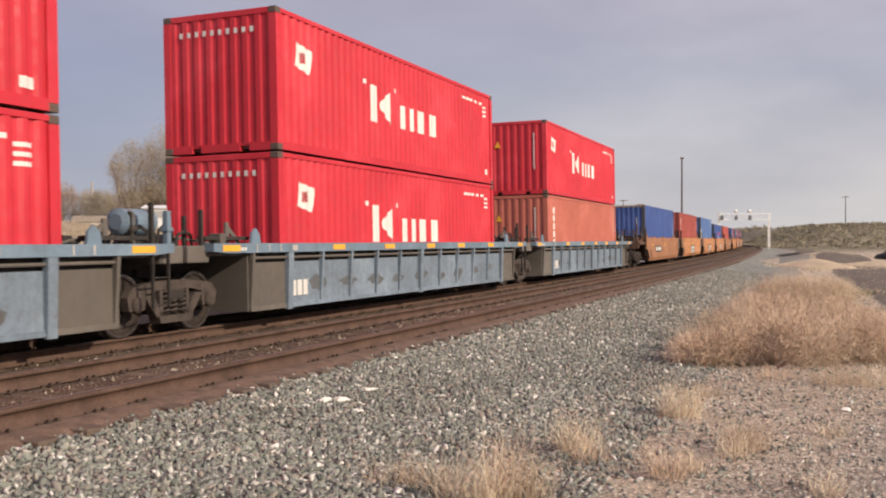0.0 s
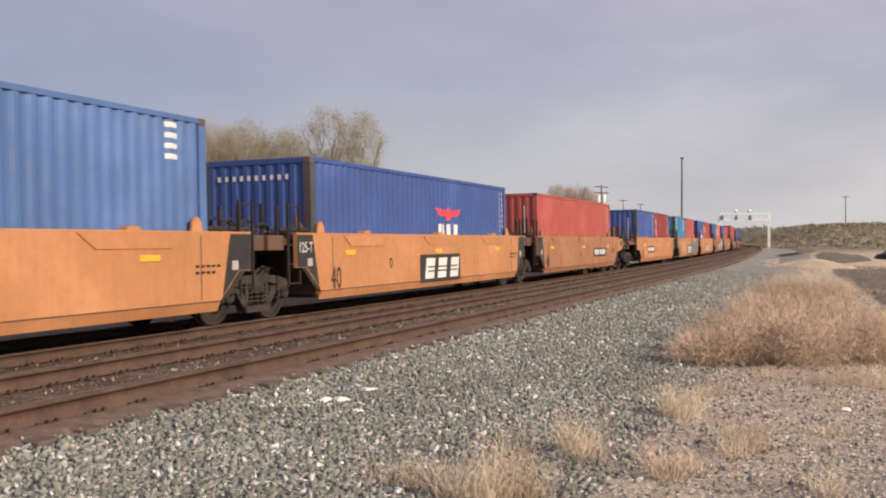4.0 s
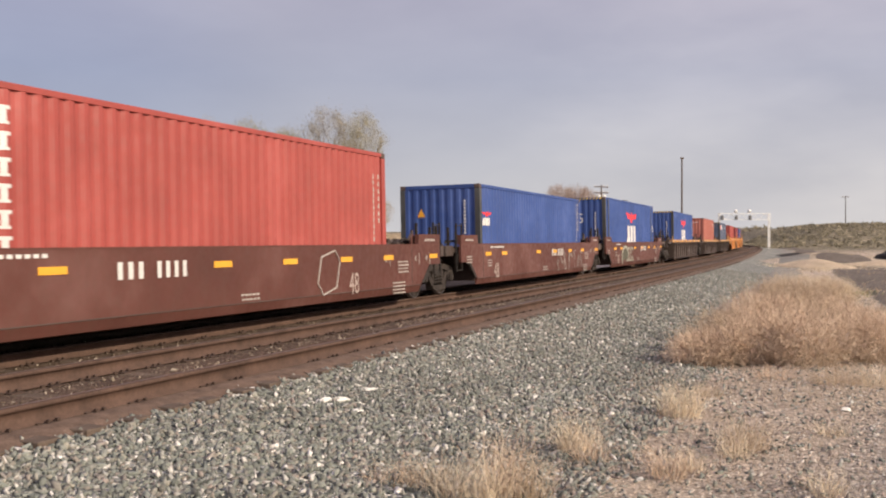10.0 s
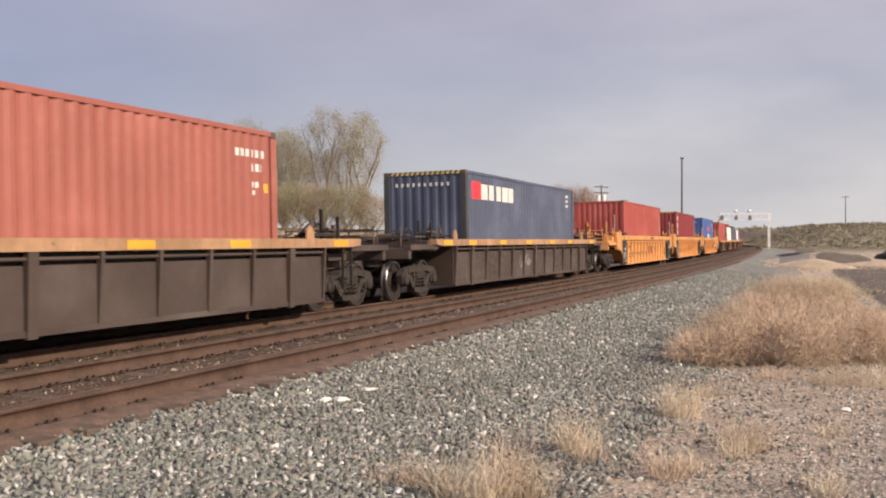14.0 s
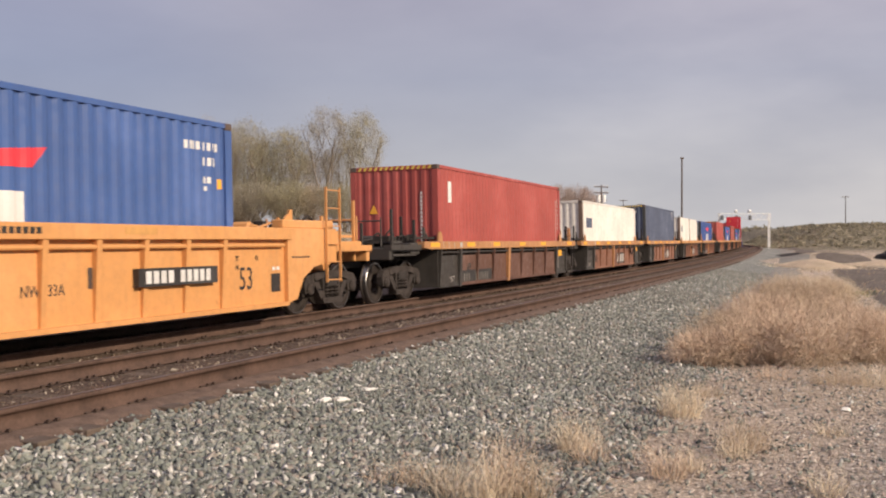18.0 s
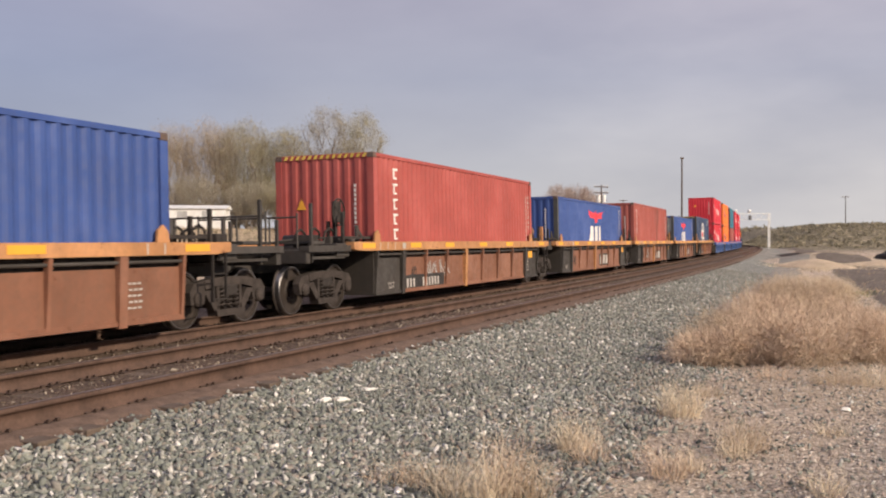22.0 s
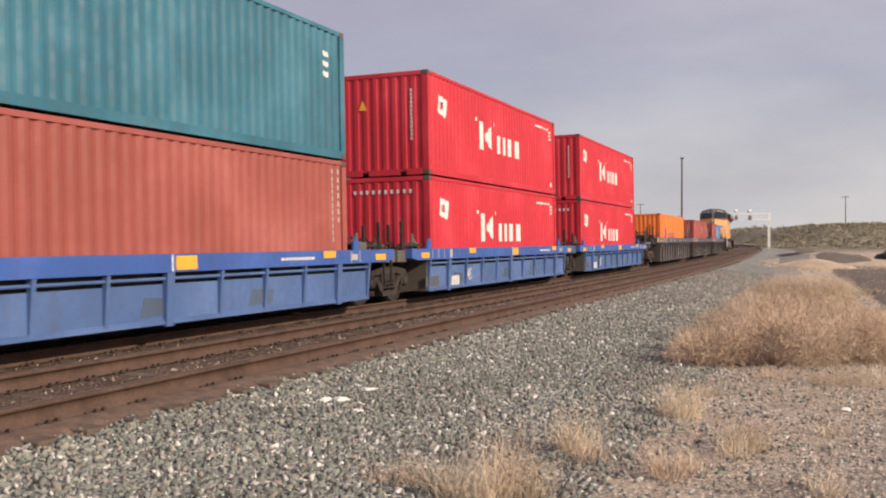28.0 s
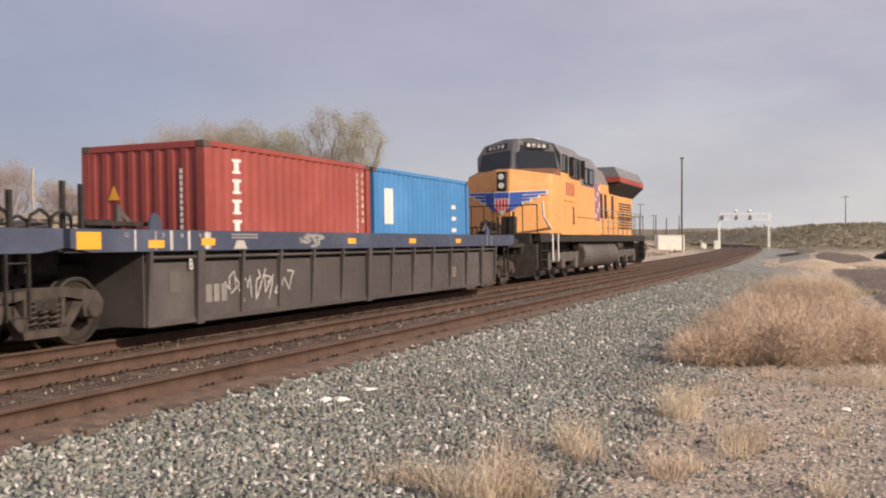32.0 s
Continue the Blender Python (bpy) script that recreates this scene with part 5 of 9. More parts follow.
    bars_row(car, -wl + 1.5, 1.05, 3, 0.08, 0.1, 0.05, K_MARK, 1.369, "small black stencil figures")
    MOVERS.append((car, uc, 0.0))
    return car


BLUE_SILL = paint("grey_blue_steel", (0.16, 0.23, 0.30), amount=0.45, rust=0.14, fade=0.3)
SMUDGE = paint("dark_smudged_blue", (0.115, 0.13, 0.145), amount=0.7, rust=0.2, fade=0.3)
BLUE_PANEL = paint("weathered_grey_blue", (0.205, 0.262, 0.325), dirt=(0.07, 0.06, 0.055), amount=0.75, rust=0.14, fade=0.35)
TAN = paint("grimy_grey_brown_steel", (0.135, 0.122, 0.108), amount=0.5, rust=0.12, fade=0.3)
GOLD = paint("faded_orange_yellow", (0.51, 0.228, 0.096), amount=0.34, rust=0.06, fade=0.18)
GOLD_DIRT = paint("dirty_orange_yellow", (0.375, 0.172, 0.085), amount=0.5, rust=0.10, fade=0.2)
CAR_BROWN = paint("brown_steel", (0.122, 0.045, 0.035), amount=0.35, rust=0.06, fade=0.25)
UMBER = paint("dark_umber_steel", (0.082, 0.060, 0.052), amount=0.45, rust=0.10, fade=0.3)
RUST_GEAR = paint("rust_brown_gear", (0.125, 0.068, 0.046), amount=0.45, rust=0.15, fade=0.3)
TAN_SILL = paint("tan_orange_sill", (0.44, 0.255, 0.14), amount=0.5, rust=0.22, fade=0.3)
YELLOW = paint("chrome_yellow_paint", (0.68, 0.33, 0.118), amount=0.3, rust=0.08, fade=0.08)
DARK_RUST = paint("dark_rust_panel", (0.145, 0.072, 0.052), amount=0.5, rust=0.15, fade=0.35)
RUSTY = paint("rusty_brown_panel", (0.248, 0.113, 0.070), amount=0.5, rust=0.22, fade=0.35)
DARK_END = paint("charcoal_panel", (0.052, 0.047, 0.043), amount=0.4, rust=0.1, fade=0.25)
AMBER_SILL = paint("rusty_amber_sill", (0.50, 0.245, 0.105), amount=0.5, rust=0.25, fade=0.25)
COBALT = paint("cobalt_blue_steel", (0.085, 0.155, 0.345), amount=0.4, rust=0.08, fade=0.25)
COBALT_SILL = paint("cobalt_blue_sill", (0.050, 0.120, 0.40), amount=0.3, rust=0.08, fade=0.2)
ASH = paint("sooty_grey_panel", (0.084, 0.073, 0.071), amount=0.4, rust=0.06, fade=0.25)
MIDNIGHT = paint("midnight_blue_sill", (0.060, 0.075, 0.125), amount=0.4, rust=0.08, fade=0.25)


def fit_out():
    rng = random.Random(11)
    STD, HC = 2.591, 2.896
    FL, UP = 0.44, 3.065
    box40, box20 = 12.192, 6.058

    # weathered grey-blue cars with stacked red boxes
    for i, (uc, hs) in enumerate(((3.6, 9.05), (21.68, 9.05), (39.95, 9.2))):
        car = ribbed_car(uc, hs, BLUE_SILL, BLUE_PANEL, TAN, "weathered grey-blue well car with ribbed sides carrying stacked containers", 1.37, 0.16, 0.22, 1.25, rng, dark_ends=1.2, tank=i == 0, group="grey-blue well cars")
        reflectors(car, [(y, 1.24) for y in (-hs + 1.0, -4.3, -1.9, 0.5, 2.6, 5.0, hs - 1.2)], 1.471, 0.5, 0.10)
        truck(car, uc, -hs, GRIME)
        if i == 2:
            truck(car, uc, hs - 0.1, GRIME)
        for y in (-5.0, -3.7, -2.4, -1.2, 0.1, 1.4, 2.6, 3.9, 5.1):
            ry, rz, zc = rng.uniform(0.22, 0.42), rng.uniform(0.10, 0.20), rng.uniform(0.5, 0.72)
            spot = [(y + ry * rng.uniform(0.6, 1.15) * math.cos(q * 0.4488), zc + rz * rng.uniform(0.6, 1.2) * math.sin(q * 0.4488)) for q in range(14)]
            part("worn_patch", Geo().prism(spot, 1.361, 1.3635), SMUDGE, car, "dark smudge worn into the panel")
        bars_row(car, -6.2, 0.42, 4, 0.16, 0.28, 0.05, W_MARK, 1.366, "white stencil lettering as plain bars")
        bars_row(car, -8.3, 1.25, 8, 0.06, 0.05, 0.03, W_MARK, 1.471, "white stencil lines on the chord")
    stack = "bright red steel shipping container with white trade mark, stacked two high"
    container(-2.06, box40, STD, FL, RED, stack, marks_red_line())
    container(-2.06, box40, STD, UP, RED, stack, marks_red_line())
    container(15.55, box40, STD, FL, RED, stack, marks_red_line(), front="row")
    container(15.55, box40, STD, UP, RED, stack, marks_red_line(), front="row")
    container(33.75, box40, STD, FL, CORAL, "coral-red steel shipping container under a bright red one", marks_column(-5.3, 0.5, 2.2, 6) + marks_tail(box40))
    container(33.75, box40, STD, UP, RED, stack, marks_red_line())

    # two orange five-unit cars with smooth sides
    first = [52.5, 68.15, 83.8, 99.35, 115.15, 130.4]
    second = [133.9, 150.1, 165.65, 181.2, 196.9, 212.7]
    for row, offset in ((first, 0), (second, 5)):
        for i in range(5):
            uc, hs = (row[i] + row[i + 1]) / 2, (row[i + 1] - row[i]) / 2
            ends = {0: 1, 4: -1}.get(i, 2)
            car = smooth_car(uc, hs, GOLD if offset + i in (1, 2, 3, 5, 6, 7) else GOLD_DIRT, RUST_GEAR, "orange-yellow smooth-sided articulated well car, dusty", 1.54, 0.30, rng, black_ends=ends, tank=i == 4, hand_wheel=i == 4, group="orange well cars")
            truck(car, uc, -hs)
            if i == 4:
                truck(car, uc, hs)
            if i in (0, 4):
                couplers(car, hs, RUST_GEAR, (-1,) if i == 0 else (1,), 1.5, GOLD if i == 4 else None)
            X = 1.4715
            reflectors(car, [(-5.0, 1.13), (-0.2, 1.12), (4.4, 1.12)], X, 0.45, 0.09)
            letters(car, "40", -5.85, 0.48, 0.62, K_MARK, X, "black length figures", 0.72)
            if i in (1, 2, 3):
                letters(car, "125-T", -hs + 0.82, 1.20, 0.27, W_MARK, 1.473, "white capacity figures", 0.8)
                letters(car, "BCDE"[i - 1 + (offset > 0)], -3.1, 0.82, 0.32, K_MARK, X, "black unit letter", 0.7)
                part("logo_panel", Geo().box(X, X + 0.003, -1.38, 1.3, 0.42, 1.08), K_MARK, car, "black trade mark panel")
                for y in (-1.05, -0.25, 0.6):
                    part("logo_block", Geo().prism([(y - 0.06, 0.50), (y + 0.50, 0.50), (y + 0.62, 0.99), (y + 0.06, 0.99)], X + 0.0035, X + 0.006), W_MARK, car, "white slanted trade mark block")
                for z in (0.66, 0.76):
                    part("logo_stripe", Geo().box(X + 0.0065, X + 0.0085, -0.92, 1.08, z, z + 0.035), K_MARK, car, "dark stripe through the trade mark")
            else:
                letters(car, "B" if i == 0 else "A", -0.85, 0.80, 0.32, K_MARK, X, "black unit letter", 0.7)
                y0 = -4.0 if i == 0 else 1.6
                part("number_panel", Geo().box(X, X + 0.003, y0, y0 + 2.4, 0.75, 1.10), K_MARK, car, "black number panel")
                bars_row(car, y0 + 0.15, 0.83, 4, 0.16, 0.20, 0.05, W_MARK, X + 0.0035, "white reporting mark as plain bars")
                bars_row(car, y0 + 1.15, 0.83, 6, 0.14, 0.20, 0.04, W_MARK, X + 0.0035, "white car number as plain bars")
            bars_row(car, hs - 2.3, 1.0, 5, 0.09, 0.04, 0.05, K_MARK, X, "small black stencils")
            bars_row(car, hs - 2.3, 0.9, 4, 0.09, 0.04, 0.05, K_MARK, X, "small black stencils")
            if offset + i == 6:
                graffiti_blocks(car, 0.9, X, 0.36, 1.52)
                graffiti_scrawl(car, -4.6, X, 0.36, 1.45, rng, W_MARK, 5)
            if offset + i == 8:
                graffiti_rounds(car, -5.0, X)
                graffiti_white(car, 1.8, X)
            if offset + i == 9:
                graffiti_scrawl(car, -5.0, X, 0.4, 1.35, rng, paint("faint_grey_scrawl", (0.30, 0.15, 0.09)), 9)
    container(54.29, box40, HC, 0.455, ROYAL, "royal blue steel shipping container in an orange well car", marks_tail(box40), hazard=True)
    c = container(69.75, box40, HC, 0.455, BRICK, "faded red steel shipping container in an orange well car", marks_column(-5.25, 0.75, 2.55, 3, 0.36) + marks_tail(box40))
    for a, w, h in ((-0.92, 0.16, 0.44), (-0.68, 0.24, 0.32), (-0.36, 0.30, 0.32)):
        part("lettering_block", Geo().box(a, a + w, 0, 0.004, 2.26, 2.26 + h), W_MARK, c, "white lettering as a plain block", at=Matrix.Translation((0, -box40 / 2 + 0.004, 0)))
    part("label", Geo().box(0.16, 0.50, 0, 0.004, 1.98, 2.22), Y_MARK, c, "yellow label on the end wall", at=Matrix.Translation((0, -box40 / 2 + 0.004, 0)))
    container(85.54, box40, HC, 0.455, PALE_BLUE, "pale blue steel shipping container with a white placard", [([rect(-5.78, -5.3, 0.5, 1.92)], W_MARK, "white placard"), (spokes(5.1, 2.2, 4, 0.3, 0.08, 0.08, True), W_MARK, "white code figures")], front="row")
    container(101.1, box40, STD, FL, ROYAL, "royal blue steel shipping container with a red winged emblem", marks_eagle(1.3, 1.1, 0.6) + marks_tail(box40), front="row")
    container(116.8, box40, STD, FL, DULL_RED, "red steel shipping container with weathered ribs", marks_tail(box40))
    container(136.12, box20, STD, FL, ROYAL, "short royal blue steel shipping container", marks_tail(box20))
    container(142.22, box20, STD, FL, MAROON, "short maroon steel shipping container with white lettering", marks_column(-2.45, 0.7, 2.2, 3, 0.36) + marks_tail(box20), front="none")
    container(151.78, box20, STD, FL, SEA_BLUE, "short sea-blue steel shipping container, rust spots", marks_column(-2.45, 1.0, 2.5, 3, 0.5) + [(spokes(1.6, 1.7, 3, 0.5, 0.18, 0.08, True), W_MARK, "white code figures")])
    container(157.92, box20, STD, FL, DULL_RED, "short faded red steel shipping container", marks_tail(box20), front="none")
    container(167.3, box20, STD, FL, ROYAL, "short royal blue container with a red winged emblem", marks_eagle(0.9, 1.1, 0.62) + marks_tail(box20))
    container(173.52, box20, STD, FL, BRICK, "short brick-red steel shipping container", [([rect(-2.3, -1.9, 1.5, 2.2)], W_MARK, "white device")], front="none")
    container(182.86, box20, STD, FL, ROYAL, "short royal blue steel shipping container", marks_tail(box20))
    container(189.0, box20, STD, FL, CORAL, "short coral-red container with large white lettering", [([rect(-2.28, -2.1, 1.5, 2.12), rect(-2.1, -1.75, 1.98, 2.12), rect(-2.1, -1.75, 1.5, 1.64), rect(-1.7, -1.5, 1.5, 2.12, 0.12), rect(-1.35, -1.1, 1.5, 2.12)], W_MARK, "white lettering as plain shapes")] + marks_tail(box20), front="none")
    container(198.45, box20, STD, FL, ROYAL, "short royal blue container with a red winged emblem", marks_eagle(0.5, 1.1, 0.75) + marks_tail(box20))
    container(204.55, box20, STD, FL, BRICK, "short oxide-red container with white stacked lettering", marks_column(-2.2, 0.6, 2.3, 6) + [([rect(-0.2, 0.5, 1.3, 2.0)], MAROON, "dark repaired patch")] + marks_tail(box20), front="none")

    # brown smooth-sided three-unit car
    row = [216.8, 235.2, 253.3, 271.2]
    for i in range(3):
        uc, hs = (row[i] + row[i + 1]) / 2, (row[i + 1] - row[i]) / 2
        car = smooth_car(uc, hs, CAR_BROWN, UMBER, "dark brown smooth-sided articulated well car", 1.31, 0.22, rng, pads=0, black_ends=0, group="brown well cars")
        truck(car, uc, -hs)
        if i == 2:
            truck(car, uc, hs)
        if i != 1:
            couplers(car, hs, UMBER, (-1,) if i == 0 else (1,), 1.35)
        X = 1.4715
        reflectors(car, [(y, 0.99) for y in (-6.1, -4.6, -0.9, 1.2, 3.4, 5.4, hs - 1.2)], X, 0.5, 0.10)
        letters(car, "48", -5.6 if i else 3.5, 0.34, 0.62, paint("faded_white_marking", (0.45, 0.36, 0.32)), X, "faded white length figures", 0.72)
        bars_row(car, -3.4 if i == 0 else 0.8, 0.88, 3, 0.10, 0.24, 0.12, W_MARK, X, "white reporting mark as plain bars")
        bars_row(car, -2.55 if i == 0 else 1.65, 0.88, 4, 0.09, 0.24, 0.11, W_MARK, X, "white car number as plain bars")
        bars_row(car, -5.9, 1.2, 9, 0.09, 0.05, 0.05, W_MARK, X, "small white stencils")
        for y0, z0, rows_n, bars_n in ((-hs + 1.15, 0.96, 3, 4), (hs - 3.3, 0.92, 4, 5), (hs - 3.6, 0.46, 4, 6), (-0.4, 0.5, 2, 5), (-hs + 2.9, 0.84, 3, 3)):
            for r in range(rows_n):
                bars_row(car, y0 + 0.02 * (r % 2), z0 - 0.075 * r, bars_n, 0.085, 0.032, 0.03, DIM_MARK, X, "small white stencil lines")
        for y0, txt in ((hs - 4.0, "40"), (hs - 2.35, "45"), (hs - 1.7, "48")):
            letters(car, txt, y0, 0.94, 0.17, DIM_MARK, X, "small white length figures", 0.75)
            part("position_mark", Geo().box(X, X + 0.003, y0 + 0.25, y0 + 0.275, 0.86, 1.12), DIM_MARK, car, "thin white position mark")
        for q in (-1, 1):
            bars_row(car, q * (hs - 1.4) - 0.3, 1.40, 5, 0.10, 0.05, 0.03, DIM_MARK, 1.4625, "small white stencil lines")
            part("end_riser", Geo().prism([(q * (hs - 0.75), 1.31), (q * (hs - 2.1), 1.31), (q * (hs - 2.05), 1.56), (q * (hs - 0.75), 1.56)], 1.36, 1.462), CAR_BROWN, car)
        if i == 0:
            g = Geo()
            hexa = [(2.2, 0.6), (2.35, 1.1), (2.9, 1.22), (3.1, 1.0), (2.95, 0.5), (2.4, 0.38)]
            for a, b in zip(hexa, hexa[1:] + hexa[:1]):
                g.rod((X, *a), (X, *b), 0.018, 4)
            part("emblem_outline", g, paint("pale_chalk", (0.5, 0.46, 0.42)), car, "pale six-sided emblem outline")
        if i == 1:
            graffiti_scrawl(car, 1.6, X, 0.3, 1.15, rng, paint("grey_scrawl", (0.34, 0.30, 0.27)), 8)
        if i == 2:
            graffiti_arch(car, -4.5, X)
    container(219.65, box40, HC, 0.455, DULL_RED, "oxide-red steel shipping container with white stacked lettering", marks_column(-5.0, 0.75, 2.66, 6, 0.36) + marks_tail(box40))
    container(238.2, box40, STD, FL, ROYAL, "royal blue steel shipping container with a small emblem", marks_eagle(-5.4, 1.5, 0.26) + marks_tail(box40))
    c = container(255.3, 13.716, HC, 0.455, ROYAL, "long royal blue shipping container with red winged emblem", marks_eagle(-0.1, 1.2, 0.98) + marks_tail(13.716), hazard=True)
    part("lettering", text_mesh("45", 0.62, 0.85), W_MARK, c, "white length figures", at=Matrix.Translation((-0.28, -6.858, 1.75)) @ Matrix.Rotation(-math.pi / 2, 4, "Z"))
    part("lettering", text_mesh("45", 0.52, 0.85), W_MARK, c, "white length figures", at=Matrix.Translation((HW + 0.004, 6.22, 1.42)))
    for y in (-6.096, 6.096):
        part("corner_post", Geo().box(HW - 0.02, HW + 0.004, y - 0.09, y + 0.09, 0.1, 2.85), SLATE, c)

    # three separate dark cars with tan chords
    grimed = paint("grimed_marking", (0.13, 0.105, 0.09), amount=0.4)
    for i, uc in enumerate((284.2, 306.35, 328.4)):
        hs = 9.15
        car = ribbed_car(uc, hs, TAN_SILL, UMBER, UMBER, "dark brown ribbed well car with tan top chord", 1.45, 0.17, 0.24, 1.3, rng, group="dark brown well cars", reach=0.22)
        reflectors(car, [(-hs + 1.0, 1.3), (-6.3, 1.3), (-3.6, 1.3), (-0.9, 1.3), (2.0, 1.3), (4.5, 1.3), (hs - 1.1, 1.3)], 1.471, 0.6, 0.12)
        truck(car, uc, -hs)
        truck(car, uc, hs)
        couplers(car, hs, UMBER, rail=1.66)
        for q in (-1, 1):
            a, b = sorted((q * (hs + 0.1), q * (hs + 0.75)))
            part("crossover_board", Geo().box(-1.1, 1.3, a, b, 1.49, 1.53).box(-0.9, 1.1, a + 0.1, b - 0.1, 1.40, 1.44), UMBER, car)
            part("lever_stand", Geo().box(1.05, 1.12, q * (hs - 0.7) - 0.04, q * (hs - 0.7) + 0.04, 1.45, 1.74).box(1.02, 1.15, q * (hs - 0.7) - 0.32, q * (hs - 0.7) + 0.32, 1.62, 1.66), UMBER, car)
        bars_row(car, -7.2, 0.40, 4, 0.07, 0.22, 0.11, grimed, 1.366, "grimed-over reporting mark as plain bars")
        bars_row(car, -5.9, 0.40, 5, 0.08, 0.22, 0.11, grimed, 1.366, "grimed-over car number as plain bars")
        graffiti_scrawl(car, -1.5 if i else 1.2, 1.366, 0.5, 1.0, rng, paint("pale_scrawl", (0.42, 0.40, 0.38)), 4)
    container(278.1, box40, HC, 0.455, ROYAL, "royal blue shipping container with a red winged emblem", marks_eagle(-0.1, 1.2, 1.0) + marks_tail(box40), hazard=True)
    container(300.25, box40, HC, 0.455, SALMON, "salmon-red steel shipping container on a dark well car", marks_code(box40), front="row")
    container(322.3, box40, HC, 0.455, SLATE, "slate-blue shipping container with red and white lettering", [([rect(-5.55, -4.8, 2.12, 2.62)], R_MARK, "red block"), (spokes(-4.66, 2.13, 5, 0.48, 0.44, 0.16) + spokes(5.1, 2.2, 3, 0.32, 0.09, 0.09, True), W_MARK, "white lettering as plain blocks")], hazard=True, front="row")

    # yellow three-unit car
    row = [341.5, 361.0, 380.9, 400.1]
    for i in range(3):
        uc, hs = (row[i] + row[i + 1]) / 2, (row[i + 1] - row[i]) / 2
        car = deep_car(uc, hs, YELLOW, "clean bright yellow deep well car with black end panels", rng, i != 2)
        truck(car, uc, -hs)
        if i == 2:
            truck(car, uc, hs)
        if i != 1:
            couplers(car, hs, YELLOW, (-1,) if i == 0 else (1,), 1.5)
    container(344.95, box40, HC, 0.455, DULL_RED, "brick-red steel shipping container in a yellow well car", marks_tail(box40))
    c = container(364.7, box40, HC, 0.455, MAROON, "maroon steel shipping container with white lettering", [(spokes(-5.25, 1.3, 3, 0.3, 0.36, 0.12, True), W_MARK, "white stacked lettering shapes"), ([rect(a, a + 0.022, z, z + h) for a, z, h in ((-3.6, 1.1, 0.5), (-2.2, 1.6, 0.35), (-0.6, 1.2, 0.45), (-0.1, 0.8, 0.7), (1.2, 1.5, 0.5), (2.4, 0.9, 0.6), (3.3, 1.0, 0.4), (4.2, 1.3, 0.7))], SALMON, "pale vertical scratches")] + marks_tail(box40), hazard=True)
    part("lettering_blocks", Geo().box(-0.92, -0.72, 0, 0.004, 2.2, 2.52).box(-0.62, -0.40, 0, 0.004, 2.2, 2.44).box(-0.30, -0.06, 0, 0.004, 2.2, 2.44), W_MARK, c, "white lettering as plain blocks", at=Matrix.Translation((0, -box40 / 2 + 0.004, 0)))
    container(384.25, box40, HC, 0.455, paint("mid_blue_paint", (0.061, 0.123, 0.326), amount=0.25, rust=0.05, fade=0.2), "mid-blue shipping container with a red winged emblem", marks_eagle(0.7, 1.15, 0.85) + marks_code(box40), front="row")

    # two rust-brown five-unit cars with amber chords
    rows = ([403.6, 419.6, 435.2, 450.75, 466.3, 482.0], [485.4, 501.25, 516.9, 532.5, 548.0, 563.8])
    for k, row in enumerate(rows):
        for i in range(5):
            uc, hs = (row[i] + row[i + 1]) / 2, (row[i + 1] - row[i]) / 2
            car = ribbed_car(uc, hs, AMBER_SILL, DARK_RUST if (k, i) == (0, 0) else RUSTY, DARK_END, "rust-brown ribbed well car with amber top chord and charcoal ends", 1.39, 0.19, 0.24, 1.35, rng, dark_ends=1.45, step_paint=AMBER_SILL, tall_step=i == 3, tank=i == 0 or (k, i) == (1, 2), hand_wheel=-1 if (k, i) == (1, 0) else 0, group="rust-brown well cars", dark_far=i != 4)
            truck(car, uc, -hs)
            if i == 4:
                truck(car, uc, hs)
            reflectors(car, [(-hs + 1.2, 1.25), (-4.2, 1.25), (-2.0, 1.25), (0.6, 1.25), (3.0, 1.25), (hs - 1.4, 1.25)], 1.471, 0.62, 0.11)
            X = 1.366
            wl = hs - 1.66
            if i in (0, 4):
                couplers(car, hs, DARK_END, (-1,) if i == 0 else (1,), 1.38)
            if i != 4:
                part("square_reflector", Geo().box(1.361, 1.366, wl - 0.95, wl - 0.5, 0.86, 1.08), Y_MARK, car, "yellow reflector on the end panel")
            for r in range(5):
                bars_row(car, wl - 1.35 + 0.03 * (r % 2), 0.80 - 0.085 * r, 4, 0.075, 0.03, 0.03, DIM_MARK, X, "small white stencil lines")
            letters(car, "40", -4.3, 0.48, 0.5, K_MARK, X, "black length figures", 0.7)
            letters(car, "125-T", -5.6, 0.36, 0.20, DIM_MARK, X, "white capacity figures", 0.75)
            if i in (1, 2, 3):
                part("logo_panel", Geo().box(X, X + 0.003, 0.3, 2.3, 0.36, 0.85), K_MARK, car, "black trade mark panel")
                for y in (0.45, 1.03, 1.62):
                    part("logo_block", Geo().prism([(y - 0.04, 0.42), (y + 0.38, 0.42), (y + 0.48, 0.79), (y + 0.06, 0.79)], X + 0.0035, X + 0.006), DIM_MARK, car, "dusty white slanted trade mark block")
            else:
                part("number_panel", Geo().box(X, X + 0.003, -4.9, -1.9, 0.28, 0.62) if i == 4 else Geo().box(X, X + 0.003, -4.7, -2.2, 0.30, 0.62), K_MARK, car, "black number panel")
                ink = TAN if (k, i) == (0, 0) else DIM_MARK
                bars_row(car, -4.75, 0.34, 4, 0.10, 0.20, 0.09, ink, X + 0.0035, "dusty reporting mark as plain bars")
                bars_row(car, -3.6, 0.34, 6, 0.10, 0.20, 0.09, ink, X + 0.0035, "dusty car number as plain bars")
            if (k, i) in ((0, 1), (0, 3)):
                loop = [(1.475, 3.4 - 1.5 * i / 3 + 0.24 * q - (3.6 if i == 3 else 0.0), 1.16 - 0.42 * math.sin(math.pi * q / 6) ** 1.5) for q in range(7)]
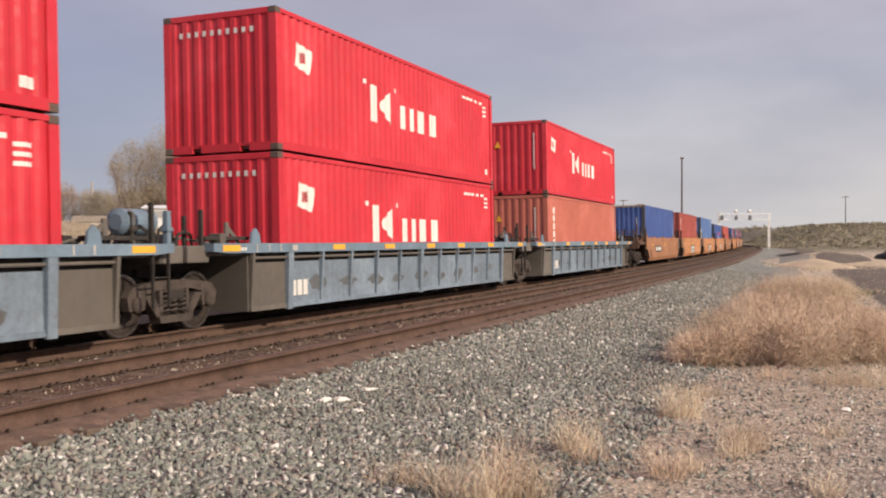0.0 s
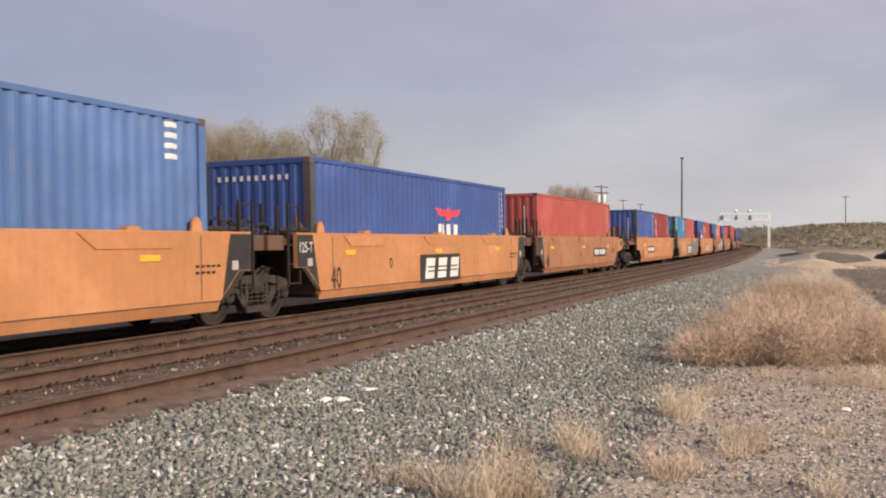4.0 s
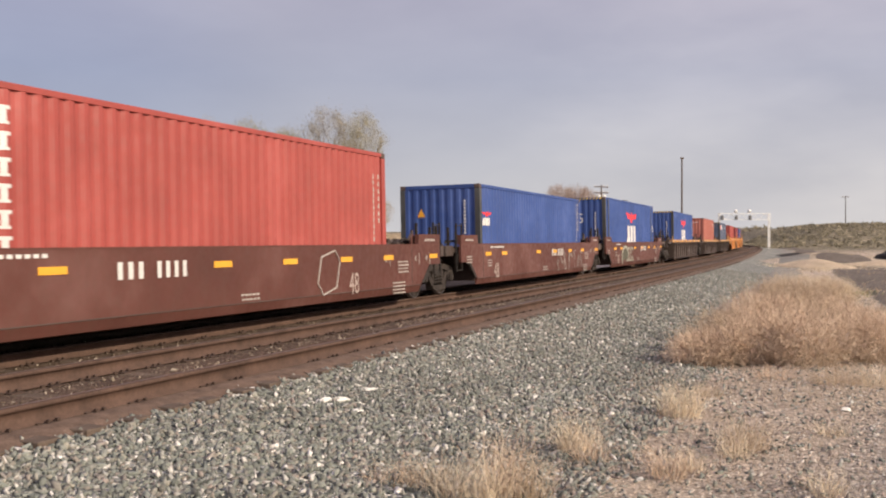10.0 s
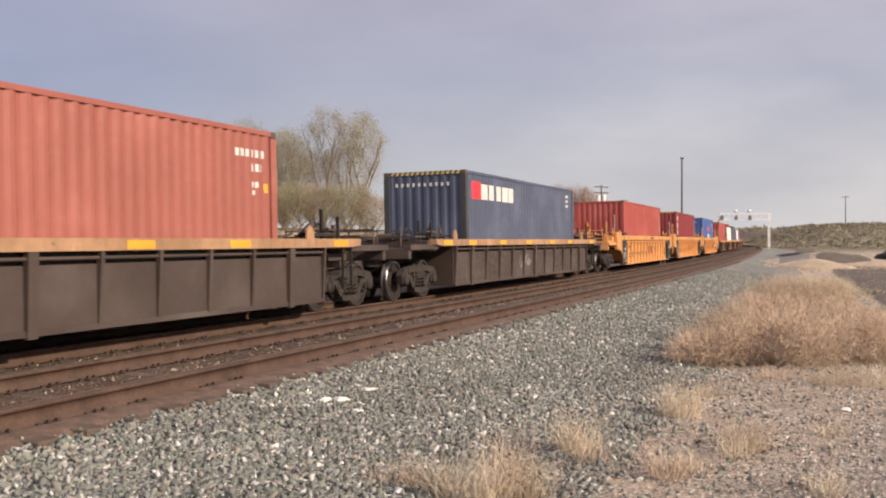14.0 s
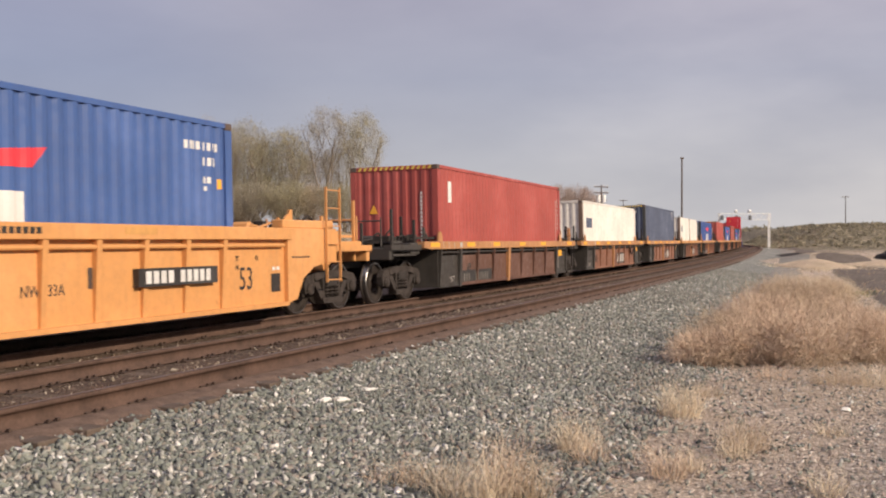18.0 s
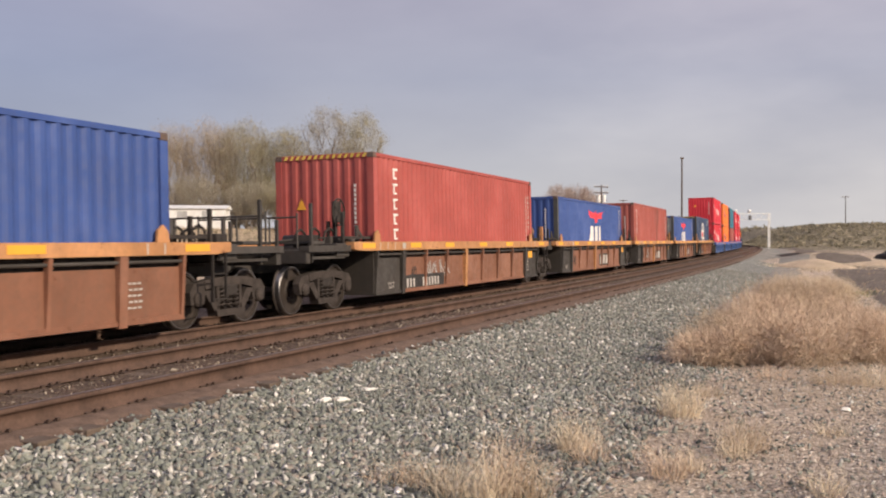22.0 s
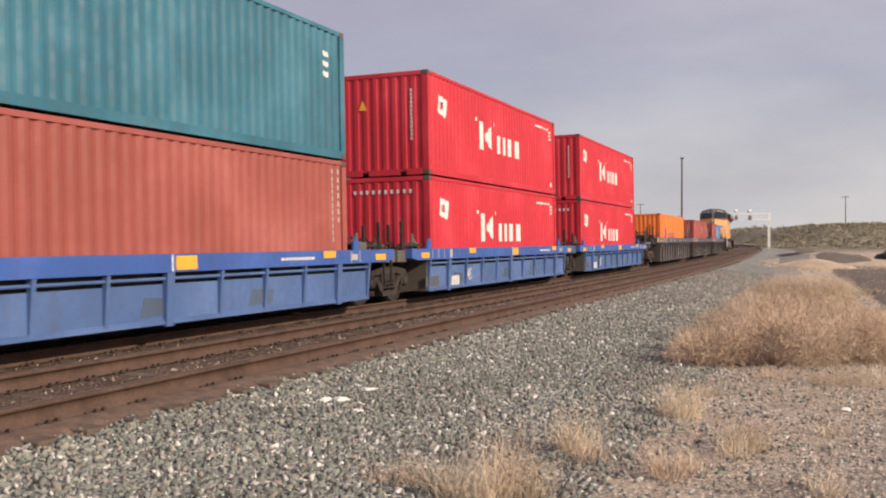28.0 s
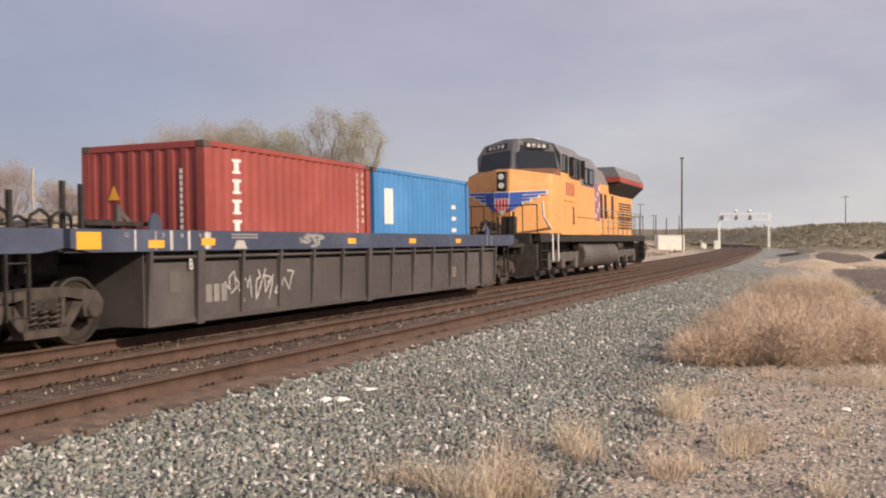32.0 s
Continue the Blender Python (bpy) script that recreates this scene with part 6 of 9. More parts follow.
                part("hanging_cable", Geo().path(loop, 0.03, 6), SOOT_SHADE, car, "dark cable hanging in a loop from the chord")
            if (k, i) in ((1, 2), (1, 3), (1, 0)):
                graffiti_scrawl(car, -3.2, X, 0.45, 0.95, rng, paint("pale_scrawl", (0.42, 0.40, 0.38)), 5)
    container(405.65, box40, HC, 0.455, DULL_RED, "brick-red steel shipping container with a small white device", [([rect(-5.35, -5.1, 1.95, 2.5)], W_MARK, "white device")] + marks_tail(box40), hazard=True)
    container(421.42, box40, STD, FL, CREAM, "cream-white steel shipping container, grimy streaks", [(spokes(-5.2, 1.5, 4, 0.2, 0.4, 0.05), SLATE, "grey faded lettering")], front="none")
    container(436.85, box40, HC, 0.455, SLATE, "slate-grey steel shipping container with yellow stripes", [(spokes(5.1, 2.3, 3, 0.3, 0.09, 0.09, True), W_MARK, "white code figures")], hazard=True, front="row")
    container(452.45, box20, STD, FL, CREAM, "short cream-white steel shipping container", [(spokes(-2.2, 1.6, 4, 0.15, 0.4, 0.05), SLATE, "grey faded lettering")], front="none")
    container(458.62, box20, STD, FL, CREAM, "short cream-white steel shipping container, rust scratches", [([rect(a, a + w, z, z + h) for a, w, z, h in ((-2.3, 0.035, 1.5, 0.5), (-2.05, 0.03, 1.1, 0.35), (-1.2, 0.035, 1.7, 0.45), (-0.9, 0.03, 1.3, 0.3), (0.3, 0.03, 1.8, 0.4), (1.6, 0.035, 1.6, 0.6), (2.2, 0.03, 1.2, 0.5))] + spokes(-2.6, 0.95, 12, 0.05, 0.07, 0.32), CASTING, "dark rusty scratches")], front="none")
    container(468.06, box40, STD, FL, ROYAL, "royal blue container with doors and a red winged emblem", marks_eagle(0.75, 1.1, 0.9), doors=True, door_m=GREY_DOOR)
    container(487.4, box40, HC, 0.455, DULL_RED, "red steel shipping container with white stacked lettering", marks_column(-5.1, 0.6, 2.66, 6, 0.36) + marks_tail(box40), hazard=True)
    container(503.0, box40, STD, FL, ROYAL, "royal blue container with a red winged emblem", marks_eagle(0.55, 1.1, 0.95) + marks_tail(box40))
    container(518.68, box40, HC, 0.455, OXIDE, "oxide-red shipping container with dark soot stain", marks_column(-5.2, 1.3, 2.6, 4, 0.3) + marks_tail(box40) + [([rect(a, a + w, z, 2.75) for a, w, z in ((0.78, 0.18, 2.1), (1.02, 0.26, 1.5), (1.36, 0.16, 1.9), (1.62, 0.3, 0.7), (1.98, 0.34, 0.9), (2.38, 0.16, 1.7), (2.62, 0.26, 2.0))], paint("soot_stained_red", (0.275, 0.078, 0.062), amount=0.5, rust=0.2, fade=0.3), "dark soot stains run down from the roof"), ([rect(0.15, 0.5, 0.35, 0.8)], W_MARK, "white notice")])
    container(534.28, box40, STD, FL, ROYAL, "royal blue container with grey doors and a red emblem", marks_eagle(-0.1, 1.1, 0.95) + marks_tail(box40), doors=True, door_m=GREY_DOOR)
    ga, gb = marks_globe(0.0, 1.18)
    c = container(549.7, box40, HC, 0.455, NAVY, "navy blue shipping container with a white globe emblem", ga + [(spokes(4.6, 2.3, 3, 0.5, 0.08, 0.08, True), W_MARK, "white code figures")], doors=True, hazard=True, marks2=gb)

    # cobalt blue five-unit car with boxes stacked two high
    row = [567.0, 583.1, 599.8, 616.6, 633.1, 649.8]
    for i in range(5):
        uc, hs = (row[i] + row[i + 1]) / 2, (row[i + 1] - row[i]) / 2
        car = ribbed_car(uc, hs, COBALT_SILL, COBALT, TAN, "cobalt blue ribbed well car carrying stacked containers", 1.22, 0.27, 0.19, 1.3, rng, group="cobalt blue well cars", hand_wheel=i == 0)
        truck(car, uc, -hs)
        if i == 4:
            truck(car, uc, hs)
        if i in (0, 4):
            couplers(car, hs, TAN, (-1,) if i == 0 else (1,), 1.2)
        for y in (-4.9, -0.6, 2.2):
            part("repaint_patch", Geo().prism([(y, 0.32), (y + 0.75, 0.32), (y + 0.8, 0.56), (y + 0.1, 0.6)], 1.361, 1.364), paint("dull_blue_patch", (0.085, 0.125, 0.20), amount=0.4), car, "dull dark blue repainted patch")
        reflectors(car, [(-hs + 1.3, 1.0), (-3.6, 1.08), (4.9, 1.08), (hs - 1.2, 1.0)], 1.471, 0.5, 0.13)
        X = 1.366
        letters(car, "45", -3.75, 0.36, 0.46, W_MARK, X, "white length figures", 0.75)
        bars_row(car, -6.7, 0.30, 4, 0.17, 0.24, 0.06, TAN, X, "worn reporting mark as plain bars")
        bars_row(car, -5.3, 0.27, 5, 0.15, 0.24, 0.04, W_MARK, X, "white car number as plain bars")
        bars_row(car, 3.1, 1.06, 9, 0.10, 0.05, 0.035, W_MARK, 1.471, "white stencil line on the chord")
        part("position_mark", Geo().box(1.4705, 1.474, 0.0, 0.04, 0.96, 1.21), W_MARK, car, "white position mark on the chord")
        part("broad_reflector", Geo().box(1.4705, 1.475, 0.1, 0.62, 0.98, 1.19), Y_MARK, car, "broad yellow reflector")
        part("data_plate", Geo().box(1.4705, 1.474, hs - 2.6, hs - 2.3, 1.02, 1.14), DIM_MARK, car, "small pale data plate")
    orange_marks = [([[(-4.0, 1.1), (-3.3, 1.1), (-3.2, 1.75), (-3.75, 1.75)]], B_DARK, "blue slanted emblem"), (spokes(-2.6, 1.1, 9, 0.22, 0.36, 0.2), NAVY, "dark blue lettering as plain blocks")]
    for u, low, high in ((569.0, "k", "k"), (585.25, "o", "o"), (602.15, "r", "t"), (618.85, "k", "k"), (634.92, "k", "k")):
        for kind, z in ((low, FL), (high, UP)):
            if kind == "k":
                container(u, box40, STD, z, RED, stack, marks_red_line(), front="row" if z < 1 else "bars")
            elif kind == "o":
                container(u, box40, STD, z, ORANGE, "bright orange steel shipping container, stacked two high", orange_marks, front="none")
            elif kind == "r":
                container(u, box40, STD, z, OXIDE, "oxide-red steel shipping container under a teal one", marks_tail(box40))
            else:
                container(u, box40, STD, z, TEAL, "weathered teal shipping container with rust marks", [([rect(-5.5, -5.2, 0.75, 2.2)], SALMON, "orange lettering stripe"), (spokes(5.2, 1.6, 3, 0.25, 0.1, 0.1, True), W_MARK, "white code figures")])

    # sooty grey long three-unit car
    row = [652.9, 671.75, 691.4, 710.4]
    for i in range(3):
        uc, hs = (row[i] + row[i + 1]) / 2, (row[i + 1] - row[i]) / 2
        car = ribbed_car(uc, hs, MIDNIGHT, ASH, ASH, "sooty grey ribbed well car with midnight blue top chord", 1.57, 0.31, 0.17, 1.2, rng, group="sooty grey well cars", reach=0.06)
        truck(car, uc, -hs, GRIME)
        if i == 2:
            truck(car, uc, hs, GRIME)
        if i == 0:
            couplers(car, hs, SOOT_SHADE, (-1,), 1.55)
        reflectors(car, [(-hs + 1.78, 1.31), (-hs + 3.05, 1.34), (-1.5, 1.35), (1.6, 1.35), (4.6, 1.35)], 1.471, 0.36, 0.11)
        part("broad_reflector", Geo().box(1.4715, 1.476, -hs + 0.16, -hs + 0.62, 1.30, 1.53), Y_MARK, car, "broad yellow reflector")
        for y0, txt in ((-hs + 1.30, "53"), (-hs + 2.1, "53"), (-hs + 2.55, "48"), (-hs + 3.0, "45")):
            letters(car, txt, y0 - 0.20, 1.46, 0.09, DIM_MARK, 1.4715, "small white length figures", 0.8)
            part("position_mark", Geo().box(1.4715, 1.475, y0, y0 + 0.03, 1.28, 1.56), W_MARK, car, "thin white position mark")
        for r in range(2):
            bars_row(car, -hs + 3.7, 1.50 - 0.05 * r, 8, 0.07, 0.025, 0.03, DIM_MARK, 1.4715, "small white stencil lines")
        part("pale_patch", Geo().prism([(-hs + 3.75, 1.28), (-hs + 4.15, 1.28), (-hs + 4.05, 1.42), (-hs + 3.85, 1.42)], 1.4715, 1.474), DIM_MARK, car, "pale scraped patch")
        X = 1.366
        bars_row(car, -6.6, 0.45, 4, 0.16, 0.28, 0.05, paint("faded_grey_marking", (0.26, 0.24, 0.22)), X, "faded reporting mark as plain bars")
        letters(car, "53", 4.4, 0.48, 0.36, paint("tan_marking", (0.42, 0.33, 0.27)), X, "faded length figures", 0.8)
        letters(car, "ACB"[i], -6.9, 0.98, 0.24, W_MARK, 1.43, "white unit letter", 0.8)
        graffiti_scrawl(car, -5.8 if i == 2 else 1.4, X, 0.4, 0.95, rng, paint("pale_scrawl", (0.42, 0.40, 0.38)), 7)
        graffiti_scrawl(car, -3.6, 1.4715, 1.3, 1.54, rng, paint("pale_scrawl", (0.42, 0.40, 0.38)), 6)
        part("notice", Geo().box(X, X + 0.003, -hs + 2.2, -hs + 2.45, 0.65, 0.95), TAN, car)
    couplers(car, hs, SOOT_SHADE, (1,), 1.57)
    container(656.25, box40, STD, FL, ORANGE, "bright orange shipping container with blue lettering", orange_marks, front="none")
    container(675.65, box20, STD, FL, DULL_RED, "short oxide-red container with white stacked lettering", marks_column(-2.0, 0.8, 2.3, 5, 0.36) + marks_tail(box20))
    container(681.9, box20, STD, FL, BRICK, "short brick-red container with a small white device", [([rect(-2.0, -1.75, 1.5, 2.15)], W_MARK, "white device")] + marks_tail(box20), front="none")
    container(694.75, box20, STD, FL, BRICK, "short brick-red container with white stacked lettering", marks_column(-2.25, 0.7, 2.4, 5, 0.36) + marks_tail(box20))
    container(701.0, box20, STD, FL, SKY, "short sky-blue steel shipping container", [([rect(-2.4, -2.0, 1.35, 2.15)], W_MARK, "white placard"), (spokes(1.8, 0.6, 5, 0.3, 0.1, 0.2, True), W_MARK, "white code figures")], front="none")


def couplers(car, hs, m, ends=(-1, 1), top=0.0, skin=None, rail=1.86):
    """What stands past the truck at a free end: coupler, end sill, rails, and a platform at the height top."""
    for sy in ends:
        if top:
            a, b = sorted((sy * (hs - 0.55), sy * (hs + 1.0)))
            part("end_platform", Geo().box(-1.28, 1.28, a, b, top - 0.22, top - 0.10).box(-1.28, 1.28, a + 0.1, b - 0.1, top - 0.32, top - 0.27), m, car)
            for x in (1.2, 0.45, -0.6):
                part("end_post", Geo().box(x - 0.028, x + 0.028, sy * (hs + 0.8) - 0.03, sy * (hs + 0.8) + 0.03, 1.0, top + (0.75 if x > 1 else 0.45)), m, car)
            part("crossover_board", Geo().box(-0.9, 1.2, min(sy * (hs + 0.25), sy * (hs + 0.75)), max(sy * (hs + 0.25), sy * (hs + 0.75)), top - 0.02, top + 0.03), m, car)
            part("retainer_box", Geo().box(0.5, 0.9, sy * (hs + 0.1) - 0.16, sy * (hs + 0.1) + 0.16, top - 0.1, top + 0.16, 0.02), SOOT_SHADE, car)
        if skin:
            a = sy * (hs - 0.74)
            part("end_plate", Geo().prism([(a, top - 0.02), (a, 0.95), (a + sy * 0.55, 0.95), (a + sy * 1.05, 1.12), (a + sy * 1.05, top - 0.02)], 1.33, 1.46), skin, car)
            c, d = sorted((a + sy * 0.4, a + sy * 0.85))
            part("stencil_panel", Geo().box(1.4605, 1.464, c, d, top - 0.34, top - 0.1), K_MARK, car, "black stencil panel")
        a, b = sorted((sy * (hs + 0.1), sy * (hs + 1.75)))
        part("coupler", Geo().box(-0.12, 0.12, a, b, 0.80, 1.0, 0.02).box(-0.24, 0.24, min(sy * (hs + 1.5), sy * (hs + 1.8)), max(sy * (hs + 1.5), sy * (hs + 1.8)), 0.72, 1.04, 0.03), m, car)
        a, b = sorted((sy * (hs - 0.5), sy * (hs + 1.25)))
        part("end_sill", Geo().box(-1.35, 1.35, min(sy * (hs + 1.1), sy * (hs + 1.25)), max(sy * (hs + 1.1), sy * (hs + 1.25)), 0.98, 1.25, 0.02).box(-0.45, 0.45, a, b, 1.0, 1.22).box(1.2, 1.4, a, b, 1.2, 1.32), m, car)
        g = Geo()
        for x in (1.1, 0.5, -0.5, -1.1):
            g.rod((x, sy * (hs + 1.15), 1.2), (x, sy * (hs + 1.15), rail + 0.08 if abs(x) > 1 else rail), 0.02, 6)
        g.rod((-1.1, sy * (hs + 1.15), rail), (1.1, sy * (hs + 1.15), rail), 0.018, 6)
        part("end_rail", g, m, car)


def graffiti_scrawl(car, y, x, z0, z1, rng, m, n):
    g = Geo()
    for i in range(n):
        pts = []
        yy = y + i * 0.34 * (z1 - z0) / 0.6
        for _ in range(6):
            pts.append((x + 0.002, yy + rng.uniform(-0.12, 0.28), z0 + (z1 - z0) * rng.random()))
        for a, b in zip(pts, pts[1:]):
            d = Vector(b) - Vector(a)
            q = Vector((0, -d.z, d.y)).normalized() * 0.018
            a, b = Vector(a), Vector(b)
            g.add([a - q, b - q, b + q, a + q], [(0, 1, 2, 3)])
    part("sprayed_scrawl", g, m, car, "sprayed scrawl, unreadable")


def graffiti_blocks(car, y, x, z0, z1):
    part("sprayed_shadow", Geo().prism([(y - 0.3, z0 - 0.02), (y + 4.4, z0 + 0.1), (y + 4.7, z1), (y + 0.1, z1 + 0.01)], x + 0.001, x + 0.003), K_MARK, car, "black sprayed shadow")
    grey = paint("grey_spray", (0.21, 0.215, 0.21))
    cut = paint("dark_spray_edge", (0.05, 0.05, 0.048))
    for i in range(5):
        a, h = y + i * 0.88, z1 - z0
        g = Geo().prism([(a, z0 + 0.03), (a + 0.74, z0 + 0.06), (a + 0.84, z0 + h * 0.42), (a + 0.80, z1 - 0.05), (a + 0.12, z1 - 0.04), (a + 0.06, z0 + h * 0.5)], x + 0.0035, x + 0.005)
        block = part("sprayed_block", g, grey, car, "grey sprayed block shape")
        part("sprayed_cut", Geo().prism([(a + 0.36, z0 + h * (0.58, 0.06, 0.52, 0.16, 0.06)[i]), (a + 0.70, z0 + h * 0.50 + 0.02), (a + 0.72, z0 + h * 0.60), (a + 0.38, z0 + h * (0.72, 0.66, 0.62, 0.30, 0.62)[i])], x + 0.0055, x + 0.0065), cut, block, "dark sprayed line")
        part("sprayed_cut", Geo().prism([(a + 0.78, z0 + 0.02), (a + 0.86, z0 + 0.02), (a + 0.92, z1 - 0.06), (a + 0.84, z1 - 0.06)], x + 0.0055, x + 0.0065), cut, block, "dark sprayed line")


def ring_patch(g, y, z, ry, rz, t, x, a0=0.0, a1=6.2832, n=18):
    vs = []
    for i in range(n + 1):
        a = a0 + (a1 - a0) * i / n
        vs += [(x, y + ry * math.cos(a), z + rz * math.sin(a)), (x, y + (ry - t) * math.cos(a), z + (rz - t) * math.sin(a))]
    g.add(vs, [(2 * i, 2 * i + 2, 2 * i + 3, 2 * i + 1) for i in range(n)])


def graffiti_rounds(car, y, x):
    for m, t, dx, lab in ((paint("pale_pink_spray", (0.56, 0.33, 0.25)), 0.26, 0.002, "pale pink sprayed outlines"), (paint("brown_red_spray", (0.20, 0.075, 0.045)), 0.18, 0.004, "brown-red sprayed loops")):
        for a, b, ra, rb, s0, s1 in ((0.6, 0.92, 0.58, 0.5, 0.0, 6.28), (1.75, 0.92, 0.30, 0.52, 1.2, 5.2), (2.5, 0.95, 0.5, 0.45, 0.3, 6.0), (3.4, 0.8, 0.5, 0.4, 2.2, 7.6), (4.3, 1.0, 0.5, 0.42, -0.6, 4.2), (5.2, 0.9, 0.5, 0.45, 0.8, 6.6), (6.0, 0.95, 0.45, 0.4, 2.0, 7.0)):
            g = Geo()
            ring_patch(g, y + a, b, ra, rb, t, x + dx, s0, s1)
            part("sprayed_loop", g, m, car, lab)


def graffiti_white(car, y, x):
    part("sprayed_outline", Geo().prism([(y - 0.05, 0.38), (y + 3.3, 0.44), (y + 3.6, 1.3), (y + 3.3, 1.56), (y + 0.1, 1.54), (y + 0.15, 1.0)], x + 0.001, x + 0.003), K_MARK, car, "black sprayed outline")
    white = paint("white_spray", (0.62, 0.60, 0.56))
    for i, w in enumerate((0.5, 0.75, 0.75, 0.8)):
        a = y + 0.06 + (0, 0.58, 1.4, 2.24)[i]
        block = part("sprayed_block", Geo().prism([(a, 0.46), (a + w * 0.5, 0.46), (a + w * 0.55, 0.8), (a + w, 0.84), (a + w + 0.1, 1.44), (a + 0.2, 1.5), (a + 0.12, 0.9)], x + 0.0035, x + 0.005), white, car, "white sprayed block shape")
        part("sprayed_line", Geo().prism([(a + w * 0.35, 0.95), (a + w * 0.45, 0.95), (a + w * 0.62, 1.32), (a + w * 0.52, 1.34)], x + 0.0055, x + 0.0065), K_MARK, block, "thin black sprayed line")


def graffiti_arch(car, y, x):
    g = Geo()
    ring_patch(g, y + 0.9, 0.55, 0.95, 0.62, 0.13, x + 0.002, 0.2, 3.6)
    for k in range(4):
        h = Geo()
        ring_patch(h, y + 1.3 + k * 0.5, 0.75, 0.26, 0.36, 0.09, x + 0.002, 0.6, 5.8, 10)
        part("sprayed_loop", h, paint("chalky_green_spray", (0.42, 0.44, 0.36)), car, "chalky pale sprayed loop")
    part("sprayed_arch", g, paint("chalky_green_spray", (0.42, 0.44, 0.36)), car, "chalky pale sprayed loops")
    g = Geo()
    ring_patch(g, y + 0.9, 0.5, 0.78, 0.5, 0.5, x + 0.003, 0.3, 3.3)
    part("sprayed_fill", g, paint("dark_green_spray", (0.10, 0.10, 0.07)), car, "dark sprayed fill")
# ---- locomotive pushing at the rear ----
L_DUST = paint("dusty_grey_running_gear", (0.115, 0.099, 0.09), amount=0.5, rust=0.1, fade=0.3)
ARMOUR = paint("armour_yellow_paint", (0.78, 0.375, 0.13), amount=0.3, rust=0.04, fade=0.12)
L_GREY = paint("harbour_grey_paint", (0.20, 0.20, 0.205), amount=0.3, rust=0.04, fade=0.2)
L_RED = paint("red_roof_edge", (0.36, 0.06, 0.05), amount=0.2, rust=0.04)
CABGLASS = bpy.data.materials.new("dark_cab_glass")
CABGLASS.use_nodes = True
_b = CABGLASS.node_tree.nodes["Principled BSDF"]
_b.inputs["Base Color"].default_value, _b.inputs["Roughness"].default_value = (0.03, 0.035, 0.04, 1), 0.08
LENS = plain("pale_headlight_lens", (0.75, 0.74, 0.7), 0.15, 0.0, 0.05, 5, 0)


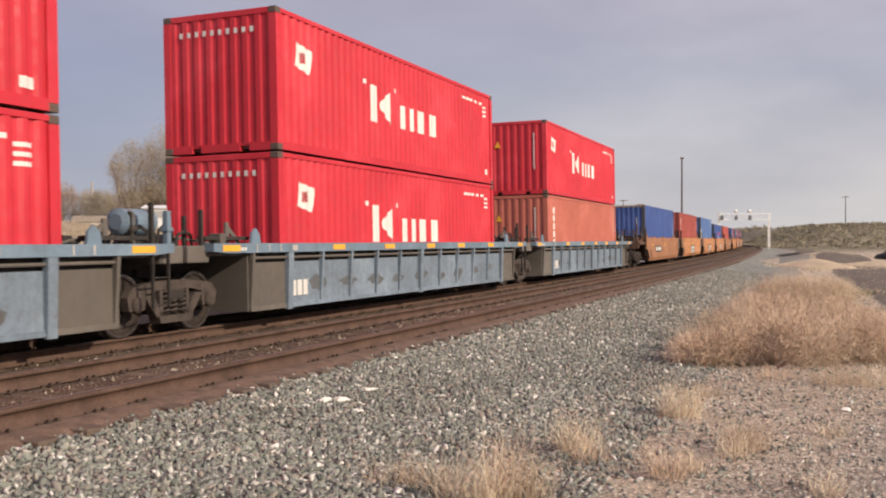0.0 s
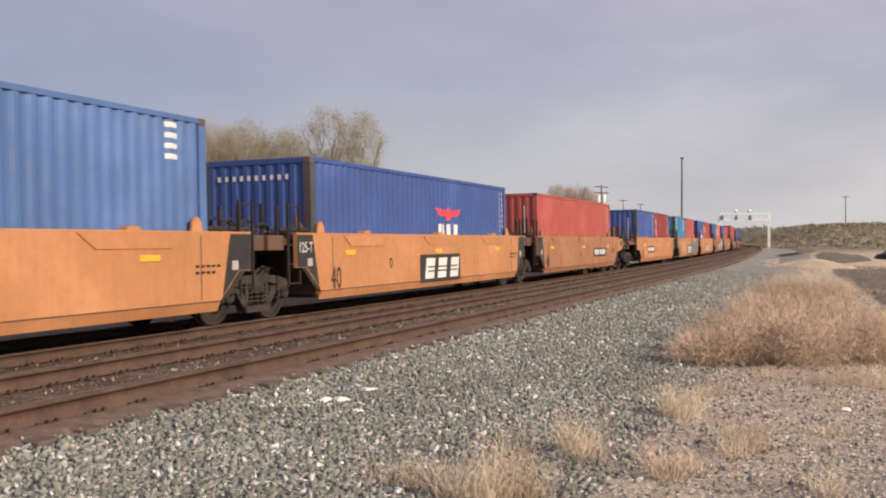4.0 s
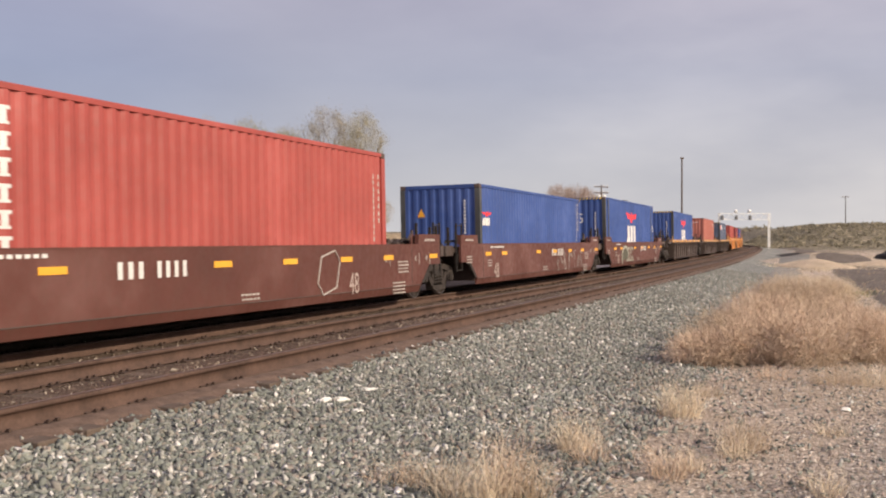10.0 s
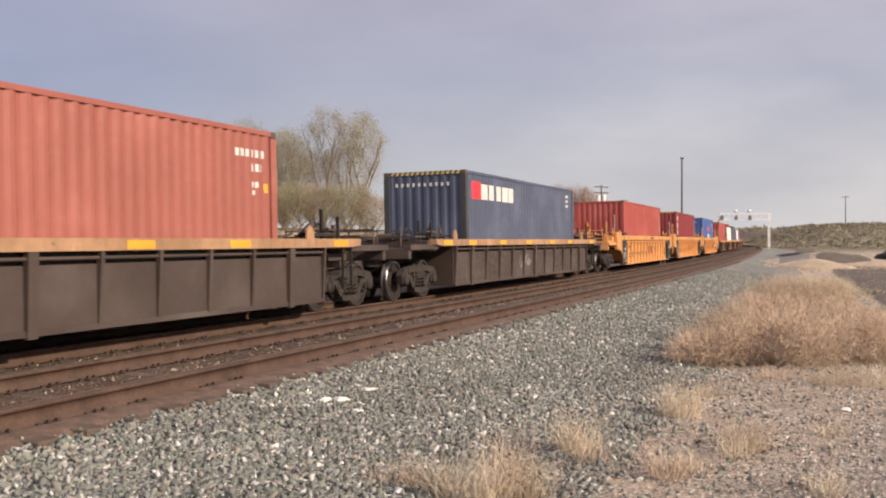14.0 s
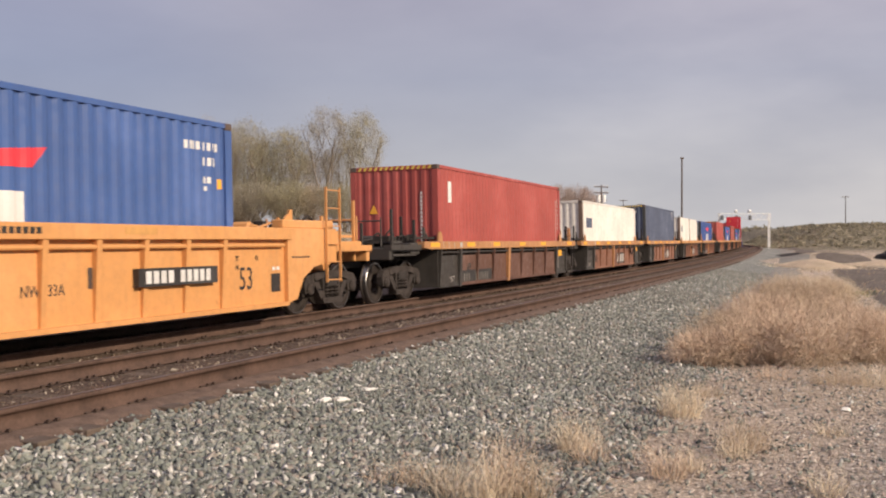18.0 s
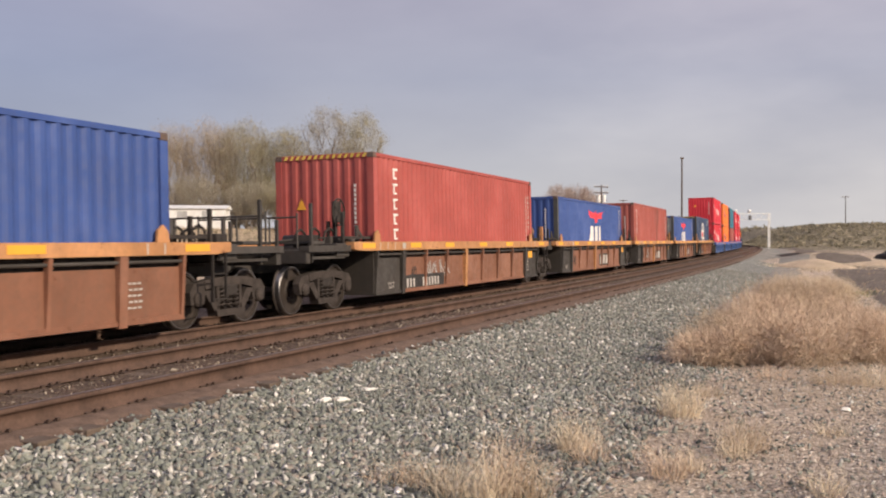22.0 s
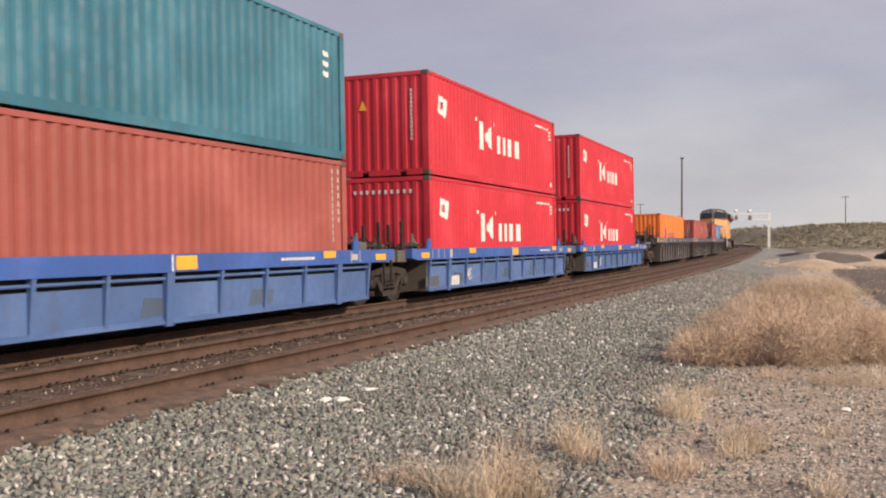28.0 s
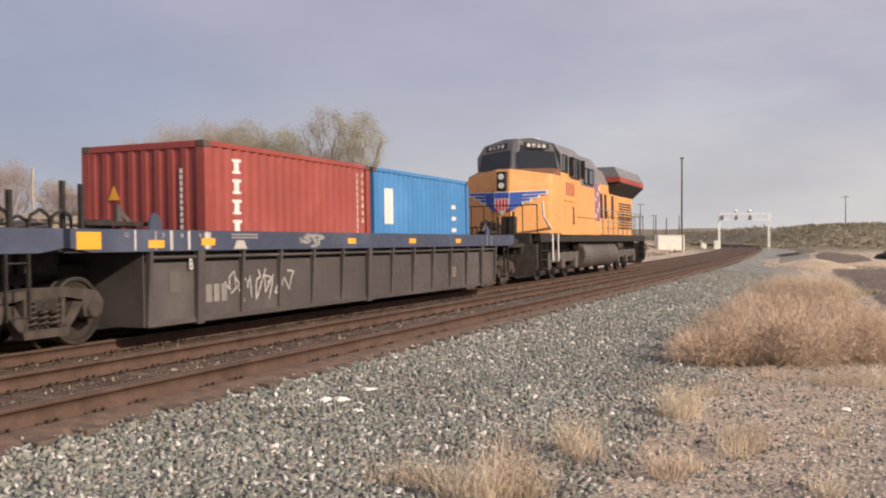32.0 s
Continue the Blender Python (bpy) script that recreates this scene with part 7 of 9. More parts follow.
def locomotive():
    """Six-axle road locomotive; its nose looks along -y. Built from u = 712.6."""
    U0, LEN = 712.6, 21.8
    uc = U0 + LEN / 2
    lo = thing("locomotive", "yellow and grey six-axle diesel locomotive pushing the train, nose first", "locomotive")
    o = -LEN / 2

    def Y(v):
        return o + v
    part("underframe", Geo().box(-1.5, 1.5, Y(0.6), Y(21.2), 1.36, 1.62, 0.02).box(-0.9, 0.9, Y(0.4), Y(21.4), 1.05, 1.4), SOOT_SHADE, lo)
    for y in (0.35, 21.45):
        part("pilot", Geo().prism([(-1.45, 1.3), (1.45, 1.3), (1.45, 0.5), (1.2, 0.22), (-1.2, 0.22), (-1.45, 0.5)], Y(y) - 0.06, Y(y) + 0.06, "y"), GRIME, lo, "black snowplough pilot")
        part("coupler", Geo().box(-0.14, 0.14, Y(y) - 0.5, Y(y) + 0.5, 0.78, 1.02, 0.03), SOOT_SHADE, lo)
    # blunt wide nose, its middle standing forward
    low = [(-1.42, Y(3.3)), (-1.42, Y(1.98)), (-1.34, Y(1.88)), (-0.22, Y(1.20)), (0.22, Y(1.20)), (1.34, Y(1.88)), (1.42, Y(1.98)), (1.42, Y(3.3))]
    vs, k = [], len(low)
    for z, back in ((1.66, 0.0), (2.9, 0.03), (3.30, 0.07)):
        vs += [(x, min(y + back, Y(3.3)), z) for x, y in low]
    vs += [(x * 0.995, min(y + 0.16, Y(3.3)), 3.66 + 0.20 * (1 - abs(x) / 1.42)) for x, y in low]
    fs = [(r * k + i, r * k + i + 1, (r + 1) * k + i + 1, (r + 1) * k + i) for r in range(3) for i in range(k - 1)]
    part("nose", Geo().add(vs, fs), ARMOUR, lo, "yellow blunt nose")
    brow = vs[3 * k:]
    vs2 = list(brow) + [(x * 0.985, Y(3.34) - (0.60 * (1 - abs(x) / 1.42) if abs(x) < 1.4 else 0.0), 3.93) for x, y in low]
    part("nose_top", Geo().add(vs2, [(i, i + 1, k + i + 1, k + i) for i in range(k - 1)]), paint("sooty_yellow_brown", (0.23, 0.105, 0.055), amount=0.5, rust=0.1), lo, "sloping nose top, brown with soot")

    def face(x, off=0.0):
        """Where the slanting front of the nose lies at x."""
        return Y(1.20 + max(0.0, abs(x) - 0.22) * 0.607) - off
    part("nose_door", Geo().prism([(-1.0, face(1.0, 0.012)), (-0.36, face(0.36, 0.012)), (-0.36, face(0.36, 0.03)), (-1.0, face(1.0, 0.03))], 1.75, 3.2, "z"), ARMOUR, lo)
    part("headlight_housing", Geo().box(-0.15, 0.15, Y(1.12), Y(1.5), 3.14, 3.74, 0.02), SOOT_SHADE, lo)
    for z in (3.30, 3.58):
        part("headlight", Geo().rod((0, Y(1.10), z), (0, Y(1.14), z), 0.095, 14), LENS, lo, "clear headlight lens")
    # winged emblem on the nose: plain shapes
    for sx in (-1, 1):
        for q in range(4):
            z, x1 = 3.02 - q * 0.125, 1.33 - q * 0.23
            g, rim = Geo(), Geo()
            for geo, off, e, xe in ((g, 0.042, 0.040, x1 - 0.05), (rim, 0.036, 0.072, x1)):
                a, b = 0.24, xe
                quad = [(sx * a, face(a, off), z - e), (sx * b, face(b, off), z - e + 0.05), (sx * b, face(b, off), z + e + 0.05), (sx * a, face(a, off), z + e)]
                geo.add(quad if sx > 0 else quad[::-1], [(0, 1, 2, 3)])
            part("emblem_feather", g, B_MARK, lo, "blue wing-shaped emblem")
            part("emblem_rim", rim, W_MARK, lo, "white edge of the wing emblem")
        root = [(sx * 0.20, 3.06), (sx * 0.62, 3.08), (sx * 0.56, 2.66), (sx * 0.34, 2.46), (sx * 0.20, 2.44)]
        part("emblem_root", Geo().add([(x, face(x, 0.048), z) for x, z in root], [tuple(range(5)) if sx > 0 else tuple(range(4, -1, -1))]), B_MARK, lo, "blue root of the wing")
    part("emblem_shield", Geo().prism([(-0.27, 3.10), (0.27, 3.10), (0.27, 2.58), (0.0, 2.30), (-0.27, 2.58)], Y(1.14), Y(1.16), "y"), W_MARK, lo, "white shield")
    part("emblem_bar", Geo().box(-0.25, 0.25, Y(1.130), Y(1.139), 2.88, 3.07), B_MARK, lo)
    for q in range(4):
        part("emblem_stripe", Geo().box(-0.21 + q * 0.12, -0.15 + q * 0.12, Y(1.130), Y(1.139), 2.46, 2.84), R_MARK, lo)
    # cab
    prof = [(-1.42, 1.62), (-1.42, 4.36), (-1.18, 4.72), (-0.5, 4.92), (0.5, 4.92), (1.18, 4.72), (1.42, 4.36), (1.42, 1.62)]
    part("cab_shell", Geo().prism(prof, Y(3.28), Y(6.4), "y"), ARMOUR, lo)
    roof = Geo().prism([(-1.44, 3.80), (-1.44, 4.38), (-1.19, 4.74), (-0.5, 4.95), (0.5, 4.95), (1.19, 4.74), (1.44, 4.38), (1.44, 3.80)], Y(3.25), Y(6.5), "y")
    front = [(-1.44, Y(3.25), 3.80), (-0.08, Y(2.62), 3.88), (0.08, Y(2.62), 3.88), (1.44, Y(3.25), 3.80), (-1.42, Y(3.25), 4.38), (1.42, Y(3.25), 4.38), (-1.15, Y(3.25), 4.74), (-0.08, Y(2.98), 4.93), (0.08, Y(2.98), 4.93), (1.15, Y(3.25), 4.74)]
    roof.add(front, [(0, 1, 7, 6, 4), (1, 2, 8, 7), (2, 3, 5, 9, 8)])
    part("cab_roof", roof, L_GREY, lo, "grey cab roof and windshield surround")
    for sx in (-1, 1):
        A, B = Vector((sx * 0.14, Y(2.615), 3.93)), Vector((sx * 1.34, Y(3.17), 3.87))
        C, D = Vector((sx * 1.24, Y(3.20), 4.45)), Vector((sx * 0.14, Y(2.80), 4.53))
        nrm = (B - A).cross(D - A).normalized()
        nrm = nrm if nrm.y < 0 else -nrm
        g = Geo().add([q + nrm * 0.03 for q in (A, B, C, D)], [(0, 1, 2, 3)]).add([q + nrm * 0.012 for q in (A, B, C, D)], [(3, 2, 1, 0)])
        part("windshield", g, CABGLASS, lo, "dark windshield")
        E, F = D.lerp(A, -0.12), C.lerp(B, -0.12)
        G2, H2 = C.lerp(B, -0.42), D.lerp(A, -0.46)
        E, F = E.lerp(F, 0.12), E.lerp(F, 0.86)
        H2, G2 = H2.lerp(G2, 0.12), H2.lerp(G2, 0.86)
        part("number_board", Geo().add([q + nrm * 0.035 for q in (E, F, G2, H2)], [(0, 1, 2, 3)]), K_MARK, lo, "black number board")
        g = Geo()
        for k in range(4):
            t0, t1 = 0.14 + k * 0.2, 0.27 + k * 0.2
            g.add([q + nrm * 0.04 for q in (E.lerp(F, t0).lerp(H2.lerp(G2, t0), 0.2), E.lerp(F, t1).lerp(H2.lerp(G2, t1), 0.2), E.lerp(F, t1).lerp(H2.lerp(G2, t1), 0.8), E.lerp(F, t0).lerp(H2.lerp(G2, t0), 0.8))], [(0, 1, 2, 3)])
        part("number_bars", g, W_MARK, lo, "white road number as plain bars")
    for y0, y1, z0, z1 in ((3.45, 4.15, 3.86, 4.34), (4.75, 5.35, 3.72, 4.34), (5.45, 6.05, 3.72, 4.34), (6.9, 7.5, 3.62, 4.12), (7.8, 8.5, 3.62, 4.12)):
        pane = part("cab_window", Geo().box(1.441, 1.450, Y(y0), Y(y1), z0, z1), CABGLASS, lo, "dark side window")
        part("window_frame", Geo().box(1.44, 1.462, Y(y0) - 0.05, Y(y0), z0 - 0.05, z1 + 0.05).box(1.44, 1.462, Y(y1), Y(y1) + 0.05, z0 - 0.05, z1 + 0.05).box(1.44, 1.462, Y(y0), Y(y1), z0 - 0.05, z0).box(1.44, 1.462, Y(y0), Y(y1), z1, z1 + 0.05), SOOT_SHADE, pane, "black window frame")
    for y in (4.45, 6.3):
        part("wind_deflector", Geo().box(1.44, 1.60, Y(y), Y(y) + 0.03, 3.72, 4.36), SOOT_SHADE, lo, "upright wind deflector")
    g = Geo()
    for k in range(4):
        g.box(1.421, 1.425, Y(4.0) + k * 0.36, Y(4.0) + k * 0.36 + 0.22, 3.05, 3.5)
    part("number_bars", g, paint("faded_red_number", (0.42, 0.10, 0.06)), lo, "red road number as plain bars")
    part("cab_door", Geo().box(1.42, 1.432, Y(4.9), Y(5.5), 1.75, 2.9, 0.005), ARMOUR, lo)
    part("vent_slot", Geo().box(1.432, 1.436, Y(5.0), Y(5.2), 2.0, 2.65), SOOT_SHADE, lo)
    part("cab_ledge", Geo().box(1.42, 1.46, Y(3.8), Y(5.6), 2.84, 2.88).box(1.42, 1.46, Y(5.7), Y(9.0), 2.30, 2.34), ARMOUR, lo)
    part("blower_box", Geo().box(-1.40, 1.42, Y(6.4), Y(9.9), 1.62, 3.55, 0.03), ARMOUR, lo)
    part("blower_roof", Geo().prism([(-1.42, 3.5), (-1.42, 4.22), (-1.1, 4.66), (1.1, 4.66), (1.42, 4.22), (1.42, 3.5)], Y(6.5), Y(9.8), "y"), L_GREY, lo)
    # flag panel with white, blue and red
    g = Geo()
    for k in range(6):
        g.box(1.424, 1.428, Y(9.0) + (k % 3) * 0.3, Y(9.0) + (k % 3) * 0.3 + 0.18, 2.35 + k * 0.22, 2.52 + k * 0.22)
    part("flag_blocks", g, W_MARK, lo, "white and red flag decoration")
    part("flag_field", Geo().box(1.421, 1.4235, Y(8.9), Y(9.8), 2.2, 3.7), paint("muted_blue_red", (0.30, 0.12, 0.22)), lo)
    part("long_hood", Geo().box(-1.0, 1.0, Y(9.4), Y(16.4), 1.62, 3.95, 0.03), ARMOUR, lo)
    part("hood_roof", Geo().prism([(-1.0, 3.95), (-0.72, 4.62), (0.72, 4.62), (1.0, 3.95)], Y(9.4), Y(16.4), "y"), L_GREY, lo)
    for k in range(8):
        part("hood_door", Geo().box(1.001, 1.015, Y(9.95) + k * 0.8, Y(9.95) + k * 0.8 + 0.72, 1.8, 3.7), ARMOUR, lo)
    g = Geo()
    for y in (12.4, 13.3, 14.9):
        part("grille", Geo().box(1.015, 1.023, Y(y), Y(y) + 0.5, 2.4, 3.5), SOOT_SHADE, lo, "dark intake grille")
    for q in range(5):
        part("hood_latch", Geo().box(1.015, 1.03, Y(10.5) + q * 1.1, Y(10.5) + q * 1.1 + 0.06, 2.5, 2.75), SOOT_SHADE, lo)
    part("exhaust_stack", Geo().box(-0.4, 0.4, Y(12.0), Y(13.2), 4.55, 4.85, 0.04), SOOT_SHADE, lo)
    # flared radiator with its overhang
    part("radiator_body", Geo().box(-1.0, 1.0, Y(16.4), Y(20.4), 1.62, 3.7, 0.03), ARMOUR, lo)
    part("radiator_flare", Geo().prism([(-1.0, 3.55), (-1.55, 4.05), (-1.55, 4.2), (1.55, 4.2), (1.55, 4.05), (1.0, 3.55)], Y(14.4), Y(20.6), "y"), SOOT_SHADE, lo, "dark flared radiator")
    part("radiator_edge", Geo().box(-1.56, 1.56, Y(14.3), Y(20.7), 4.10, 4.34, 0.02), L_RED, lo, "red radiator edge")
    part("radiator_top", Geo().prism([(-1.55, 4.34), (-1.30, 4.80), (1.30, 4.80), (1.55, 4.34)], Y(14.3), Y(20.7), "y"), L_GREY, lo)
    g = Geo()
    for k in range(10):
        g.box(1.002, 1.03, Y(16.8), Y(20.0), 2.0 + k * 0.13, 2.06 + k * 0.13)
    part("radiator_louvres", g, SOOT_SHADE, lo)
    # running boards, rails, steps
    part("walkway", Geo().box(1.0, 1.5, Y(9.4), Y(21.2), 1.62, 1.66).box(-1.5, 1.5, Y(0.5), Y(1.9), 1.62, 1.66), SOOT_SHADE, lo)
    g = Geo()
    for k in range(11):
        y = Y(9.6) + k * 1.13
        g.rod((1.47, y, 1.64), (1.47, y, 2.72), 0.02, 6)
    g.rod((1.47, Y(9.6), 2.72), (1.47, Y(20.95), 2.72), 0.02, 6).rod((1.47, Y(9.6), 2.2), (1.47, Y(20.95), 2.2), 0.014, 6)
    part("side_handrail", g, L_GREY, lo)
    g = Geo()
    for x in (-1.4, -0.9, -0.45, 0.45, 0.9, 1.4):
        g.rod((x, Y(0.55), 1.6), (x, Y(0.55), 2.6), 0.02, 6).rod((x, Y(21.25), 1.6), (x, Y(21.25), 2.65), 0.02, 6)
    g.rod((-1.4, Y(0.55), 2.6), (1.4, Y(0.55), 2.6), 0.02, 6).rod((-1.4, Y(21.25), 2.65), (1.4, Y(21.25), 2.65), 0.02, 6)
    part("end_handrail", g, SOOT_SHADE, lo)
    part("step_handrail", Geo().path([(1.5, Y(0.9), 2.7), (1.5, Y(1.0), 2.2), (1.5, Y(2.1), 1.75), (1.5, Y(2.15), 0.7)], 0.04, 8).path([(1.5, Y(2.9), 2.0), (1.5, Y(2.9), 0.7)], 0.035, 8), W_MARK, lo, "white step handrails")
    g = Geo()
    for z in (0.45, 0.75, 1.05, 1.35):
        g.box(1.2, 1.5, Y(0.75), Y(1.45), z, z + 0.03).box(1.2, 1.5, Y(20.3), Y(21.0), z, z + 0.03)
    g.box(1.2, 1.5, Y(0.72), Y(0.75), 0.4, 1.62).box(1.2, 1.5, Y(1.45), Y(1.48), 0.4, 1.62).box(1.2, 1.5, Y(21.0), Y(21.03), 0.4, 1.62)
    part("steps", g, SOOT_SHADE, lo)
    part("anticlimber", Geo().box(-1.2, 1.2, Y(0.35), Y(0.6), 1.25, 1.66, 0.02), SOOT_SHADE, lo)
    g = Geo()
    for x in (-0.75, -0.4, 0.4, 0.75):
        g.path([(x, Y(0.3), 1.2), (x + 0.05, Y(0.12), 0.95), (x + 0.02, Y(0.2), 0.6)], 0.03, 6)
    part("air_hoses", g, SOOT_SHADE, lo)
    part("nose_gear", Geo().box(0.1, 0.55, Y(0.7), Y(1.1), 1.66, 2.25, 0.04).box(-0.75, -0.3, Y(1.0), Y(1.5), 1.66, 2.1, 0.04), SOOT_SHADE, lo)
    part("fuel_tank", Geo().prism([(-1.30, 1.32), (1.30, 1.32)] + [(0.80 + 0.62 * math.cos(q), 0.86 + 0.58 * math.sin(q)) for q in [math.radians(50 - 14 * k) for k in range(11)]] + [(-0.80 - 0.62 * math.cos(q), 0.86 + 0.58 * math.sin(q)) for q in [math.radians(-90 + 14 * k) for k in range(11)]], Y(7.5), Y(14.3), "y"), L_DUST, lo, "dusty grey fuel tank")
    part("air_reservoir", Geo().rod((1.2, Y(6.9), 1.2), (1.2, Y(7.45), 1.2), 0.15, 12).rod((1.25, Y(14.4), 1.15), (1.25, Y(15.6), 1.15), 0.17, 12), GRIME, lo)
    part("horn", Geo().rod((0.2, Y(6.7), 4.7), (0.2, Y(6.2), 4.95), 0.03, 8, 0.09).box(0.1, 0.3, Y(6.6), Y(6.9), 4.55, 4.75), SOOT_SHADE, lo)
    part("antenna_dome", Geo().box(-0.35, 0.35, Y(4.2), Y(4.9), 4.95, 5.06, 0.03), W_MARK, lo, "white antenna dome")
    for yc in (4.6, 17.2):
        tr = part("truck_frame", Geo().box(1.0, 1.2, Y(yc) - 2.6, Y(yc) + 2.6, 0.62, 0.98, 0.04).box(-1.2, -1.0, Y(yc) - 2.6, Y(yc) + 2.6, 0.62, 0.98, 0.04).box(-1.0, 1.0, Y(yc) - 0.3, Y(yc) + 0.3, 0.6, 1.05), L_DUST, lo, "dusty grey three-axle truck")
        for dy in (-2.05, 0.0, 2.05):
            at = Vector((0, Y(yc) + dy, 0.535))
            w = part("wheelset", wheelset_mesh(0.535), WHEEL_M, tr, at=Matrix.Translation(at))
            WHEELS.append((w, uc + at.y, 0.535, at))
            part("axle_box", Geo().box(1.02, 1.28, at.y - 0.24, at.y + 0.24, 0.38, 0.74, 0.04), L_DUST, tr)
            part("spring_pack", Geo().rod((1.12, at.y - 0.5, 0.7), (1.12, at.y - 0.5, 1.0), 0.11, 10).rod((1.12, at.y + 0.5, 0.7), (1.12, at.y + 0.5, 1.0), 0.11, 10), L_DUST, tr)
    # nose and cab parts are widened and raised to fit the camera's view
    wide = ("nose", "nose_top", "emblem_root", "wind_deflector", "nose_door", "cab_shell", "cab_roof", "windshield", "number_board", "number_bars", "emblem_feather", "emblem_rim", "cab_window", "window_frame", "cab_door", "vent_slot", "cab_ledge", "antenna_dome", "headlight", "headlight_housing", "blower_box", "blower_roof", "flag_blocks", "flag_field", "horn")
    for ob in lo.children_recursive:
        if ob.name.split(".")[0] in wide:
            for v in ob.data.vertices:
                v.co.x *= 1.085
                v.co.z = v.co.z if v.co.z < 3.2 else 3.2 + (v.co.z - 3.2) * 1.09
    MOVERS.append((lo, uc, 0.0))


fit_out()
locomotive()
# ---- beside the line ----
M_TWIG = plain("bare_bark", (0.30, 0.25, 0.20), 0.9, 0, 0.3, 3, 0.3)
M_STRAW = stone_material("dry_straw", [(0.48, 0.37, 0.26), (0.60, 0.48, 0.345), (0.68, 0.555, 0.41), (0.52, 0.40, 0.28), (0.76, 0.64, 0.49), (0.42, 0.315, 0.22)], bump=0.1)
M_RUSSET = stone_material("russet_stalk", [(0.52, 0.39, 0.285), (0.66, 0.505, 0.37), (0.77, 0.605, 0.455), (0.56, 0.42, 0.31), (0.88, 0.74, 0.58), (0.36, 0.265, 0.195)], bump=0.1)
M_PALE = stone_material("bleached_straw", [(0.66, 0.55, 0.40), (0.80, 0.68, 0.51), (0.88, 0.77, 0.60), (0.58, 0.47, 0.34)], bump=0.1)
M_GREEN = stone_material("spring_grass", [(0.26, 0.29, 0.13), (0.36, 0.37, 0.19), (0.45, 0.42, 0.24)], bump=0.1)
M_LEAF = {k: stone_material("spring_leaf_" + k, [tuple(f * v for v in c) for f in (0.85, 1.1, 0.95, 1.18)], bump=0.05) for k, c in {
    "olive": (0.46, 0.425, 0.29), "tan": (0.53, 0.45, 0.335), "grey": (0.45, 0.415, 0.33), "rosy": (0.54, 0.445, 0.39)}.items()}


def thin_leaf(m, amount):
    """Lets light through thin leaves and blades."""
    nt = m.node_tree
    bs, out = nt.nodes["Principled BSDF"], nt.nodes["Material Output"]
    mix, tr = nt.nodes.new("ShaderNodeMixShader"), nt.nodes.new("ShaderNodeBsdfTranslucent")
    mix.inputs[0].default_value = amount
    nt.links.new(bs.inputs["Base Color"].links[0].from_socket, tr.inputs["Color"])
    nt.links.new(bs.outputs[0], mix.inputs[1])
    nt.links.new(tr.outputs[0], mix.inputs[2])
    nt.links.new(mix.outputs[0], out.inputs[0])


for m in M_LEAF.values():
    thin_leaf(m, 0.45)
thin_leaf(M_STRAW, 0.25)
M_SAGE = stone_material("sagebrush", [(0.19, 0.18, 0.125), (0.28, 0.255, 0.18), (0.45, 0.39, 0.285), (0.23, 0.21, 0.15)], bump=0.1)


def stalks(n, rng, radius, height, lean, width, arch=0.35):
    """n thin curved blades about the origin, three segments each."""
    a = rng.random(n) * 2 * np.pi
    r = radius * np.sqrt(rng.random(n))
    x0, y0 = r * np.cos(a), r * np.sin(a)
    h = height * (0.45 + 0.55 * rng.random(n)) * (1 - 0.45 * (r / radius) ** 2)
    out = lean * (0.3 + rng.random(n)) * (0.35 + r / radius)
    b = a + rng.normal(0, 0.9, n)
    t = np.array([0, 0.4, 0.75, 1.0])
    X = x0[:, None] + (np.cos(b) * out)[:, None] * t ** 1.3 + rng.normal(0, 0.16 * height, (n, 4)) * t
    Y = y0[:, None] + (np.sin(b) * out)[:, None] * t ** 1.3 + rng.normal(0, 0.16 * height, (n, 4)) * t
    Z = h[:, None] * (t - arch * rng.random((n, 1)) * t ** 3)
    w = width * np.array([1.0, 0.85, 0.6, 0.15])
    c = rng.random(n) * np.pi
    dx, dy = np.cos(c)[:, None] * w, np.sin(c)[:, None] * w
    V = np.stack([np.stack([X - dx, Y - dy, Z], 2), np.stack([X + dx, Y + dy, Z], 2)], 2).reshape(-1, 3)
    k = np.arange(n)[:, None] * 8 + np.arange(3)[None, :] * 2
    k = k.ravel()
    return V, np.stack([k, k + 1, k + 3, k + 2], 1)


def tuft(name, x, y, n, radius, height, lean, width, m, label, group, seed, sink=0.01, z=None):
    rng = np.random.default_rng(seed)
    V, F = stalks(n, rng, radius, height, lean, width)
    zz = float(ground_z(x, y)) if z is None else z
    ob = part(name, big_mesh(name, V, F), m, None, at=pose(x, y, zz - sink, 0, 0, seed * 37 % 360))
    return tagged(ob, label, "dry plant", group)


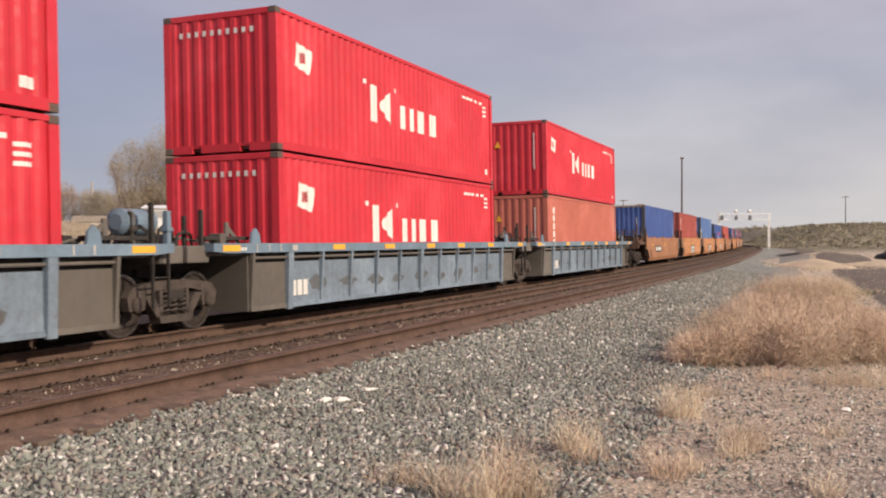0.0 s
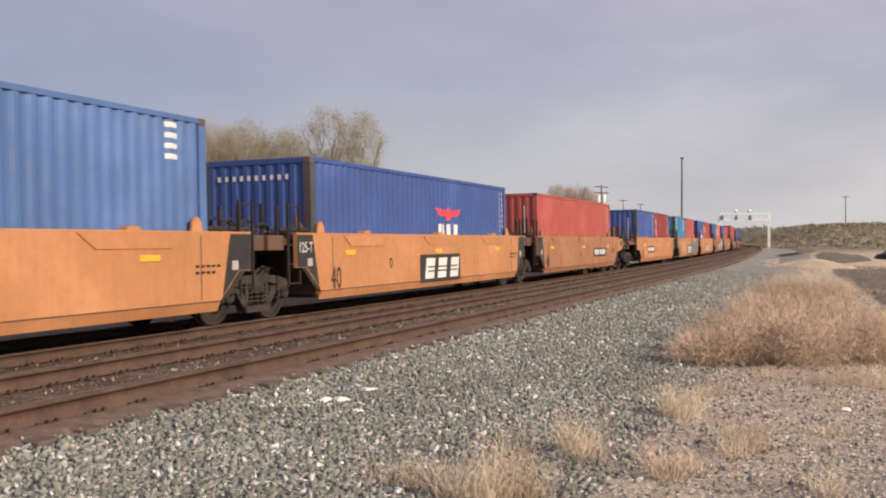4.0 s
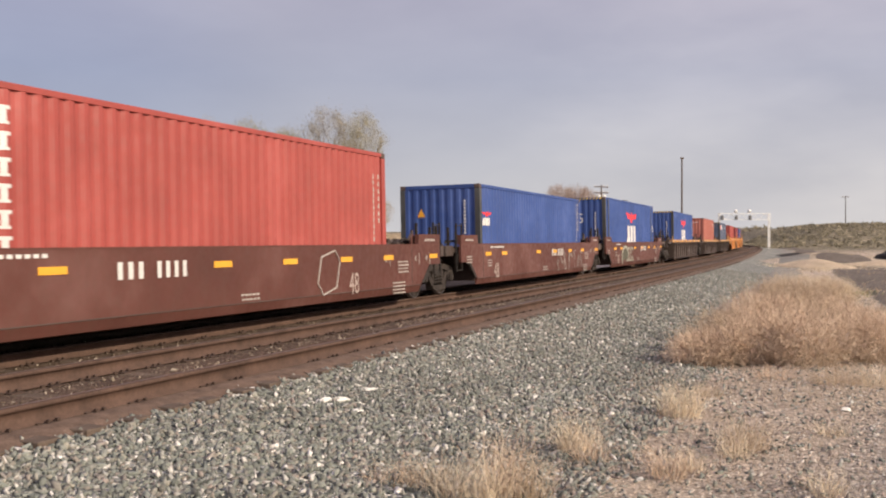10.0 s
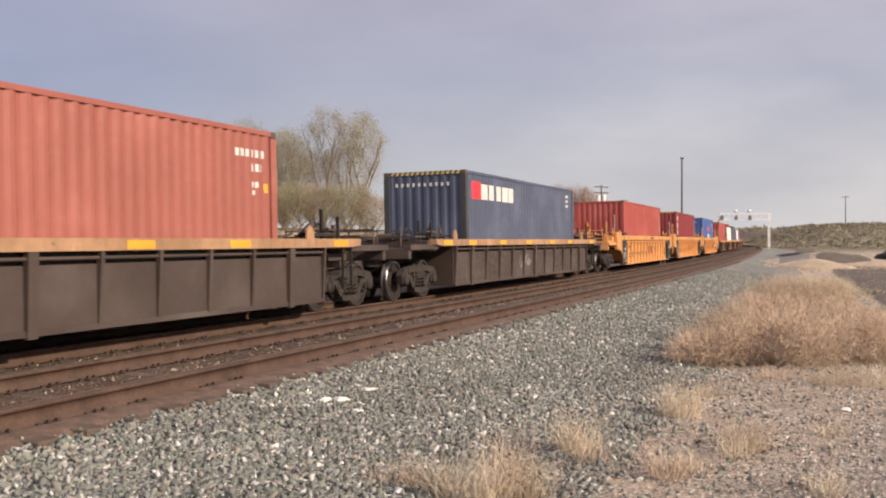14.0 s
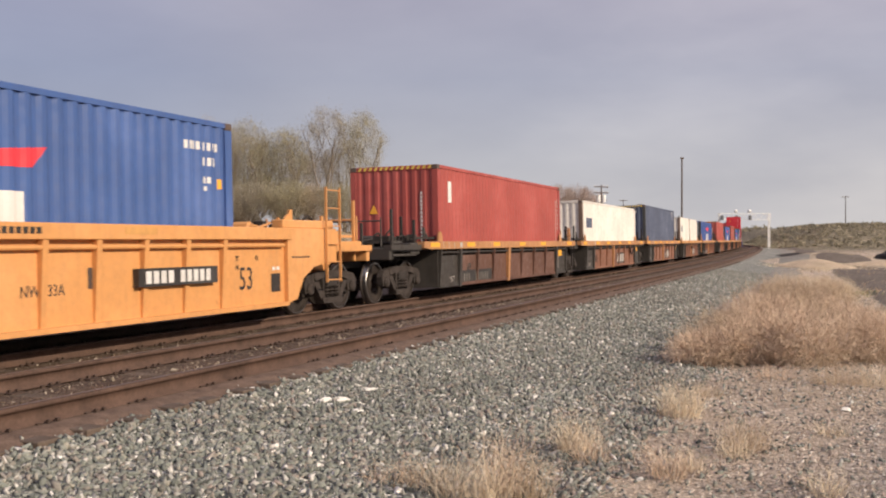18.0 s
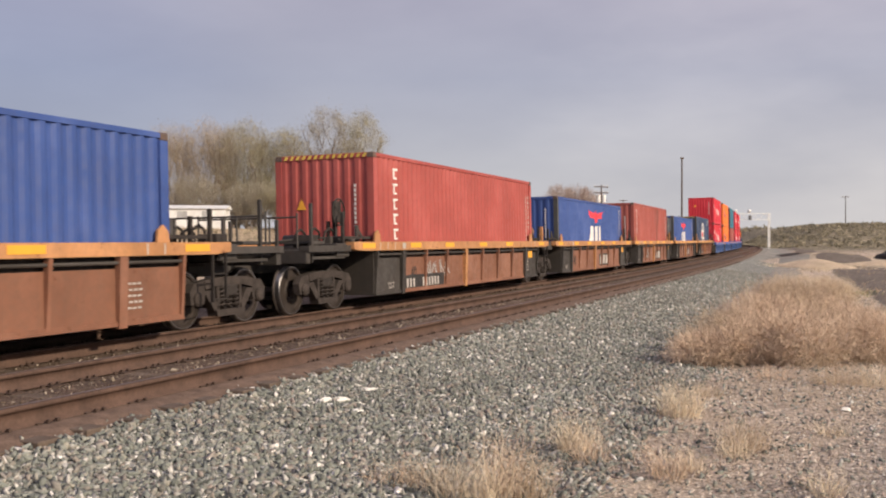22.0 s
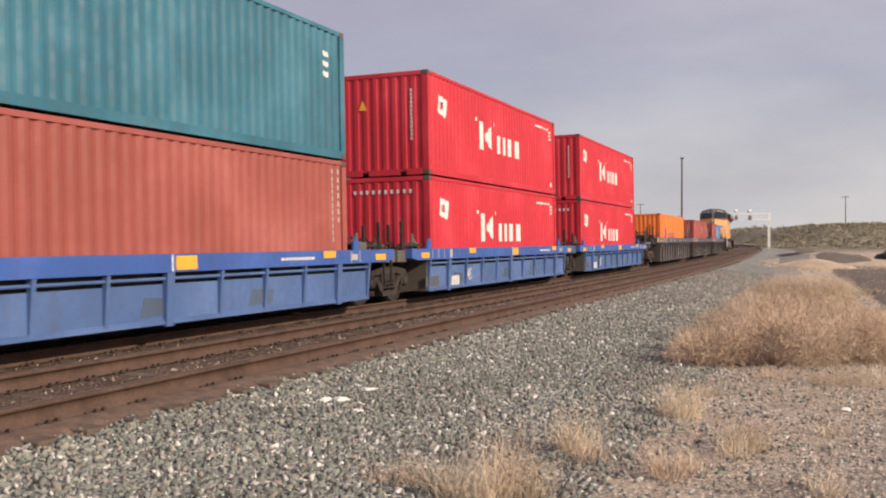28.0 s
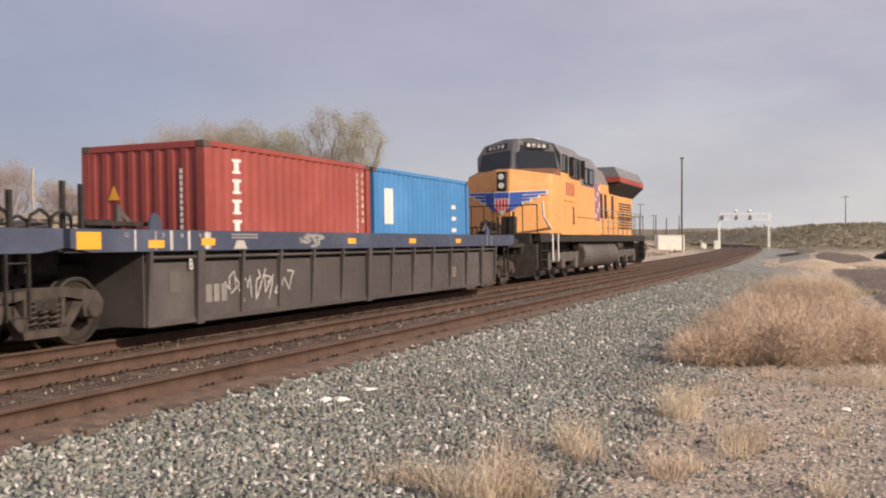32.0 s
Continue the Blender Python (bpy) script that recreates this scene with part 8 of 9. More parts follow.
def twigs(n, rng, r, h, width, low=0.15):
    """n short crooked twigs filling a lumpy ball that narrows towards the ground."""
    a = rng.random(n) * 2 * np.pi
    ct = -0.75 + 1.75 * rng.random(n) ** 0.8
    st = np.sqrt(np.maximum(0, 1 - ct ** 2))
    d = np.stack([st * np.cos(a), st * np.sin(a), ct], 1)
    lump = 1 + 0.16 * np.sin(3 * a + r * 40) * st + 0.13 * np.sin(5 * a + 9 * ct) + 0.08 * np.sin(9 * a - 6 * ct)
    rho = (low + (0.95 - low) * rng.random(n) ** 0.5) * lump
    p = d * rho[:, None] * np.array([r, r, h * 0.55]) + np.array([0, 0, h * 0.42])
    v = d * 0.5 + rng.normal(0, 0.6, (n, 3)) + np.array([0, 0, 0.12])
    v *= (r * (0.14 + 0.26 * rng.random(n)) / np.linalg.norm(v, axis=1))[:, None]
    c = rng.normal(0, 0.34, (n, 3)) * np.linalg.norm(v, axis=1)[:, None]
    t = np.array([0, 0.35, 0.7, 1.0])
    P = p[:, None, :] + v[:, None, :] * t[None, :, None] + c[:, None, :] * (t * t)[None, :, None]
    P[:, :, 2] = np.maximum(P[:, :, 2], 0.0)
    w = width * np.array([1.0, 0.8, 0.6, 0.2])
    b = rng.normal(size=(n, 3))
    b /= np.linalg.norm(b, axis=1)[:, None]
    e = b[:, None, :] * w[None, :, None]
    V = np.stack([P - e, P + e], 2).reshape(-1, 3)
    k = (np.arange(n)[:, None] * 8 + np.arange(3)[None, :] * 2).ravel()
    return V, np.stack([k, k + 1, k + 3, k + 2], 1)


def dry_bush(x, y, r, h, n, m, label, seed):
    rng = np.random.default_rng(seed)
    ob = thing("dry_bush", label, "bush", "dry bushes beside the ballast", pose(x, y, float(ground_z(x, y)) - 0.02, 0, 0, seed * 53 % 360))
    wide = 0.0013 + 0.00012 * y
    part("twig_crown", big_mesh("twig_crown", *twigs(n, rng, r, h, wide)), m, ob)
    part("stem_spray", big_mesh("stem_spray", *stalks(n // 12, rng, r * 0.6, h * 0.98, r * 0.6, wide * 1.1)), M_STRAW if rng.random() < 0.5 else m, ob, "pale upright dry stems")
    return ob


def thicket():
    rng = random.Random(5)
    k = 0
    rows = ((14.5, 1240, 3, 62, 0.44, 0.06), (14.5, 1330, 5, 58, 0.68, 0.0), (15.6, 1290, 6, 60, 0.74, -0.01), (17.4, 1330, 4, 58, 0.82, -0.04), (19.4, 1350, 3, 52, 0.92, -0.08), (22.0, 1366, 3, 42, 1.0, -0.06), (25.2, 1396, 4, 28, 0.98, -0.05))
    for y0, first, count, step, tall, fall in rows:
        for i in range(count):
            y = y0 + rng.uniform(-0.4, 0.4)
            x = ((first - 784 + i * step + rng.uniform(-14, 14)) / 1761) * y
            h = (tall + fall * max(0, i - 1)) * rng.uniform(0.85, 1.12)
            r = rng.uniform(0.55, 0.75) * (0.78 if i == 0 and y0 < 14.72 else 1.0)
            pale = y0 > 21 or rng.random() < 0.15
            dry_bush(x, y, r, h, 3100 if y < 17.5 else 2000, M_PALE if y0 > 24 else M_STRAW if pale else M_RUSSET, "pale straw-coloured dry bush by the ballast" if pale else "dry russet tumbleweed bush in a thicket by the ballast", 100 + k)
            k += 1


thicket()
for i, (x, y, n, r, h) in enumerate(((0.42, 7.05, 260, 0.16, 0.44), (0.30, 6.75, 160, 0.14, 0.34), (0.62, 6.9, 150, 0.13, 0.30), (1.12, 8.5, 260, 0.17, 0.30), (1.22, 8.15, 160, 0.16, 0.2), (2.42, 10.15, 420, 0.24, 0.33), (2.62, 8.6, 260, 0.2, 0.27), (2.45, 8.3, 160, 0.18, 0.18), (1.72, 7.6, 180, 0.16, 0.24), (1.95, 7.75, 120, 0.12, 0.18), (-0.12, 7.25, 200, 0.2, 0.24), (0.08, 7.0, 180, 0.18, 0.26), (-0.4, 7.3, 120, 0.16, 0.2), (2.75, 7.1, 120, 0.12, 0.2), (4.9, 12.4, 300, 0.35, 0.22), (5.5, 12.5, 300, 0.35, 0.25), (4.3, 12.9, 220, 0.3, 0.18), (6.0, 11.0, 160, 0.25, 0.2), (3.1, 11.6, 160, 0.2, 0.14), (3.6, 9.2, 120, 0.16, 0.14))):
    tuft("grass_tuft", x, y, int(n * 0.9), r * 0.85, h * 1.9, 0.17, 0.0020, (M_RUSSET, M_PALE, M_STRAW, M_PALE)[i % 4], "tuft of dry straw-coloured grass on stony dirt", "grass tufts in the dirt", 300 + i)


def scatter_blades(name, count, where, height, width, m, label, seed):
    rng = np.random.default_rng(seed)
    x, y = where(rng, count)
    z = ground_z(x, y)
    n = len(x)
    V, F = stalks(n, rng, 0.02, height, height * 0.7, width)
    V = V.reshape(n, 8, 3) + np.stack([x, y, z - 0.004], 1)[:, None, :]
    tagged(part(name, big_mesh(name, V.reshape(-1, 3), F), m, None), label, "grass", kind="stuff")


def near_dirt(rng, n):
    x, y = -1.0 + 9 * rng.random(n), 5 + 14 * rng.random(n) ** 1.3
    keep = (lat_of(x, y)[0] > 8.0) & (wob(x, y, 1.1) + 0.4 * rng.random(n) > 0.1)
    return x[keep], y[keep]


def far_right(rng, n):
    s, lat = 24 + 130 * rng.random(n) ** 1.5, 9.0 + 22 * rng.random(n)
    x, y, _ = on_line(s, lat)
    keep = wob(x, y, 0.22) + 0.5 * rng.random(n) > 0.25
    return x[keep], y[keep]


def left_bank(rng, n):
    s, lat = 5 + 170 * rng.random(n), -9.5 - 40 * rng.random(n)
    x, y, _ = on_line(s, lat)
    return x, y


scatter_blades("dry_grass", 13000, near_dirt, 0.15, 0.0016, M_STRAW, "sparse dry grass blades in the dirt", 21)
scatter_blades("far_dry_grass", 9000, far_right, 0.30, 0.02, M_STRAW, "dry grass patches along the dirt road", 22)
scatter_blades("bank_grass", 26000, left_bank, 0.42, 0.011, M_STRAW, "tall dry straw grass on the bank behind the tracks", 23)


def clump_field(name, count, where, size, m, label, seed):
    """Low shrubs as loose sprays of small leaves, one mesh."""
    rng = np.random.default_rng(seed)
    x, y = where(rng, count)
    n, k = len(x), 16
    z = ground_z(x, y)
    s = size[0] + (size[1] - size[0]) * rng.random(n)
    d = rng.normal(size=(n, k, 3))
    d /= np.linalg.norm(d, axis=2)[:, :, None]
    d[:, :, 2] = np.abs(d[:, :, 2]) * 0.8
    c = np.stack([x, y, z], 1)[:, None, :] + d * (s[:, None, None] * (0.45 + 0.55 * rng.random((n, k, 1))))
    e = rng.normal(size=(n, k, 3, 3)) * (s * 0.22)[:, None, None, None]
    V = (c[:, :, None, :] + e).reshape(-1, 3)
    tagged(part(name, big_mesh(name, V, np.arange(len(V)).reshape(-1, 3)), m, None), label, "shrubs", kind="stuff")


def hill_seats(rng, n):
    x, y = 56 + 200 * rng.random(n), 208 + 100 * rng.random(n)
    lat, s = lat_of(x, y)
    keep = (lat > 7.5) & (wob(x, y, 0.06, 2.0) + 0.9 * rng.random(n) > 0.1)
    return x[keep], y[keep]


def verge_seats(rng, n):
    s, lat = 60 + 250 * rng.random(n), -6.0 - 30 * rng.random(n) ** 1.6
    x, y, _ = on_line(s, lat)
    return x, y


clump_field("sagebrush", 13000, hill_seats, (0.3, 0.95), M_SAGE, "grey-green sagebrush over the hillside", 31)
clump_field("trackside_scrub", 700, verge_seats, (0.2, 0.6), M_SAGE, "low dull scrub beyond the tracks", 32)


def plain_seats(rng, n):
    x, y = -20 + 330 * rng.random(n), 225 + 330 * rng.random(n) ** 1.3
    lat, s = lat_of(x, y)
    keep = ((lat < -9) | (y > 300)) & (np.abs(lat) > 8) & (wob(x, y, 0.03, 4.0) + 0.8 * rng.random(n) > 0.3)
    return x[keep], y[keep]


clump_field("far_brush", 9000, plain_seats, (0.5, 1.6), M_SAGE, "dark brush scattered over the far plain", 33)


def tree(x, y, h, wide, m, label, seed, leaves=5200, group="bare spring trees behind the tracks", stems=1, leaf=0.10, low=0.3):
    """Stems that fan upwards from a bole, twigs along them, and loose clumps of small leaves; wide: crown width over height."""
    rng = random.Random(seed)
    nr = np.random.default_rng(seed)
    g = Geo()
    tips = []
    half = wide * h / 2

    def room(p):
        """Below 1 inside the rounded crown."""
        q = (p.z - h * (0.5 + low / 2)) / (h * (0.5 - low / 2))
        return math.hypot(p.x, p.y) / half if q < -0.2 else math.sqrt((p.x ** 2 + p.y ** 2) / half ** 2 + max(0.0, q) ** 2)

    def limb(p, d, length, r, depth):
        k = 3
        for i in range(k):
            bend = Vector((rng.gauss(0, 0.13), rng.gauss(0, 0.13), 0.07))
            d = (d + bend).normalized()
            q = p + d * (length / k)
            if room(q) > 1.0 and depth:
                tips.append(p)
                return
            g.rod(p, q, r, 5 if depth < 2 else 3, r * 0.84)
            r *= 0.84
            p = q
            if depth >= 2 or i:
                tips.append(p)
            if depth < 4 and i:
                for _ in range(2):
                    a = rng.uniform(0, 2 * math.pi)
                    off = Vector((math.cos(a), math.sin(a), rng.uniform(0.0, 0.7))).normalized()
                    limb(p, (d + off * rng.uniform(0.5, 0.85)).normalized(), length * rng.uniform(0.55, 0.75), r * 0.62, depth + 1)
    for k in range(stems):
        a = rng.uniform(0, 2 * math.pi)
        foot = Vector((math.cos(a), math.sin(a) * 0.5, 0)) * (half * 0.45 * (stems > 1) * rng.random())
        lean = foot * 0.05 + Vector((rng.gauss(0, 0.06), rng.gauss(0, 0.06), 1))
        top = foot + lean.normalized() * h * low * rng.uniform(0.7, 1.0)
        g.rod(foot, top, h * 0.016, 7, h * 0.012)
        for j in range(5 if low < 0.2 else 0):
            b = rng.uniform(0, 2 * math.pi)
            limb(foot.lerp(top, rng.uniform(0.1, 0.8)), Vector((math.cos(b), math.sin(b), 0.9)).normalized(), h * 0.3, h * 0.006, 2)
        for j in range(4):
            b = 2 * math.pi * (j + rng.random() * 0.6) / 4
            limb(top, Vector((math.cos(b) * wide * 0.8, math.sin(b) * wide * 0.8, 1.0)).normalized(), h * 0.45, h * 0.0085, 1)
    ob = thing("bare_tree", label, "tree", group, pose(x, y, float(ground_z(x, y)) - 0.1))
    part("trunk", g, M_TWIG, ob)
    P = np.array([tuple(t) for t in tips])
    total = int(leaves * 6.4)
    clumps = P[nr.integers(0, len(P), max(40, len(P) // 2))]
    c = clumps[nr.integers(0, len(clumps), total)] + nr.normal(size=(total, 3)) * h * 0.034
    few = total // 3
    c[:few] = P[nr.integers(0, len(P), few)] + nr.normal(size=(few, 3)) * h * 0.022
    fill = slice(few, few + int(total * 0.42))
    d = nr.normal(size=(fill.stop - fill.start, 3))
    d *= (nr.random((len(d), 1)) ** 0.42 / np.linalg.norm(d, axis=1)[:, None]) * (1 + 0.10 * np.sin(5 * d[:, :1] + seed) + 0.10 * np.cos(6 * d[:, 2:] + seed))
    c[fill] = d * np.array([half * 0.95, half * 0.95, h * (0.5 - low / 2) * 0.96]) + np.array([0, 0, h * (0.5 + low / 2)])
    c[:, 2] = np.clip(c[:, 2], 0.15, None)
    e = nr.normal(size=(total, 3, 3)) * leaf * 0.40
    V = (c[:, None, :] + e).reshape(-1, 3)
    part("crown", big_mesh("crown", V, np.arange(len(V)).reshape(-1, 3)), m, ob, "thin haze of opening leaves and twigs")
    return ob


TREES = ((-12.4, 105, 13.1, 0.44, "grey", 2600, 1, 0.22), (-8.7, 105, 12.9, 0.42, "olive", 3600, 1, 0.22), (-10.6, 110, 10.2, 0.6, "grey", 3000, 2, 0.25),
         (-16.6, 104, 10.6, 0.62, "olive", 6500, 3, 0.07), (-20.3, 103, 11.4, 0.6, "olive", 6800, 3, 0.07), (-24.2, 103, 11.7, 0.6, "tan", 6500, 3, 0.06), (-27.8, 102, 11.0, 0.6, "tan", 6200, 3, 0.06), (-31.2, 102, 9.2, 0.7, "tan", 4800, 3, 0.06), (-14.4, 108, 9.0, 0.8, "tan", 4600, 2, 0.08), (-22.2, 108, 11.2, 0.7, "grey", 5200, 2, 0.08),
         (-15.5, 99, 5.2, 1.1, "olive", 3400, 3, 0.08), (-12.6, 100, 4.8, 1.1, "tan", 3200, 3, 0.08), (-9.8, 99, 5.4, 1.1, "olive", 3400, 3, 0.08), (-7.4, 100, 4.4, 1.1, "tan", 2600, 3, 0.08), (-19.0, 99, 5.2, 1.1, "grey", 3400, 3, 0.08), (-24.5, 98, 5.4, 1.1, "grey", 3400, 3, 0.08),
         (-56.5, 130, 10.4, 0.6, "rosy", 3200, 2, 0.1), (-60.5, 128, 10.8, 0.6, "rosy", 3000, 2, 0.1), (-51.2, 132, 8.0, 0.7, "rosy", 3000, 3, 0.1), (-47.0, 134, 7.0, 0.9, "tan", 2600, 3, 0.1), (-42.0, 133, 6.6, 0.9, "grey", 2400, 3, 0.1), (-44.6, 129, 6.2, 0.9, "grey", 2400, 3, 0.1), (-37.5, 128, 7.0, 0.9, "tan", 2800, 3, 0.1),
         (18.6, 160, 8.6, 0.7, "rosy", 3200, 2, 0.1), (21.6, 161, 8.9, 0.7, "rosy", 3400, 2, 0.1), (24.0, 163, 8.3, 0.7, "rosy", 2600, 2, 0.1))
for i, (x, y, h, sp, kind, lv, stems, low) in enumerate(TREES):
    tree(x, y, h, sp, M_LEAF[kind], {"grey": "bare grey cottonwood tree with thin spring leaves", "olive": "cottonwood tree in thin olive spring leaf", "tan": "leafless tan willow clump with dense twigs", "rosy": "small reddish-brown leafless tree"}[kind], 500 + i, lv, stems=stems, leaf=0.082 if y < 120 else 0.115, low=low)

M_WOODPOLE = plain("weathered_pole_wood", (0.12, 0.095, 0.08), 0.9, 0, 0.3, 2, 0.3)
M_GALV = plain("galvanised_white_steel", (0.82, 0.82, 0.80), 0.5, 0.1, 0.12, 2, 0.05)
M_CREAMWALL = plain("cream_painted_wall", (0.80, 0.77, 0.70), 0.8, 0, 0.10, 1.5, 0.1)
M_BLIND = plain("curtained_pane", (0.42, 0.42, 0.42), 0.3, 0, 0.2, 2, 0)
M_SIGNAL = plain("grey_signal_head", (0.22, 0.22, 0.22), 0.6, 0, 0.2, 3, 0)


def mast(x, y, h):
    z = float(ground_z(x, y))
    ob = thing("radio_mast", "tall dark slender mast beside the tracks", "pole", at=pose(x, y, z))
    part("shaft", Geo().rod((0, 0, -0.3), (0, 0, h), 0.16, 10, 0.10), M_WOODPOLE, ob)
    part("top_fitting", Geo().box(-0.22, 0.22, -0.12, 0.12, h, h + 0.28, 0.04), M_WOODPOLE, ob)
    part("base_sleeve", Geo().rod((0.28, 0, -0.2), (0.28, 0, 2.4), 0.13, 8), M_CREAMWALL, ob, "white pipe at the foot")


mast(34.55, 144, 13.35)


def utility_pole(x, y, h, arms=1, drum=False):
    z = float(ground_z(x, y))
    ob = thing("utility_pole", "weathered wooden utility pole with crossarms", "pole", "utility poles", pose(x, y, z, 0, 0, 20))
    part("post", Geo().rod((0, 0, -0.3), (0, 0, h), 0.15, 8, 0.10), M_WOODPOLE, ob)
    for k in range(arms):
        part("crossarm", Geo().box(-1.2, 1.2, -0.06, 0.06, h - 0.35 - k * 0.9, h - 0.2 - k * 0.9), M_WOODPOLE, ob)
        for a in (-1.05, -0.4, 0.4, 1.05):
            part("insulator", Geo().rod((a, 0, h - 0.2 - k * 0.9), (a, 0, h + 0.02 - k * 0.9), 0.05, 6), M_GALV, ob)
    if drum:
        part("transformer", Geo().rod((0.45, 0, h - 2.6), (0.45, 0, h - 1.5), 0.3, 10).rod((-0.45, 0, h - 2.6), (-0.45, 0, h - 1.5), 0.3, 10), M_GALV, ob, "grey transformer drums")


for a in ((24.0, 151, 8.4, 2, True), (48.5, 268, 12.0, 1, False), (57.5, 290, 12.0, 1, False), (66, 312, 9.5, 1, False), (109.2, 270, 8.5, 1, False), (60.5, 255, 8.0, 0, False), (46.0, 215, 7.2, 0, False), (48.5, 216, 6.6, 0, False)):
    utility_pole(*a)


def signal_bridge():
    yb = 218.0
    xa, xb = 60.5, 71.4
    z0 = float(ground_z(xa, yb))
    top, low = 7.25, 5.95
    ob = thing("signal_bridge", "white steel signal bridge spanning both tracks", "signal bridge", at=pose(xa, yb, 0))
    w = xb - xa
    for x in (0.0, w):
        g = Geo()
        for dx in (-0.12, 0.12):
            for dy in (-0.3, 0.3):
                g.box(x + dx - 0.06, x + dx + 0.06, dy - 0.06, dy + 0.06, z0 - 0.2, top + 0.1)
        for k in range(6):
            z = z0 + 0.6 + k * 1.15
            g.rod((x - 0.22, -0.3, z), (x + 0.22, -0.3, z + 0.9), 0.04, 4)
        g.box(x - 0.32, x + 0.32, -0.4, 0.4, z0 - 0.2, z0 + 0.15)
        part("tower_leg", g, M_GALV, ob)
    for z in (low, top):
        for dy in (-0.4, 0.4):
            part("chord", Geo().box(-0.3, w + 0.3, dy - 0.05, dy + 0.05, z - 0.06, z + 0.06), M_GALV, ob)
    for k in range(9):
        x = k * w / 9
        part("diagonal", Geo().rod((x, -0.4, low if k % 2 else top), (x + w / 9, -0.4, top if k % 2 else low), 0.055, 5), M_GALV, ob)
    for x in (0.5, 3.6, 6.6):
        head = part("signal_head", Geo().box(x - 0.32, x + 0.32, -0.65, -0.45, low - 0.1, low + 0.9, 0.04), M_SIGNAL, ob, "grey signal head")
        for z in (low + 0.2, low + 0.6):
            part("signal_hood", Geo().rod((x, -0.65, z), (x, -0.95, z), 0.13, 8), M_SIGNAL, head)
    for x in (3.5, 6.5):
        part("lamp_hood", Geo().turned([(-0.36, 0.05), (-0.32, 0.28), (-0.16, 0.38), (0.16, 0.38), (0.32, 0.28), (0.36, 0.05)], 12, (x, -0.3, top + 0.55)), M_GALV, ob, "white rounded equipment hood")
        part("hood_post", Geo().rod((x, -0.3, top), (x, -0.3, top + 0.2), 0.08, 6), M_GALV, ob)


signal_bridge()


def relay_house(x, y, w, d, h, name="relay_house", label="white trackside relay house, low flat roof"):
    z = float(ground_z(x, y))
    ob = thing(name, label, "equipment house", at=pose(x, y, z - 0.05, 0, 0, 3))
    part("wall_box", Geo().box(-w / 2, w / 2, -d / 2, d / 2, 0, h, 0.02), M_CREAMWALL, ob)
    part("roof", Geo().box(-w / 2 - 0.08, w / 2 + 0.08, -d / 2 - 0.08, d / 2 + 0.08, h, h + 0.08, 0.02), M_GALV, ob)
    part("door", Geo().box(w * 0.05, w * 0.05 + 0.8, -d / 2 - 0.02, -d / 2 + 0.01, 0.1, min(h - 0.1, 1.95)), M_CREAMWALL, ob)


relay_house(31.9, 141, 3.4, 1.9, 2.15)
relay_house(54.3, 198, 0.75, 0.6, 1.7, "signal_cabinet", "small white signal cabinet beside the track")
relay_house(52.6, 202, 0.5, 0.5, 1.2, "signal_cabinet", "small white signal cabinet beside the track")


def bungalow(x, y, w, d, eave, ridge):
    z = float(ground_z(x, y))
    ob = thing("mobile_home", "long low white mobile home behind the bank", "house", at=pose(x, y, z - 0.1, 0, 0, 6))
    part("wall_shell", Geo().box(-w / 2, w / 2, -d / 2, d / 2, 0, eave), M_GALV, ob)
    part("roof", Geo().prism([(-d / 2 - 0.2, eave), (d / 2 + 0.2, eave), (0, ridge)], -w / 2 - 0.2, w / 2 + 0.2, "x"), M_GALV, ob, "white metal roof")
    for a in (-0.32, -0.02, 0.28):
        win = part("window", Geo().box(a * w - 0.5, a * w + 0.5, -d / 2 - 0.03, -d / 2 + 0.01, 0.85, 1.6), M_GALV, ob)
        part("pane", Geo().box(a * w - 0.43, a * w + 0.43, -d / 2 - 0.035, -d / 2 - 0.03, 0.91, 1.54), M_BLIND, win, "pale curtained window pane")


bungalow(-22.6, 88, 7.0, 4.0, 1.75, 2.1)
for i, (x, y, w) in enumerate(((-49.5, 122, 3.2), (-44.0, 124, 3.6), (-38.8, 121, 2.8))):
    z = float(ground_z(x, y))
    ob = thing("farm_shed", "small pale shed far behind the bank", "shed", "far sheds", pose(x, y, z - 0.1, 0, 0, 10 * i))
    part("wall_shell", Geo().box(-w / 2, w / 2, -1.5, 1.5, 0, 1.9), M_CREAMWALL if i % 2 else M_WOODPOLE, ob)
    part("roof", Geo().prism([(-1.7, 1.9), (1.7, 1.9), (0, 2.7)], -w / 2 - 0.2, w / 2 + 0.2, "x"), M_TWIG, ob)
M_BLEACH = plain("bleached_wood", (0.46, 0.40, 0.35), 0.9, 0, 0.25, 3, 0.3)
for x, y, h, r in ((-53.6, 130, 9.3, 0.22), (-45.9, 130, 7.6, 0.16)):
    ob = thing("bare_pole", "pale bleached dead tree trunk beyond the bank", "pole", "pale poles", pose(x, y, float(ground_z(x, y)) - 0.2))
    part("shaft", Geo().path([(0, 0, 0), (0.1, 0, h * 0.4), (-0.05, 0.05, h * 0.75), (0.08, 0, h)], r * 0.8, 7), M_BLEACH, ob)
    part("broken_branch", Geo().rod((0.02, 0, h * 0.55), (0.5, 0.1, h * 0.72), r * 0.4, 5, r * 0.15), M_BLEACH, ob)


